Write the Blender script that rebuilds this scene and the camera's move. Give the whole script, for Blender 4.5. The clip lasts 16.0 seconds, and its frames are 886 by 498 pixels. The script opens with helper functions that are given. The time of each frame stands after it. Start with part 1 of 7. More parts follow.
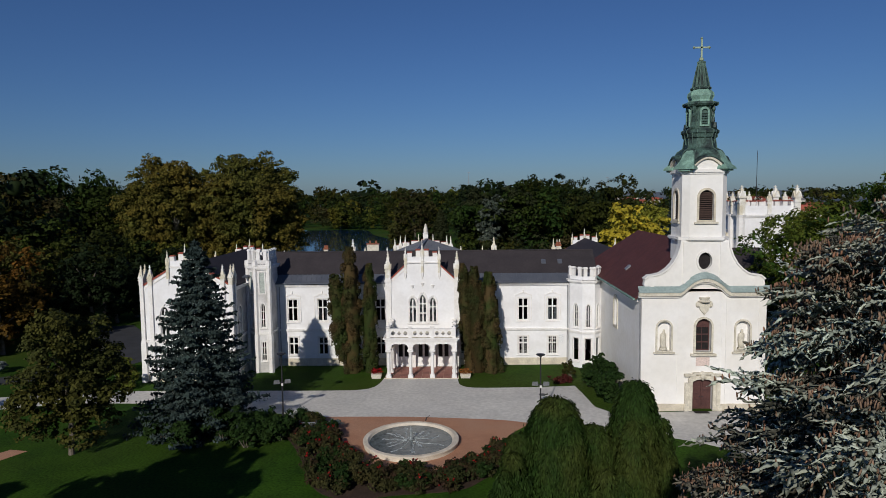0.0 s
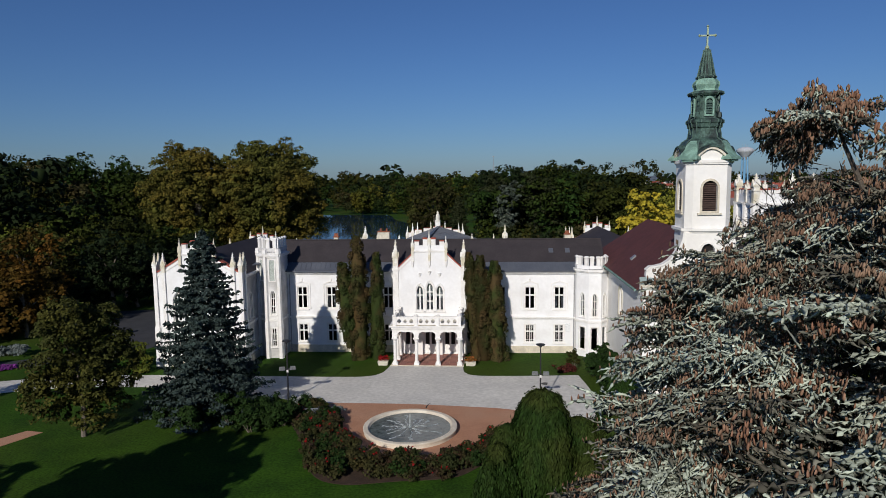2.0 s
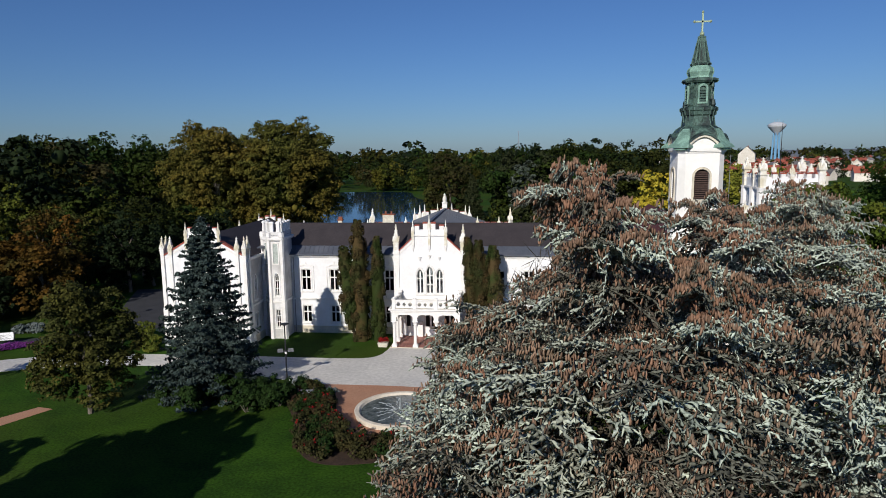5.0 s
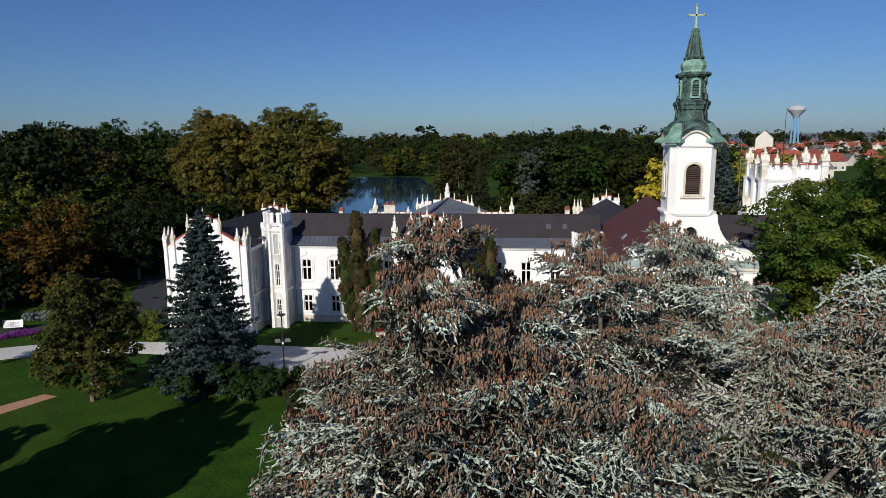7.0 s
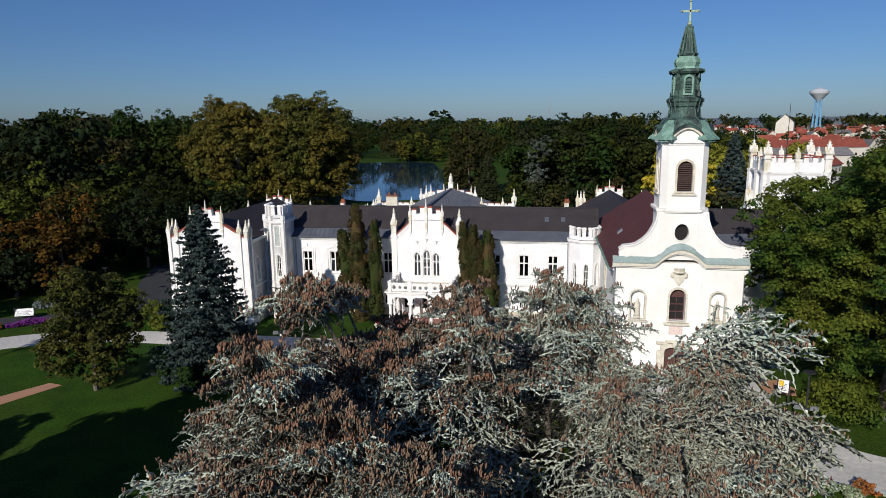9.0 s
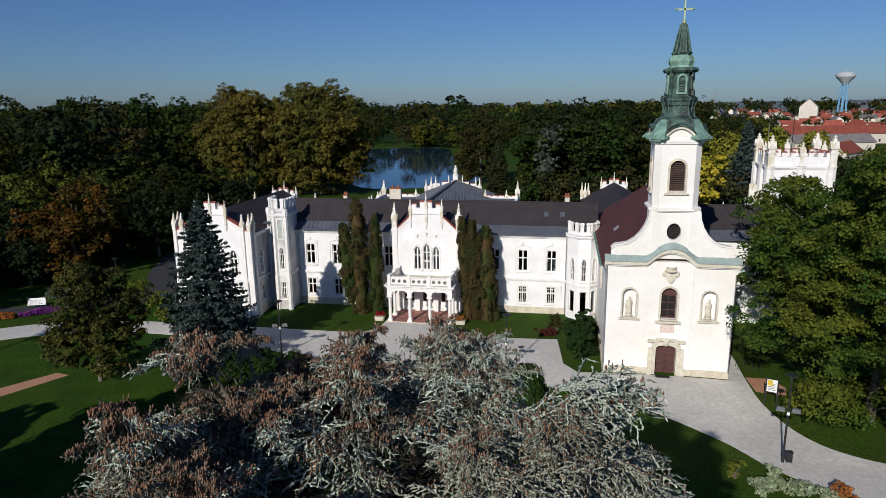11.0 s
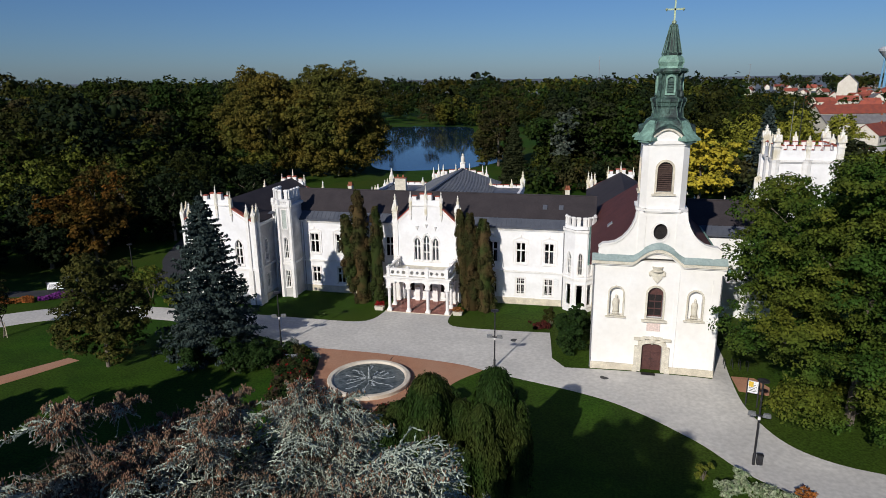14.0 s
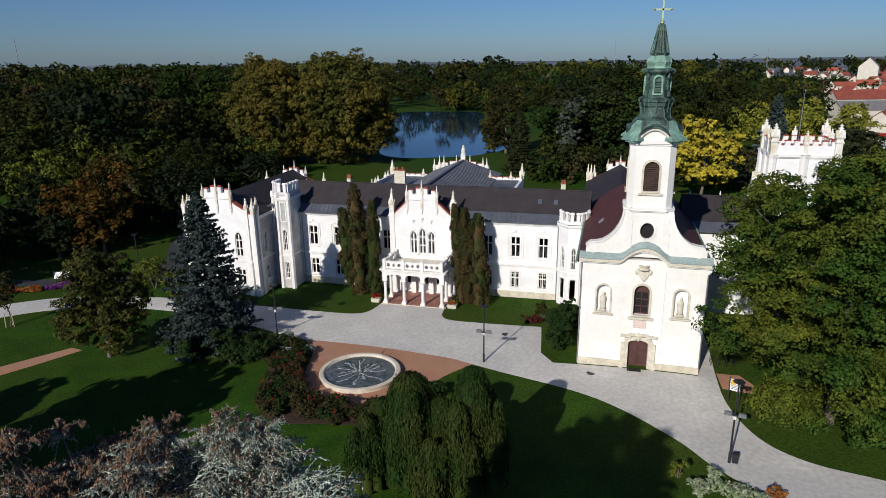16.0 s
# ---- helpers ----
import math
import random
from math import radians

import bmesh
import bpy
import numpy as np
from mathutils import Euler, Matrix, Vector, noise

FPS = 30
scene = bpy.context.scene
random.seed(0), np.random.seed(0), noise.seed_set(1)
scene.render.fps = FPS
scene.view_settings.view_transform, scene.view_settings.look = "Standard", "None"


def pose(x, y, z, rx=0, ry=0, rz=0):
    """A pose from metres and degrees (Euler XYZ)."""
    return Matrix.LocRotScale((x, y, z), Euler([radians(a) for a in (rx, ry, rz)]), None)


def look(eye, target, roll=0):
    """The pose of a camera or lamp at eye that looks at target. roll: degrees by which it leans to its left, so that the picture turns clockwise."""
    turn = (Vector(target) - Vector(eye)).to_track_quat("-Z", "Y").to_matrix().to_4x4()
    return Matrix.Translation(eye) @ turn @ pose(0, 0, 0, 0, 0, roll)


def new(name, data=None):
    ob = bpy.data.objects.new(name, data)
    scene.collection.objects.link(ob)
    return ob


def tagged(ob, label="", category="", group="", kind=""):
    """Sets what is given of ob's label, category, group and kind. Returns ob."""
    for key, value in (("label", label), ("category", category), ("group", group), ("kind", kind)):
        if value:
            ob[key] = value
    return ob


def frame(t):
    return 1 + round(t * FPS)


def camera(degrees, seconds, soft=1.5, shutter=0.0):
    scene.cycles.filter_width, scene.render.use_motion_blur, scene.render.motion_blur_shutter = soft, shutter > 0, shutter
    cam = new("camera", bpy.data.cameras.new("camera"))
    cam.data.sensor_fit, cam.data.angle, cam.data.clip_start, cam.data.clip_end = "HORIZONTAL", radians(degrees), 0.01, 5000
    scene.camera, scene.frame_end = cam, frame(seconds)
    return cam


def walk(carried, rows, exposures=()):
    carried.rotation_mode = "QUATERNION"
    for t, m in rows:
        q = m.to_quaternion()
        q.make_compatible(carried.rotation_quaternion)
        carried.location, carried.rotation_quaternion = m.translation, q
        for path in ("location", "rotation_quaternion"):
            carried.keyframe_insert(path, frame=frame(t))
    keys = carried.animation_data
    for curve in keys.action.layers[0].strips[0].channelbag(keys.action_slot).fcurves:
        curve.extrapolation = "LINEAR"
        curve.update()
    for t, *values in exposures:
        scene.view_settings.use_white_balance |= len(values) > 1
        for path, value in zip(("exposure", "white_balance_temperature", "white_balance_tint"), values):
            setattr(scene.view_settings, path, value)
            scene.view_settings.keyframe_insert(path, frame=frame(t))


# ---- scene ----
cam = camera(69.0, 16.0, soft=0.7)
PATH = [
    (0, (4.477, -76.938, 20.802), (1.54, 22.65, 12.23), -0.65),
    (0.5, (5.066, -77.008, 20.950), (0.96, 22.48, 11.76), -0.65),
    (1, (5.635, -77.087, 21.100), (0.49, 22.30, 11.30), -0.65),
    (1.5, (6.190, -77.172, 21.253), (0.11, 22.10, 10.84), -0.66),
    (2, (6.731, -77.263, 21.412), (-0.19, 21.89, 10.38), -0.66),
    (2.5, (7.263, -77.357, 21.577), (-0.42, 21.66, 9.92), -0.66),
    (3, (7.789, -77.452, 21.750), (-0.60, 21.44, 9.47), -0.66),
    (3.5, (8.310, -77.548, 21.932), (-0.73, 21.20, 9.04), -0.66),
    (4, (8.829, -77.643, 22.123), (-0.83, 20.97, 8.61), -0.67),
    (4.5, (9.347, -77.736, 22.326), (-0.90, 20.73, 8.19), -0.67),
    (5, (9.868, -77.826, 22.540), (-0.95, 20.49, 7.79), -0.67),
    (5.5, (10.392, -77.911, 22.765), (-0.99, 20.24, 7.40), -0.67),
    (6, (10.921, -77.992, 23.004), (-1.02, 20.00, 7.02), -0.67),
    (6.5, (11.456, -78.067, 23.255), (-1.05, 19.75, 6.66), -0.68),
    (7, (11.998, -78.136, 23.519), (-1.09, 19.50, 6.31), -0.68),
    (7.5, (12.548, -78.198, 23.795), (-1.13, 19.25, 5.97), -0.68),
    (8, (13.106, -78.254, 24.085), (-1.17, 18.99, 5.65), -0.68),
    (8.5, (13.674, -78.303, 24.387), (-1.23, 18.73, 5.34), -0.69),
    (9, (14.250, -78.345, 24.702), (-1.30, 18.46, 5.05), -0.69),
    (9.5, (14.834, -78.380, 25.028), (-1.37, 18.20, 4.77), -0.69),
    (10, (15.428, -78.409, 25.365), (-1.46, 17.92, 4.50), -0.69),
    (10.5, (16.029, -78.431, 25.713), (-1.55, 17.64, 4.24), -0.69),
    (11, (16.638, -78.448, 26.070), (-1.64, 17.36, 4.00), -0.70),
    (11.5, (17.254, -78.460, 26.435), (-1.74, 17.06, 3.76), -0.70),
    (12, (17.875, -78.468, 26.808), (-1.82, 16.77, 3.52), -0.70),
    (12.5, (18.500, -78.473, 27.187), (-1.90, 16.46, 3.29), -0.70),
    (13, (19.127, -78.475, 27.570), (-1.96, 16.16, 3.07), -0.71),
    (13.5, (19.755, -78.476, 27.956), (-1.99, 15.84, 2.84), -0.71),
    (14, (20.382, -78.477, 28.343), (-2.00, 15.53, 2.61), -0.71),
    (14.5, (21.006, -78.480, 28.730), (-1.96, 15.21, 2.38), -0.71),
    (15, (21.624, -78.487, 29.114), (-1.87, 14.90, 2.14), -0.71),
    (15.5, (22.233, -78.498, 29.493), (-1.73, 14.58, 1.90), -0.72),
    (16, (22.832, -78.516, 29.866), (-1.52, 14.28, 1.63), -0.72),
]
walk(cam, [(t, look(eye, target, roll)) for t, eye, target, roll in PATH], exposures=[(0.0, -0.48), (3.0, -0.10), (8.0, 0.02), (12.0, -0.14), (16.0, -0.06)])

# ---- light ----
SUN_WAY = Vector((0.28, 1.0, -0.54)).normalized()      # the way the sunlight travels
world = bpy.data.worlds.new("sky")
scene.world = world
world.use_nodes = True
wn = world.node_tree
sky = wn.nodes.new("ShaderNodeTexSky")
sky.sky_type = "NISHITA"
sky.sun_disc = False
sky.sun_elevation = radians(27.5)
sky.sun_rotation = radians(195.6)
sky.altitude = 100
sky.air_density = 1.0
sky.dust_density = 0.35
sky.ozone_density = 6.0
tint = wn.nodes.new("ShaderNodeMix")
tint.data_type, tint.blend_type = "RGBA", "MULTIPLY"
tint.inputs["Factor"].default_value = 1.0
tint.inputs["B"].default_value = (0.74, 0.93, 1.25, 1)
wn.links.new(sky.outputs[0], tint.inputs["A"])
wn.links.new(tint.outputs["Result"], wn.nodes["Background"].inputs[0])
wn.nodes["Background"].inputs[1].default_value = 0.056
sun = new("sun", bpy.data.lights.new("sun", "SUN"))
sun.data.energy = 4.4
sun.data.angle = radians(0.55)
sun.data.color = (1.0, 0.945, 0.865)
sun.matrix_world = look((0, -60, 80), Vector((0, -60, 80)) + SUN_WAY)


# ---- materials ----
def mat(name, c1, c2, scale=1.0, rough=0.8, metal=0.0, bump=0.0, bscale=20.0, fine=0.25, fscale=9.0, c3=None, big=0.08, island=0.0, obj=0.0, spec=0.3, local=False):
    """Two tones mixed by a coarse and a fine noise, a third by a very coarse one; island/obj: spread of brightness piece by piece."""
    m = bpy.data.materials.new(name)
    m.use_nodes = True
    nt = m.node_tree
    N, L = nt.nodes, nt.links
    b = N["Principled BSDF"]
    b.inputs["Roughness"].default_value = rough
    b.inputs["Metallic"].default_value = metal
    b.inputs["Specular IOR Level"].default_value = spec
    if local:
        src = N.new("ShaderNodeTexCoord").outputs["Object"]
    else:
        src = N.new("ShaderNodeNewGeometry").outputs["Position"]

    def noise_tex(s, detail=4.0):
        n = N.new("ShaderNodeTexNoise")
        n.inputs["Scale"].default_value = s
        n.inputs["Detail"].default_value = detail
        L.new(src, n.inputs["Vector"])
        return n.outputs["Fac"]

    def ramp(fac, lo, hi):
        r = N.new("ShaderNodeMapRange")
        r.inputs["From Min"].default_value, r.inputs["From Max"].default_value = lo, hi
        L.new(fac, r.inputs["Value"])
        return r.outputs["Result"]

    def mix(fac, a, c, kind="MIX"):
        x = N.new("ShaderNodeMix")
        x.data_type, x.blend_type = "RGBA", kind
        for sock, v in ((x.inputs["Factor"], fac), (x.inputs["A"], a), (x.inputs["B"], c)):
            if hasattr(v, "is_linked"):
                L.new(v, sock)
            elif isinstance(v, (int, float)):
                sock.default_value = v
            else:
                sock.default_value = (*v, 1)
        return x.outputs["Result"]

    col = mix(ramp(noise_tex(scale), 0.35, 0.65), c1, c2)
    if c3:
        col = mix(ramp(noise_tex(big, 3), 0.42, 0.62), col, c3)
    f = noise_tex(fscale, 3)
    fm = N.new("ShaderNodeMapRange")
    fm.inputs["From Min"].default_value, fm.inputs["From Max"].default_value = 0.3, 0.7
    fm.inputs["To Min"].default_value, fm.inputs["To Max"].default_value = 1 - fine, 1 + fine
    L.new(f, fm.inputs["Value"])
    col = mix(1.0, col, fm.outputs["Result"], "MULTIPLY")
    for spread, kind in ((island, "island"), (obj, "obj")):
        if spread:
            out = N.new("ShaderNodeNewGeometry").outputs["Random Per Island"] if kind == "island" else N.new("ShaderNodeObjectInfo").outputs["Random"]
            im = N.new("ShaderNodeMapRange")
            im.inputs["To Min"].default_value, im.inputs["To Max"].default_value = 1 - spread, 1 + spread
            L.new(out, im.inputs["Value"])
            col = mix(1.0, col, im.outputs["Result"], "MULTIPLY")
    L.new(col, b.inputs["Base Color"])
    if bump:
        bn = N.new("ShaderNodeBump")
        bn.inputs["Strength"].default_value = bump
        bn.inputs["Distance"].default_value = 0.05
        L.new(noise_tex(bscale, 5), bn.inputs["Height"])
        L.new(bn.outputs["Normal"], b.inputs["Normal"])
    return m


def foliage(name, c1, c2, c3=None, patch=0.5, spread=0.35, big=0.12):
    m = mat(name, c1, c2, scale=patch, rough=0.7, fine=0.15, fscale=6, c3=c3, big=big, island=spread, spec=0.06)
    return m


def glass(name, tint):
    m = bpy.data.materials.new(name)
    m.use_nodes = True
    b = m.node_tree.nodes["Principled BSDF"]
    b.inputs["Base Color"].default_value = (*tint, 1)
    b.inputs["Roughness"].default_value = 0.03
    b.inputs["Transmission Weight"].default_value = 1.0
    b.inputs["IOR"].default_value = 1.45
    return m


M_PLASTER = mat("white_plaster", (0.79, 0.79, 0.80), (0.82, 0.82, 0.825), scale=0.35, rough=0.85, fine=0.03, fscale=3, bump=0.06, bscale=30, c3=(0.75, 0.745, 0.745), big=0.5)
M_STAINED = mat("stained_white_plaster", (0.74, 0.735, 0.73), (0.62, 0.61, 0.60), scale=0.5, rough=0.88, fine=0.08, fscale=4, bump=0.1, bscale=22, c3=(0.44, 0.43, 0.42), big=0.35)
# Far fields in grey-blue, with the distance haze mixed into the colour.
M_HAZEFIELD = mat("haze_blue_fields", (0.12, 0.145, 0.175), (0.08, 0.105, 0.13), scale=0.004, rough=0.95, fine=0.15, fscale=0.02, c3=(0.15, 0.17, 0.19), big=0.0015)
M_PALECOP = mat("pale_copper_cover", (0.30, 0.37, 0.36), (0.24, 0.31, 0.30), scale=1.4, rough=0.6, fine=0.12, fscale=6)
M_TRIM = mat("white_trim", (0.80, 0.79, 0.775), (0.73, 0.71, 0.68), scale=1.5, rough=0.8, fine=0.06, fscale=8, bump=0.05)
M_CHURCH = mat("cream_plaster", (0.84, 0.83, 0.81), (0.81, 0.795, 0.77), scale=0.4, rough=0.88, fine=0.03, fscale=2.5, bump=0.08, bscale=18, c3=(0.78, 0.76, 0.72), big=0.3)
M_STONE = mat("weathered_stone", (0.66, 0.62, 0.52), (0.54, 0.50, 0.41), scale=2.2, rough=0.9, fine=0.2, fscale=14, bump=0.25, bscale=25)
M_PLINTH = mat("plinth_stone", (0.66, 0.60, 0.48), (0.50, 0.45, 0.36), scale=1.2, rough=0.9, fine=0.12, bump=0.2)
M_PINN = mat("lichen_stone", (0.78, 0.77, 0.74), (0.70, 0.68, 0.62), scale=1.3, rough=0.9, fine=0.1, fscale=8, bump=0.15, c3=(0.60, 0.55, 0.42), big=0.9)
M_REDTILE = mat("red_coping", (0.36, 0.095, 0.06), (0.26, 0.07, 0.05), scale=2, rough=0.8, fine=0.2)
M_ROOF = mat("dark_slate_roof", (0.034, 0.029, 0.032), (0.044, 0.037, 0.04), scale=0.6, rough=0.75, fine=0.12, fscale=5, bump=0.1, bscale=8, spec=0.25)
M_SHEET = mat("grey_sheet_roof", (0.115, 0.125, 0.15), (0.085, 0.095, 0.12), scale=0.5, rough=0.5, metal=0.2, fine=0.1)
M_CHROOF = mat("brown_red_roof", (0.105, 0.036, 0.032), (0.08, 0.028, 0.026), scale=0.7, rough=0.75, fine=0.15, fscale=6, bump=0.15)
M_COPPER = mat("dark_copper", (0.034, 0.055, 0.052), (0.013, 0.019, 0.021), scale=1.6, rough=0.55, metal=0.15, fine=0.45, fscale=6, c3=(0.07, 0.125, 0.105), big=0.9, bump=0.2, bscale=8)
M_RIB = mat("pale_copper_ribs", (0.11, 0.185, 0.155), (0.05, 0.08, 0.07), scale=2.5, rough=0.6, fine=0.3)
M_VERD = mat("bright_verdigris", (0.22, 0.37, 0.30), (0.12, 0.21, 0.175), scale=1.6, rough=0.6, fine=0.25)
M_WOOD = mat("brown_door_wood", (0.10, 0.045, 0.04), (0.07, 0.032, 0.03), scale=3, rough=0.6, fine=0.2)
M_LOUVRE = mat("louvre_wood", (0.085, 0.055, 0.045), (0.055, 0.035, 0.03), scale=3, rough=0.75, fine=0.2)
# Near-black colour that stands for unlit rooms behind panes and openings.
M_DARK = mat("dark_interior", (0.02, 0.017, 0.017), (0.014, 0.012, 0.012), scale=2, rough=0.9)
M_GLASS = glass("window_glass", (0.55, 0.6, 0.62))
M_CURTAIN = mat("grey_curtain", (0.30, 0.30, 0.32), (0.2, 0.2, 0.22), scale=4, rough=0.9)
M_IRON = mat("dark_iron", (0.03, 0.03, 0.033), (0.045, 0.045, 0.05), scale=4, rough=0.5, metal=0.4)
M_GREYMETAL = mat("grey_lamp_metal", (0.35, 0.36, 0.38), (0.27, 0.28, 0.3), scale=5, rough=0.4, metal=0.5)
M_GRASS = mat("mown_grass", (0.029, 0.073, 0.006), (0.017, 0.046, 0.005), scale=0.35, rough=0.9, fine=0.4, fscale=5, c3=(0.038, 0.062, 0.008), big=0.04, bump=0.3, bscale=14, spec=0.08)
M_PAVE = mat("light_grey_paving", (0.60, 0.58, 0.54), (0.53, 0.51, 0.475), scale=0.3, rough=0.9, fine=0.12, fscale=2.6, c3=(0.49, 0.475, 0.45), big=0.1, bump=0.12, bscale=9)
M_GRAVEL = mat("orange_gravel", (0.42, 0.215, 0.13), (0.36, 0.18, 0.11), scale=0.7, rough=0.95, fine=0.14, fscale=12, c3=(0.40, 0.22, 0.14), big=0.25, bump=0.2, bscale=40)
M_SOIL = mat("brown_soil", (0.055, 0.034, 0.022), (0.035, 0.022, 0.015), scale=1.5, rough=0.95, fine=0.3, bump=0.4)
M_ASPHALT = mat("asphalt", (0.045, 0.046, 0.05), (0.035, 0.036, 0.04), scale=0.6, rough=0.9, fine=0.15)
M_TILE = mat("pink_stone_floor", (0.34, 0.16, 0.125), (0.27, 0.12, 0.10), scale=1.1, rough=0.6, fine=0.1, obj=0.15)
M_TERRA = mat("terracotta", (0.30, 0.10, 0.05), (0.2, 0.07, 0.04), scale=4, rough=0.8)
M_BARK = mat("grey_bark", (0.16, 0.135, 0.11), (0.09, 0.075, 0.06), scale=2.5, rough=0.95, fine=0.3, fscale=12, bump=0.5, bscale=12)
# Dark brown twigs: the crown's inner shade is put into their colour.
M_SHADETWIG = mat("shade_dark_twigs", (0.04, 0.034, 0.025), (0.024, 0.022, 0.016), scale=2.0, rough=0.95, fine=0.3, island=0.4)
M_PALEBARK = mat("pale_bark", (0.42, 0.39, 0.32), (0.25, 0.22, 0.17), scale=1.2, rough=0.9, fine=0.2)

F_CEDAR = foliage("blue_cedar_needles", (0.3356, 0.3930, 0.3317), (0.4475, 0.4957, 0.4131), c3=(0.2921, 0.3023, 0.2387), patch=0.9, spread=0.45, big=0.35)
# Duller, browner needles; part of their darkness is shade put into the colour.
F_CEDARDULLSHADE = foliage("dull_shaded_cedar_needles", (0.1063, 0.1157, 0.0938), (0.1571, 0.1542, 0.1249), c3=(0.1016, 0.0845, 0.0625), patch=0.9, spread=0.5, big=0.35)
# Near-black leaves: deep shade under and between trees put into their colour.
F_DARKSHADED = foliage("dark_shaded_leaves", (0.009, 0.016, 0.006), (0.013, 0.021, 0.007), patch=0.5, spread=0.4)
F_OLIVETREE = foliage("olive_green_leaves", (0.044, 0.048, 0.012), (0.032, 0.038, 0.010), c3=(0.060, 0.058, 0.012), patch=0.6, spread=0.45, big=0.3)
F_CONE = foliage("rusty_cones", (0.2138, 0.1134, 0.0725), (0.1944, 0.1393, 0.0972), patch=1.2, spread=0.4)
F_SPRUCE = foliage("blue_spruce_needles", (0.0276, 0.0425, 0.0392), (0.0446, 0.0626, 0.0574), patch=0.6, spread=0.5)
F_THUJA = foliage("thuja_scales", (0.0234, 0.0359, 0.0094), (0.0296, 0.0406, 0.0109), c3=(0.0515, 0.0359, 0.0156), patch=0.7, spread=0.3, big=0.4)
F_THUJABROWN = foliage("browned_thuja_scales", (0.0296, 0.0289, 0.0094), (0.0234, 0.0312, 0.0094), c3=(0.0530, 0.0359, 0.0148), patch=0.8, spread=0.35, big=0.5)
F_OAK = foliage("olive_leaves", (0.0272, 0.02924, 0.00816), (0.01972, 0.02448, 0.0068), c3=(0.03264, 0.02652, 0.0102), patch=0.8, spread=0.45, big=0.3)
F_BIG = foliage("green_leaves", (0.021, 0.050, 0.008), (0.034, 0.066, 0.010), c3=(0.085, 0.098, 0.013), patch=0.3, spread=0.4, big=0.16)
F_SHRUB = foliage("dark_shrub_leaves", (0.0117, 0.0273, 0.0065), (0.0169, 0.0338, 0.0078), patch=0.8, spread=0.4)
F_WEEP = foliage("weeping_leaves", (0.0128, 0.0300, 0.0060), (0.0195, 0.0390, 0.0075), c3=(0.0315, 0.0420, 0.0090), patch=0.9, spread=0.4, big=0.3)
F_PLANE = foliage("plane_tree_leaves", (0.0665, 0.0684, 0.0139), (0.0500, 0.0592, 0.0128), c3=(0.1009, 0.0775, 0.0139), patch=0.18, spread=0.4, big=0.09)
F_YELLOW = foliage("yellow_leaves", (0.3900, 0.2990, 0.0286), (0.2730, 0.2340, 0.0260), patch=0.3, spread=0.3)
F_YELGREEN = foliage("yellow_green_tree_leaves", (0.2025, 0.1958, 0.0243), (0.1350, 0.1485, 0.0216), patch=0.3, spread=0.35)
F_AUTUMN = foliage("orange_brown_leaves", (0.062, 0.034, 0.006), (0.105, 0.048, 0.008), c3=(0.026, 0.028, 0.006), patch=0.2, spread=0.45, big=0.09)
F_DARKGREEN = foliage("wood_leaves", (0.0085, 0.0176, 0.0036), (0.0139, 0.0230, 0.0042), c3=(0.0206, 0.0242, 0.0049), patch=0.06, spread=0.45, big=0.022)
F_MIDGREEN = foliage("mid_green_leaves", (0.0146, 0.0312, 0.0060), (0.0212, 0.0373, 0.0066), c3=(0.0279, 0.0345, 0.0060), patch=0.06, spread=0.45, big=0.03)
F_OLIVE = foliage("olive_yellow_leaves", (0.0279, 0.0279, 0.0046), (0.0366, 0.0320, 0.0054), c3=(0.0212, 0.0253, 0.0054), patch=0.06, spread=0.45, big=0.03)
F_LIGHT = foliage("light_yellow_green_leaves", (0.0587, 0.0689, 0.0101), (0.0420, 0.0571, 0.0093), c3=(0.0797, 0.0689, 0.0101), patch=0.1, spread=0.4, big=0.04)
F_CONIFER = foliage("dark_conifer_needles", (0.0218, 0.0286, 0.0118), (0.0286, 0.0336, 0.0134), patch=0.3, spread=0.35)
F_BROWN = foliage("brownish_leaves", (0.036, 0.034, 0.012), (0.046, 0.036, 0.013), c3=(0.026, 0.032, 0.011), patch=0.25, spread=0.4)
F_REDLEAF = foliage("purple_red_leaves", (0.05, 0.012, 0.012), (0.07, 0.018, 0.012), patch=0.8, spread=0.3)
F_ROSE = foliage("rose_leaves", (0.0225, 0.036, 0.00975), (0.0375, 0.03, 0.012), c3=(0.03375, 0.018, 0.012), patch=1.2, spread=0.4, big=0.5)
F_GOLDSHRUB = foliage("yellow_green_leaves", (0.095, 0.105, 0.014), (0.055, 0.075, 0.013), patch=0.9, spread=0.35)
F_PALE = foliage("variegated_leaves", (0.30, 0.33, 0.22), (0.13, 0.19, 0.09), patch=2.5, spread=0.4)
F_SILVER = foliage("silvery_leaves", (0.16, 0.18, 0.17), (0.10, 0.125, 0.12), patch=0.6, spread=0.35)
F_SILVERTREE = foliage("silvery_poplar_leaves", (0.085, 0.10, 0.08), (0.03, 0.042, 0.030), patch=0.6, spread=0.5)
F_PURPLE = foliage("purple_flowers", (0.18, 0.035, 0.2), (0.11, 0.03, 0.15), patch=2, spread=0.4)
F_ORANGE = foliage("orange_flowers", (0.30, 0.10, 0.025), (0.17, 0.07, 0.02), patch=1.5, spread=0.4)
F_RED = foliage("red_roses", (0.2475, 0.011, 0.011), (0.176, 0.00825, 0.011), patch=2, spread=0.3)


# ---- building blocks ----
def height(x, y):
    """The ground rises a little round the church."""
    return 0.7 * math.exp(-(((x - 27) / 13.0) ** 2 + ((y + 14) / 11.0) ** 2))


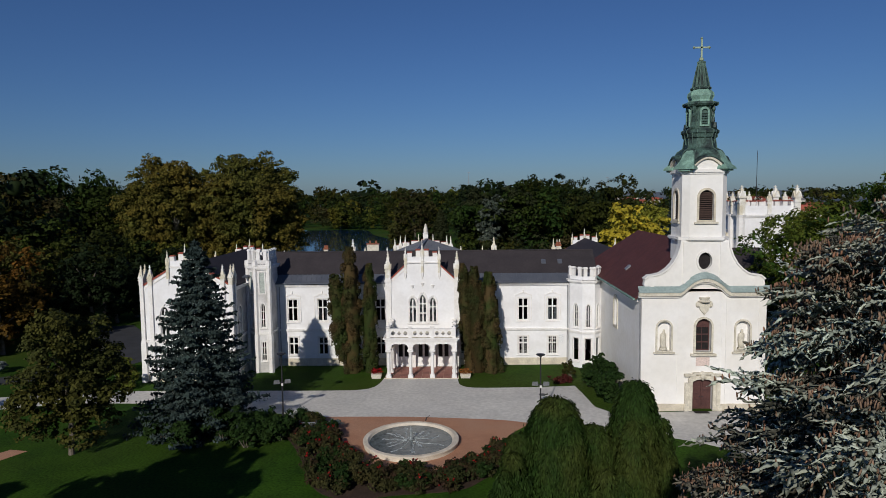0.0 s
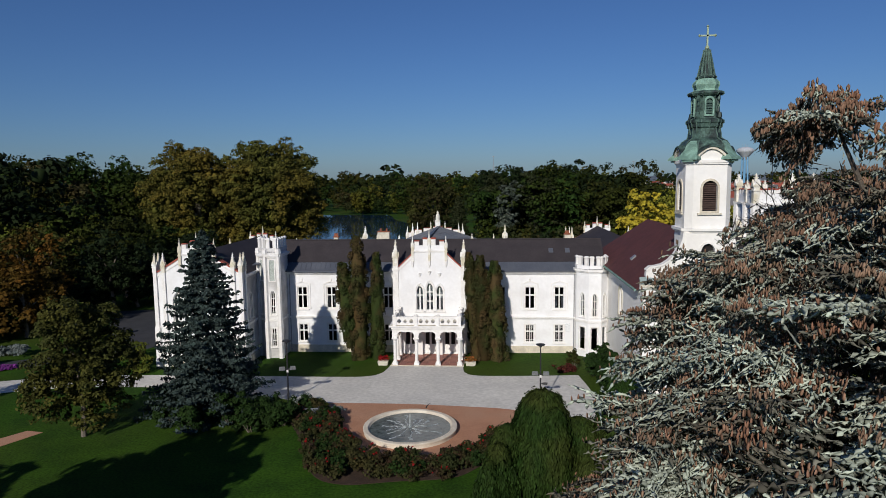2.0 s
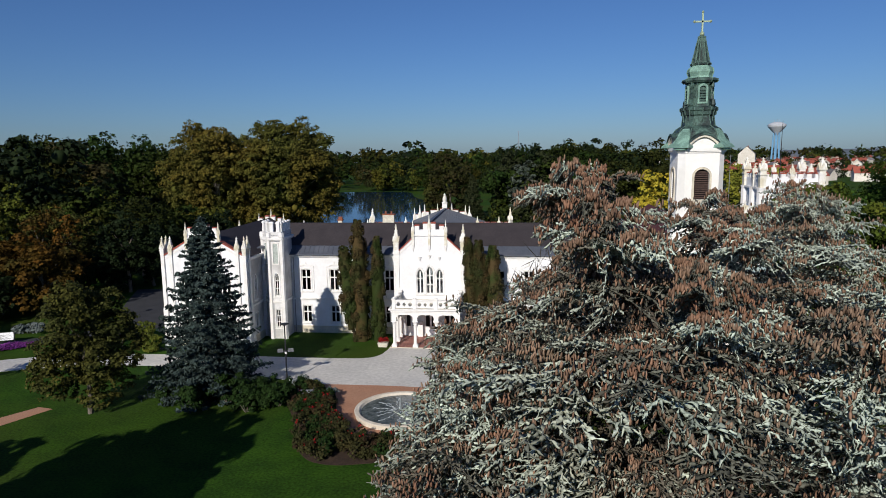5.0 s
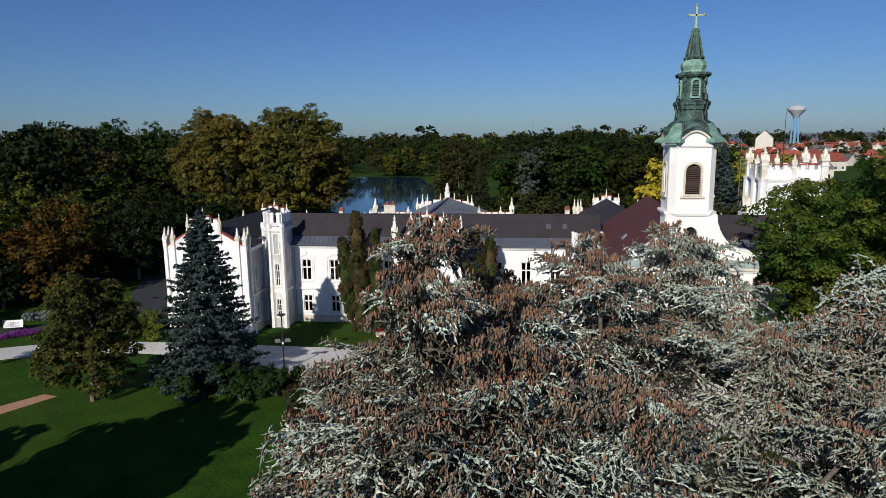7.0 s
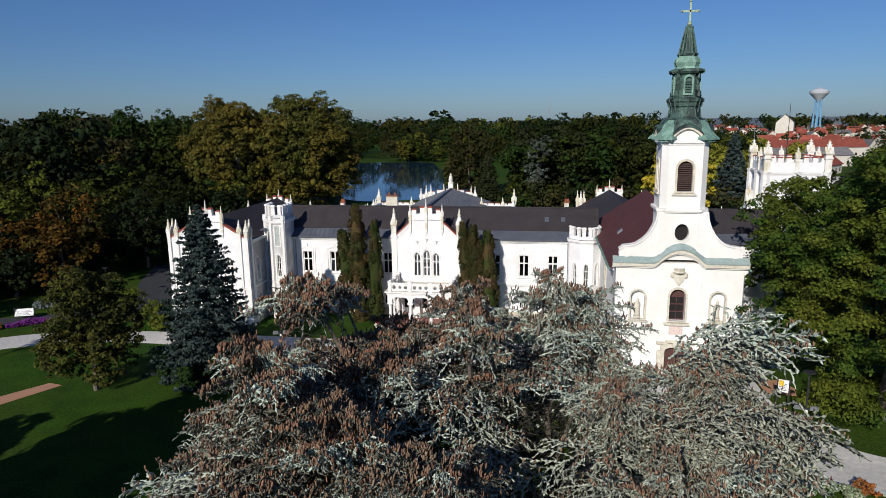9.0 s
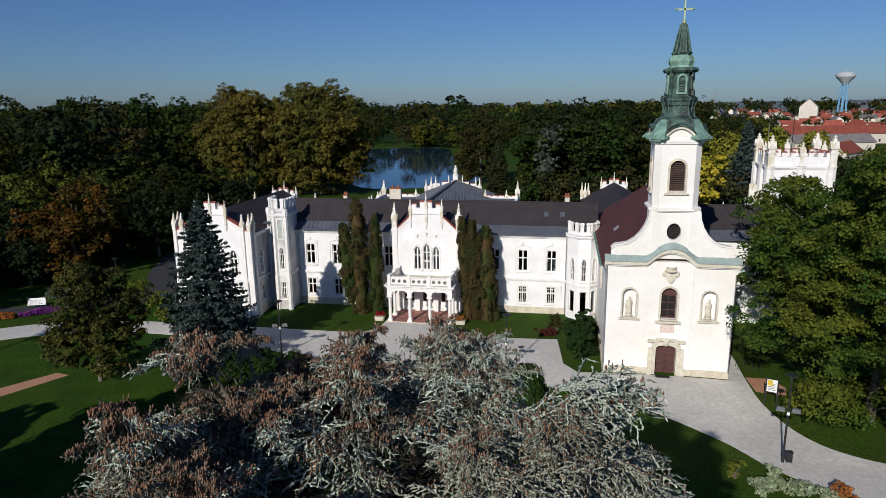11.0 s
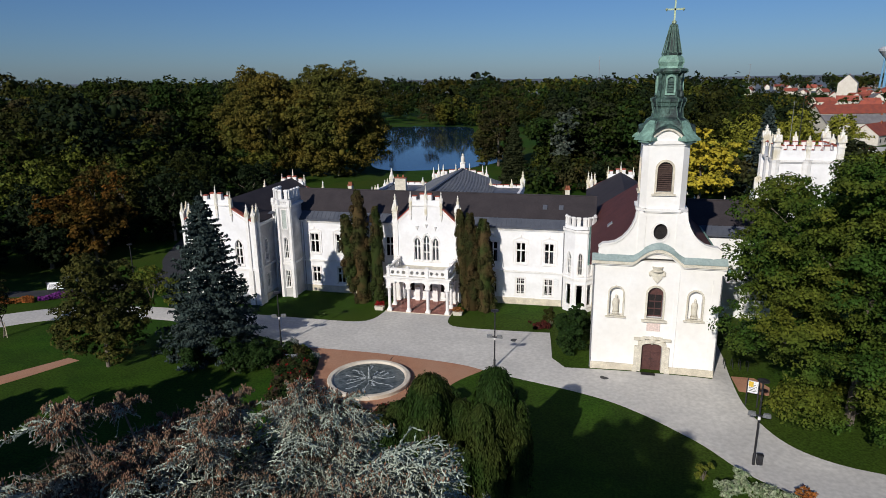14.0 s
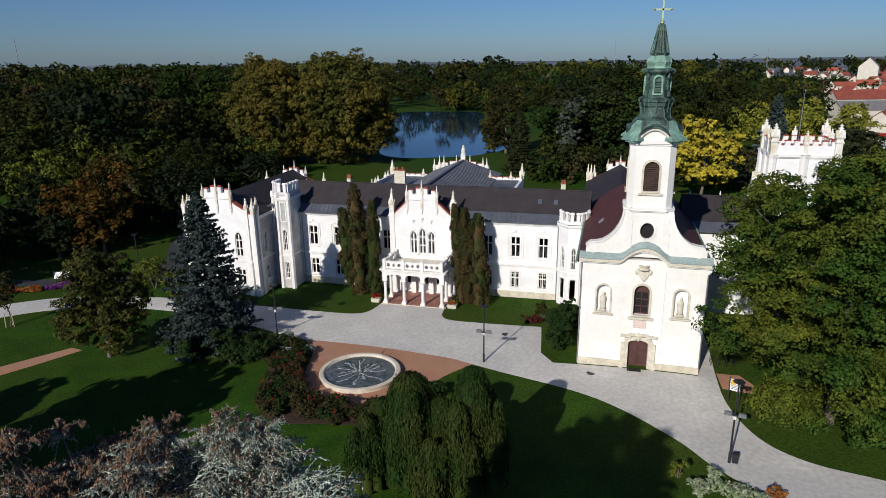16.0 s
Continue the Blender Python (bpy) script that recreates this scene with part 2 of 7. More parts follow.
def link(name, me, material, parent=None, label=""):
    ob = new(name, me)
    if material is not None and not me.materials:
        me.materials.append(material)
    if parent is not None:
        ob.parent = parent
    if label:
        ob["label"] = label
    return ob


def part(name, bm, material, parent=None, label="", smooth=False):
    bmesh.ops.recalc_face_normals(bm, faces=bm.faces)
    me = bpy.data.meshes.new(name)
    bm.to_mesh(me)
    bm.free()
    if smooth:
        me.polygons.foreach_set("use_smooth", [True] * len(me.polygons))
    return link(name, me, material, parent, label)


def empty(name, x=0, y=0, z=0, label="", category="", group="", kind=""):
    ob = new(name)
    ob.location = (x, y, z)
    return tagged(ob, label, category, group, kind)


def box(bm, x0, x1, y0, y1, z0, z1):
    v = [bm.verts.new(p) for p in ((x0, y0, z0), (x1, y0, z0), (x1, y1, z0), (x0, y1, z0), (x0, y0, z1), (x1, y0, z1), (x1, y1, z1), (x0, y1, z1))]
    for f in ((3, 2, 1, 0), (4, 5, 6, 7), (0, 1, 5, 4), (1, 2, 6, 5), (2, 3, 7, 6), (3, 0, 4, 7)):
        bm.faces.new([v[i] for i in f])


def loft(bm, rings, cap=True):
    """Skin through rings of equal length; the ends are closed."""
    vs = [[bm.verts.new(p) for p in r] for r in rings]
    n = len(rings[0])
    for a, b in zip(vs, vs[1:]):
        for i in range(n):
            bm.faces.new((a[i], a[(i + 1) % n], b[(i + 1) % n], b[i]))
    if cap:
        bm.faces.new(vs[0][::-1])
        bm.faces.new(vs[-1])


def ring(cx, cy, z, r, n=12, ry=None, turn=0.0):
    ry = r if ry is None else ry
    return [(cx + r * math.cos(turn + 2 * math.pi * i / n), cy + ry * math.sin(turn + 2 * math.pi * i / n), z) for i in range(n)]


def lathe(bm, cx, cy, profile, n=12, turn=0.0):
    loft(bm, [ring(cx, cy, z, max(r, 0.002), n, turn=turn) for r, z in profile])


def limb(bm, pts, r0, r1, n=7):
    pts = [Vector(p) for p in pts]
    rings = []
    for i, p in enumerate(pts):
        t = (pts[min(i + 1, len(pts) - 1)] - pts[max(i - 1, 0)]).normalized()
        a = t.orthogonal().normalized()
        b = t.cross(a)
        r = r0 + (r1 - r0) * i / (len(pts) - 1)
        rings.append([tuple(p + (a * math.cos(2 * math.pi * k / n) + b * math.sin(2 * math.pi * k / n)) * r) for k in range(n)])
    loft(bm, rings)


def prism(bm, outer, holes, y0, y1):
    """An upright plate in x and z with holes, from depth y0 to y1."""
    sides = {}
    outer = [p for i, p in enumerate(outer) if math.dist(p, outer[i - 1]) > 1e-4]
    for y in (y0, y1):
        edges, loops = [], []
        for pts in (outer, *holes):
            vs = [bm.verts.new((x, y, z)) for x, z in pts]
            loops.append(vs)
            edges += [bm.edges.new((vs[i], vs[(i + 1) % len(vs)])) for i in range(len(vs))]
        bmesh.ops.triangle_fill(bm, use_beauty=True, use_dissolve=False, edges=edges)
        sides[y] = loops
    for a, b in zip(sides[y0], sides[y1]):
        for i in range(len(a)):
            j = (i + 1) % len(a)
            bm.faces.new((a[i], a[j], b[j], b[i]))


def o_rect(cx, z0, w, h):
    return [(cx - w / 2, z0), (cx + w / 2, z0), (cx + w / 2, z0 + h), (cx - w / 2, z0 + h)]


def o_round(cx, z0, w, h, n=12, rise=None):
    rise = w / 2 if rise is None else rise
    return [(cx - w / 2, z0), (cx + w / 2, z0)] + [(cx + w / 2 * math.cos(math.pi * i / n), z0 + h - rise + rise * math.sin(math.pi * i / n)) for i in range(n + 1)]


def o_point(cx, z0, w, h, n=6):
    rise = w * 0.9
    pts = [(cx - w / 2, z0), (cx + w / 2, z0)]
    for i in range(n + 1):
        a = i / n
        pts.append((cx + w / 2 * (1 - a ** 1.6), z0 + h - rise + rise * math.sin(a * math.pi / 2) * (0.86 + 0.14 * a)))
    return pts + [(2 * cx - x, z) for x, z in pts[-2:1:-1]]


def o_circle(cx, cz, rx, rz, n=24):
    return [(cx + rx * math.cos(2 * math.pi * i / n), cz + rz * math.sin(2 * math.pi * i / n)) for i in range(n)]


OUTLINE = {"rect": o_rect, "round": o_round, "point": o_point}


def frame_of(p0, p1):
    """The pose of a wall's own axes: x from p0 to p1, y inwards, z up."""
    return Matrix.Translation((p0[0], p0[1], 0)) @ Matrix.Rotation(math.atan2(p1[1] - p0[1], p1[0] - p0[0]), 4, "Z")


def wall(name, material, parent, p0, p1, z0, z1, thick=0.5, holes=(), outline=None):
    n = math.dist(p0, p1)
    bm = bmesh.new()
    prism(bm, outline or [(0, z0), (n, z0), (n, z1), (0, z1)], holes, 0, thick)
    ob = part(name, bm, material, parent)
    ob.matrix_local = frame_of(p0, p1)
    return ob


WINDOW_MESHES = {}


def window(parent, m, w, h, kind="rect", bars=(1, 1), casing=0.16, hood=False, curtain=0.0, sash=0.1, grille=False, recess=0.12, name="window"):
    """A window at the pose m (x along the wall, y inwards, its sill's middle at 0): casing, sash bars, panes, sill and hood."""
    key = (w, h, kind, bars, casing, hood, curtain, grille, recess)
    if key not in WINDOW_MESHES:
        made = []
        f = OUTLINE[kind]
        bm = bmesh.new()
        prism(bm, f(0, -casing * 0.6, w + 2 * casing, h + casing * 1.6), [f(0, 0, w, h)], -0.05, 0.02)
        made.append(("casing", bm, M_TRIM))
        bm = bmesh.new()
        prism(bm, f(0, 0, w, h), [f(0, sash, w - 2 * sash, h - 2 * sash)], recess - 0.04, recess + 0.05)
        bt = 0.075 if w > 0.9 else 0.035
        for i in range(bars[0]):
            x = -w / 2 + w * (i + 1) / (bars[0] + 1)
            box(bm, x - bt, x + bt, recess - 0.06, recess + 0.045, 0.02, h - (0.05 if kind == "rect" else w * 0.3))
        for i in range(bars[1]):
            z = h * (0.62 if bars[1] == 1 else (i + 1) / (bars[1] + 1))
            box(bm, -w / 2 + 0.02, w / 2 - 0.02, recess - 0.07, recess + 0.04, z - bt, z + bt)
        made.append(("sash", bm, M_TRIM))
        bm = bmesh.new()
        prism(bm, f(0, 0.01, w - 0.02, h - 0.02), [], recess + 0.0, recess + 0.012)
        made.append(("pane", bm, M_GLASS))
        bm = bmesh.new()
        box(bm, -w / 2 - casing - 0.08, w / 2 + casing + 0.08, -0.14, 0.02, -casing * 0.6 - 0.1, -casing * 0.6)
        made.append(("sill", bm, M_TRIM))
        if hood:
            bm = bmesh.new()
            top = h + 0.3
            pts = [(-w / 2 - 0.42, 0.1), (-w / 2 - 0.3, 0.1), (-w / 2 - 0.3, top)]
            up = [(-w / 2 - 0.3 + (w / 2 + 0.3) * a, top + 0.28 * math.sin(a * math.pi / 2) ** 2) for a in (0.25, 0.5, 0.75, 1.0)]
            inner = pts[1:] + up
            prof = inner + [(-x, z) for x, z in inner[-2::-1]]
            outer = [(x * 1.0 + (0.11 if x > 0 else -0.11 if x < 0 else 0), z + (0.12 if z > 1 else 0)) for x, z in prof]
            prism(bm, outer + prof[::-1], [], -0.08, 0.02)
            for s in (-1, 1):
                box(bm, s * (w / 2 + 0.36) - 0.1, s * (w / 2 + 0.36) + 0.1, -0.1, 0.02, 0.0, 0.14)
            lathe(bm, 0, -0.05, [(0.02, top + 0.35), (0.12, top + 0.45), (0.06, top + 0.55), (0.09, top + 0.62), (0.01, top + 0.75)], 6)
            made.append(("hood_mould", bm, M_TRIM))
        if curtain:
            bm = bmesh.new()
            for s in (-1, 1):
                for i in range(5):
                    x = s * (w * 0.5 - 0.06 - i * 0.075)
                    box(bm, x - 0.035, x + 0.035, recess + 0.10 + 0.02 * (i % 2), recess + 0.12 + 0.02 * (i % 2), 0.05, h * curtain)
            made.append(("curtain", bm, M_CURTAIN))
        if grille:
            bm = bmesh.new()
            for i in range(5):
                x = -w / 2 + w * (i + 0.5) / 5
                box(bm, x - 0.018, x + 0.018, 0.06, 0.09, 0, h)
            for z in (h * 0.15, h * 0.85):
                box(bm, -w / 2, w / 2, 0.055, 0.095, z - 0.02, z + 0.02)
            made.append(("grille", bm, M_TRIM))
        meshes = []
        for n, bm, ma in made:
            bmesh.ops.recalc_face_normals(bm, faces=bm.faces)
            me = bpy.data.meshes.new(n)
            bm.to_mesh(me)
            bm.free()
            me.materials.append(ma)
            meshes.append((n, me))
        WINDOW_MESHES[key] = meshes
    top = None
    for n, me in WINDOW_MESHES[key]:
        if top is None:
            top = new(name, me)
            top.parent = parent
            top.matrix_local = m
        else:
            link(n, me, None, top)
    return top


def mesh_of(name, v, f, material=None, mat_index=None, materials=()):
    """A mesh from arrays of corners and of faces that all have the same number of corners."""
    me = bpy.data.meshes.new(name)
    v, f = np.asarray(v, np.float32), np.asarray(f, np.int32)
    k = f.shape[1]
    me.vertices.add(len(v))
    me.vertices.foreach_set("co", v.ravel())
    me.loops.add(f.size)
    me.loops.foreach_set("vertex_index", f.ravel())
    me.polygons.add(len(f))
    me.polygons.foreach_set("loop_start", np.arange(0, f.size, k, dtype=np.int32))
    for mm in ((material,) if material else materials):
        me.materials.append(mm)
    if mat_index is not None:
        me.polygons.foreach_set("material_index", np.asarray(mat_index, np.int32))
    me.update(calc_edges=True)
    return me


# ---- ground ----
def build_ground():
    near_x = list(np.arange(-64, 64.1, 2.0))
    near_y = list(np.arange(-100, 60.1, 2.0))
    far = [70, 90, 120, 160, 220, 300, 400, 550, 750, 1000, 1400, 1900, 2500, 3200, 4000, 4700]
    xs = [-x for x in far[::-1]] + near_x + far
    ys = [-x - 40 for x in far[::-1] if x > 60] + near_y + far
    v = []
    for y in ys:
        for x in xs:
            d = math.hypot(x, y)
            z = height(x, y)
            if d > 1500:
                z += min(1.0, (d - 1500) / 2500) * (9 + 14 * noise.noise((x * 0.0006, y * 0.0006, 3.1)))
            v.append((x, y, z))
    n = len(xs)
    f = [(j * n + i, j * n + i + 1, (j + 1) * n + i + 1, (j + 1) * n + i) for j in range(len(ys) - 1) for i in range(n - 1)]
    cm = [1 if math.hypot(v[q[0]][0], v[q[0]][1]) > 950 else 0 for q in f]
    tagged(link("ground", mesh_of("ground", v, f, None, cm, (M_GRASS, M_HAZEFIELD)), None), "green mown park lawn reaching to the fields", "lawn", kind="structure")


def sheet(name, pts, material, lift, label, category, depth=0.0, step=2.5):
    """A flat piece of ground that follows the lie of the land, lift metres above it, with an edge depth metres down."""
    bm = bmesh.new()
    vs = [bm.verts.new((x, y, 0)) for x, y in pts]
    es = [bm.edges.new((vs[i], vs[(i + 1) % len(vs)])) for i in range(len(vs))]
    bmesh.ops.triangle_fill(bm, use_beauty=True, use_dissolve=False, edges=es)
    for k in (0, 1):
        lo, hi = min(p[k] for p in pts), max(p[k] for p in pts)
        c = math.ceil(lo / step) * step
        while c < hi:
            bmesh.ops.bisect_plane(bm, geom=bm.verts[:] + bm.edges[:] + bm.faces[:], plane_co=(c, 0, 0) if k == 0 else (0, c, 0), plane_no=(1, 0, 0) if k == 0 else (0, 1, 0))
            c += step
    for v in bm.verts:
        v.co.z = height(v.co.x, v.co.y) + lift
    rim = [e for e in bm.edges if e.is_boundary]
    if depth:
        out = bmesh.ops.extrude_edge_only(bm, edges=rim)
        for g in out["geom"]:
            if isinstance(g, bmesh.types.BMVert):
                g.co.z -= depth
    bmesh.ops.recalc_face_normals(bm, faces=bm.faces)
    if sum(f.normal.z for f in bm.faces) < 0:
        bmesh.ops.reverse_faces(bm, faces=bm.faces)
    me = bpy.data.meshes.new(name)
    bm.to_mesh(me)
    bm.free()
    return tagged(link(name, me, material), label, category, kind="structure")


def smooth_line(pts, n=6, closed=False):
    """A Catmull-Rom curve through points."""
    out = []
    m = len(pts)
    for i in range(m if closed else m - 1):
        p = [Vector(pts[(i + k) % m] if closed else pts[min(max(i + k, 0), m - 1)]) for k in (-1, 0, 1, 2)]
        for j in range(n):
            t = j / n
            q = 0.5 * (2 * p[1] + (p[2] - p[0]) * t + (2 * p[0] - 5 * p[1] + 4 * p[2] - p[3]) * t * t + (3 * p[1] - p[0] - 3 * p[2] + p[3]) * t ** 3)
            out.append(tuple(q))
    return out if closed else out + [tuple(pts[-1])]


build_ground()
DRIVE_FAR_LEFT = smooth_line([(-62, -27), (-55, -20), (-50, -15.4), (-44.9, -12.6), (-36, -10.6), (-28, -10.2), (-20, -10.2), (-10, -10.2), (-6.4, -9.9), (-5.0, -8.6), (-4.5, -6.2)])
DRIVE_FAR_RIGHT = smooth_line([(3.9, -6.2), (4.2, -8.3), (5.6, -9.4), (10, -9.6), (16.3, -9.7)])
DRIVE_RIGHT = smooth_line([(33.9, -14), (33.8, -17.8), (34.1, -23.1), (35.8, -27.9), (38.8, -30.4), (43.7, -31.6), (52, -33.5), (64, -36)])
DRIVE_NEAR = smooth_line([(64, -41.5), (50, -39.2), (42, -37.6), (35.2, -35.2), (32.0, -32.9), (29, -29.3), (22.8, -24.6), (13.5, -21.3), (7.2, -19.3), (-1, -18.4), (-9.1, -18.4), (-19, -15.6), (-28, -14.3), (-36, -14.6), (-43.3, -16.8), (-48.5, -20.6), (-58, -31)])
sheet("road", DRIVE_FAR_LEFT + [(-4.5, -5.6), (3.9, -5.6)] + DRIVE_FAR_RIGHT + [(16.6, -12.5), (17.0, -16.6), (18.4, -18.6), (20.9, -18.6), (32.1, -18.6), (32.5, -16), (32.5, -4), (33.9, -4)] + DRIVE_RIGHT + DRIVE_NEAR,
      M_PAVE, 0.03, "light grey paved forecourt and drive before the castle", "driveway", depth=0.1)
GRAVEL = smooth_line([(-9.1, -18.36), (-7.0, -20.6), (-6.0, -23.5), (-5.3, -26.5), (-3.6, -29.0), (-0.5, -30.4), (3.2, -30.3), (5.6, -28.2), (7.2, -25.6), (8.6, -22.8), (10.4, -20.4)]) + smooth_line([(10.4, -20.3), (7.2, -19.26), (-1, -18.36), (-9.1, -18.36)])[1:-1]
sheet("gravel_circle", GRAVEL, M_GRAVEL, 0.045, "orange gravel round the fountain basin", "gravel", depth=0.1)
sheet("gravel_path", smooth_line([(-33.1, -26.1), (-36.8, -31.7), (-41.5, -39), (-49, -52)]) + smooth_line([(-47.3, -53), (-39.8, -40), (-35.1, -33.2), (-31.5, -26.4)]), M_GRAVEL, 0.02, "narrow orange gravel path across the lawn", "path", depth=0.05)
sheet("gravel_patch", [(33.9, -17.6), (36.0, -17.4), (37.0, -19.0), (36.6, -20.6), (34.1, -20.4)], M_GRAVEL, 0.03, "small patch of orange gravel beside the drive", "gravel", depth=0.05)
sheet("asphalt_path", smooth_line([(-75, -16), (-60, -9.4), (-52, -6.3), (-45, -1.2), (-44, 4), (-48.5, 11), (-54, 24)]) + smooth_line([(-49, 25), (-40.5, 14), (-36, 5), (-39.5, -3.2), (-50.5, -9.0), (-60, -12.0), (-75, -19)]), M_ASPHALT, 0.02, "dark grey asphalt path through the park", "path", depth=0.05)
water_m = mat("lake_water", (0.007, 0.026, 0.055), (0.010, 0.032, 0.062), scale=0.02, rough=0.06, fine=0.05, bump=0.13, bscale=0.5, spec=0.32)
LAKE = smooth_line([(-42, 116), (-30, 119), (-18, 127), (-12, 150), (-22, 200), (-40, 250), (-52, 296), (-75, 300), (-98, 292), (-104, 260), (-92, 215), (-74, 180), (-60, 150), (-52, 125)], closed=True)
sheet("water", LAKE, water_m, 0.05, "still dark blue lake behind the castle", "lake", depth=0.1, step=40)


# ---- castle ----
def pinnacle_mesh(w, h, spire=0.5):
    """A square shaft with four small gables, a crocketed spire and a knob."""
    bm = bmesh.new()
    hs = h * (1 - spire)
    box(bm, -w / 2, w / 2, -w / 2, w / 2, 0, hs)
    box(bm, -w * 0.62, w * 0.62, -w * 0.62, w * 0.62, hs * 0.62, hs * 0.7)
    for a in range(4):
        m = Matrix.Rotation(a * math.pi / 2, 4, "Z")
        tri = [m @ Vector(p) for p in ((-w * 0.62, -w * 0.66, hs * 0.86), (w * 0.62, -w * 0.66, hs * 0.86), (0, -w * 0.66, hs + h * 0.14), (-w * 0.62, 0, hs * 0.86), (w * 0.62, 0, hs * 0.86), (0, 0, hs + h * 0.14))]
        t = [bm.verts.new(p) for p in tri]
        for f in ((0, 1, 2), (5, 4, 3), (0, 2, 5, 3), (1, 4, 5, 2), (0, 3, 4, 1)):
            bm.faces.new([t[i] for i in f])
    sq = lambda r, z: [(-r, -r, z), (r, -r, z), (r, r, z), (-r, r, z)]
    loft(bm, [sq(w * 0.5, hs), sq(w * 0.24, hs + (h - hs) * 0.5), sq(w * 0.07, h * 0.94)])
    for k in (0.3, 0.55, 0.78):
        r = w * (0.5 - 0.43 * k)
        z = hs + (h - hs) * k
        for sx in (-1, 1):
            for sy in (-1, 1):
                box(bm, sx * r - w * 0.06, sx * r + w * 0.06, sy * r - w * 0.06, sy * r + w * 0.06, z, z + w * 0.14)
    lathe(bm, 0, 0, [(w * 0.05, h * 0.92), (w * 0.15, h * 0.95), (w * 0.03, h)], 6)
    bmesh.ops.recalc_face_normals(bm, faces=bm.faces)
    me = bpy.data.meshes.new("pinnacle")
    bm.to_mesh(me)
    bm.free()
    me.materials.append(M_PINN)
    return me


PIN = {}


def pinnacle(parent, x, y, z0, ztop, w=0.55, spire=0.5):
    key = (round(ztop - z0, 2), w, spire)
    if key not in PIN:
        PIN[key] = pinnacle_mesh(w, ztop - z0, spire)
    ob = new("pinnacle", PIN[key])
    ob.parent = parent
    ob.location = (x, y, z0)
    return ob


def merlon(parent, m, w, h, t, cap=M_REDTILE, capname="coping", material=None):
    """One merlon of a battlement, its foot's middle at the pose m, with a sloped coping."""
    key = ("merlon", w, h, t, cap.name)
    if key not in PIN:
        bm = bmesh.new()
        box(bm, -w / 2, w / 2, -t / 2, t / 2, 0, h * 0.8)
        me = bpy.data.meshes.new("merlon")
        bmesh.ops.recalc_face_normals(bm, faces=bm.faces)
        bm.to_mesh(me)
        bm.free()
        me.materials.append(material or M_TRIM)
        bm = bmesh.new()
        e = 0.06
        loft(bm, [[(-w / 2 - e, -t / 2 - e, h * 0.8), (w / 2 + e, -t / 2 - e, h * 0.8), (w / 2 + e, t / 2 + e, h * 0.8), (-w / 2 - e, t / 2 + e, h * 0.8)],
                  [(-w / 2 - e, -t / 2 - e, h * 0.86), (w / 2 + e, -t / 2 - e, h * 0.86), (w / 2 + e, t / 2 + e, h * 0.86), (-w / 2 - e, t / 2 + e, h * 0.86)],
                  [(-w / 2, -0.03, h), (w / 2, -0.03, h), (w / 2, 0.03, h), (-w / 2, 0.03, h)]])
        mc = bpy.data.meshes.new(capname)
        bmesh.ops.recalc_face_normals(bm, faces=bm.faces)
        bm.to_mesh(mc)
        bm.free()
        mc.materials.append(cap)
        PIN[key] = (me, mc)
    me, mc = PIN[key]
    ob = new("merlon", me)
    ob.parent = parent
    ob.matrix_local = m
    link(capname, mc, None, ob)
    return ob


def battlement(parent, p0, p1, z, h=0.7, w=0.6, gap=0.5, t=0.35, cap=M_REDTILE, material=None):
    n = math.dist(p0, p1)
    k = max(1, int((n + gap) / (w + gap)))
    m = frame_of(p0, p1)
    for i in range(k):
        u = n * (i + 0.5) / k
        merlon(parent, m @ Matrix.Translation((u, t / 2, z)), w, h, t, cap, material=material)


def band(parent, p0, p1, z0, z1, proud, name="string_course", material=None, over=0.0):
    """A moulding along a wall."""
    n = math.dist(p0, p1)
    bm = bmesh.new()
    box(bm, -over, n + over, -proud, 0.0, z0 + (z1 - z0) * 0.35, z1)
    box(bm, -over, n + over, -proud * 0.55, 0.002, z0, z0 + (z1 - z0) * 0.35)
    ob = part(name, bm, material or M_TRIM, parent)
    ob.matrix_local = frame_of(p0, p1)
    return ob


def windows_in(parent, p0, p1, spec):
    """Cuts a list of windows: (u, z0, w, h, kind, options); gives the holes."""
    m = frame_of(p0, p1)
    holes = []
    for u, z0, w, h, kind, opt in spec:
        holes.append(OUTLINE[kind](u, z0, w, h))
        window(parent, m @ Matrix.Translation((u, 0, z0)), w, h, kind, **opt)
    return holes


def roof_slope(name, pts, material, parent, thick=0.14, label=""):
    """A thick sloping roof plane from its corners."""
    a, b, c = (Vector(p) for p in pts[:3])
    nrm = (b - a).cross(c - a).normalized()
    if nrm.z < 0:
        nrm = -nrm
    bm = bmesh.new()
    loft(bm, [[tuple(Vector(p) - nrm * thick) for p in pts], [tuple(p) for p in pts]])
    return part(name, bm, material, parent, label)


def seams(parent, a, b, c, d, n, material, name="standing_seam"):
    """Raised seams from the line a-b (eave) to the line d-c (ridge)."""
    a, b, c, d = map(Vector, (a, b, c, d))
    bm = bmesh.new()
    for i in range(n + 1):
        t = i / n
        p, q = a.lerp(b, t), d.lerp(c, t)
        side = (b - a).normalized() * 0.025
        up = Vector((0, 0, 0.06))
        loft(bm, [[p - side, p + side, p + side + up, p - side + up], [q - side, q + side, q + side + up, q - side + up]])
    return part(name, bm, material, parent)


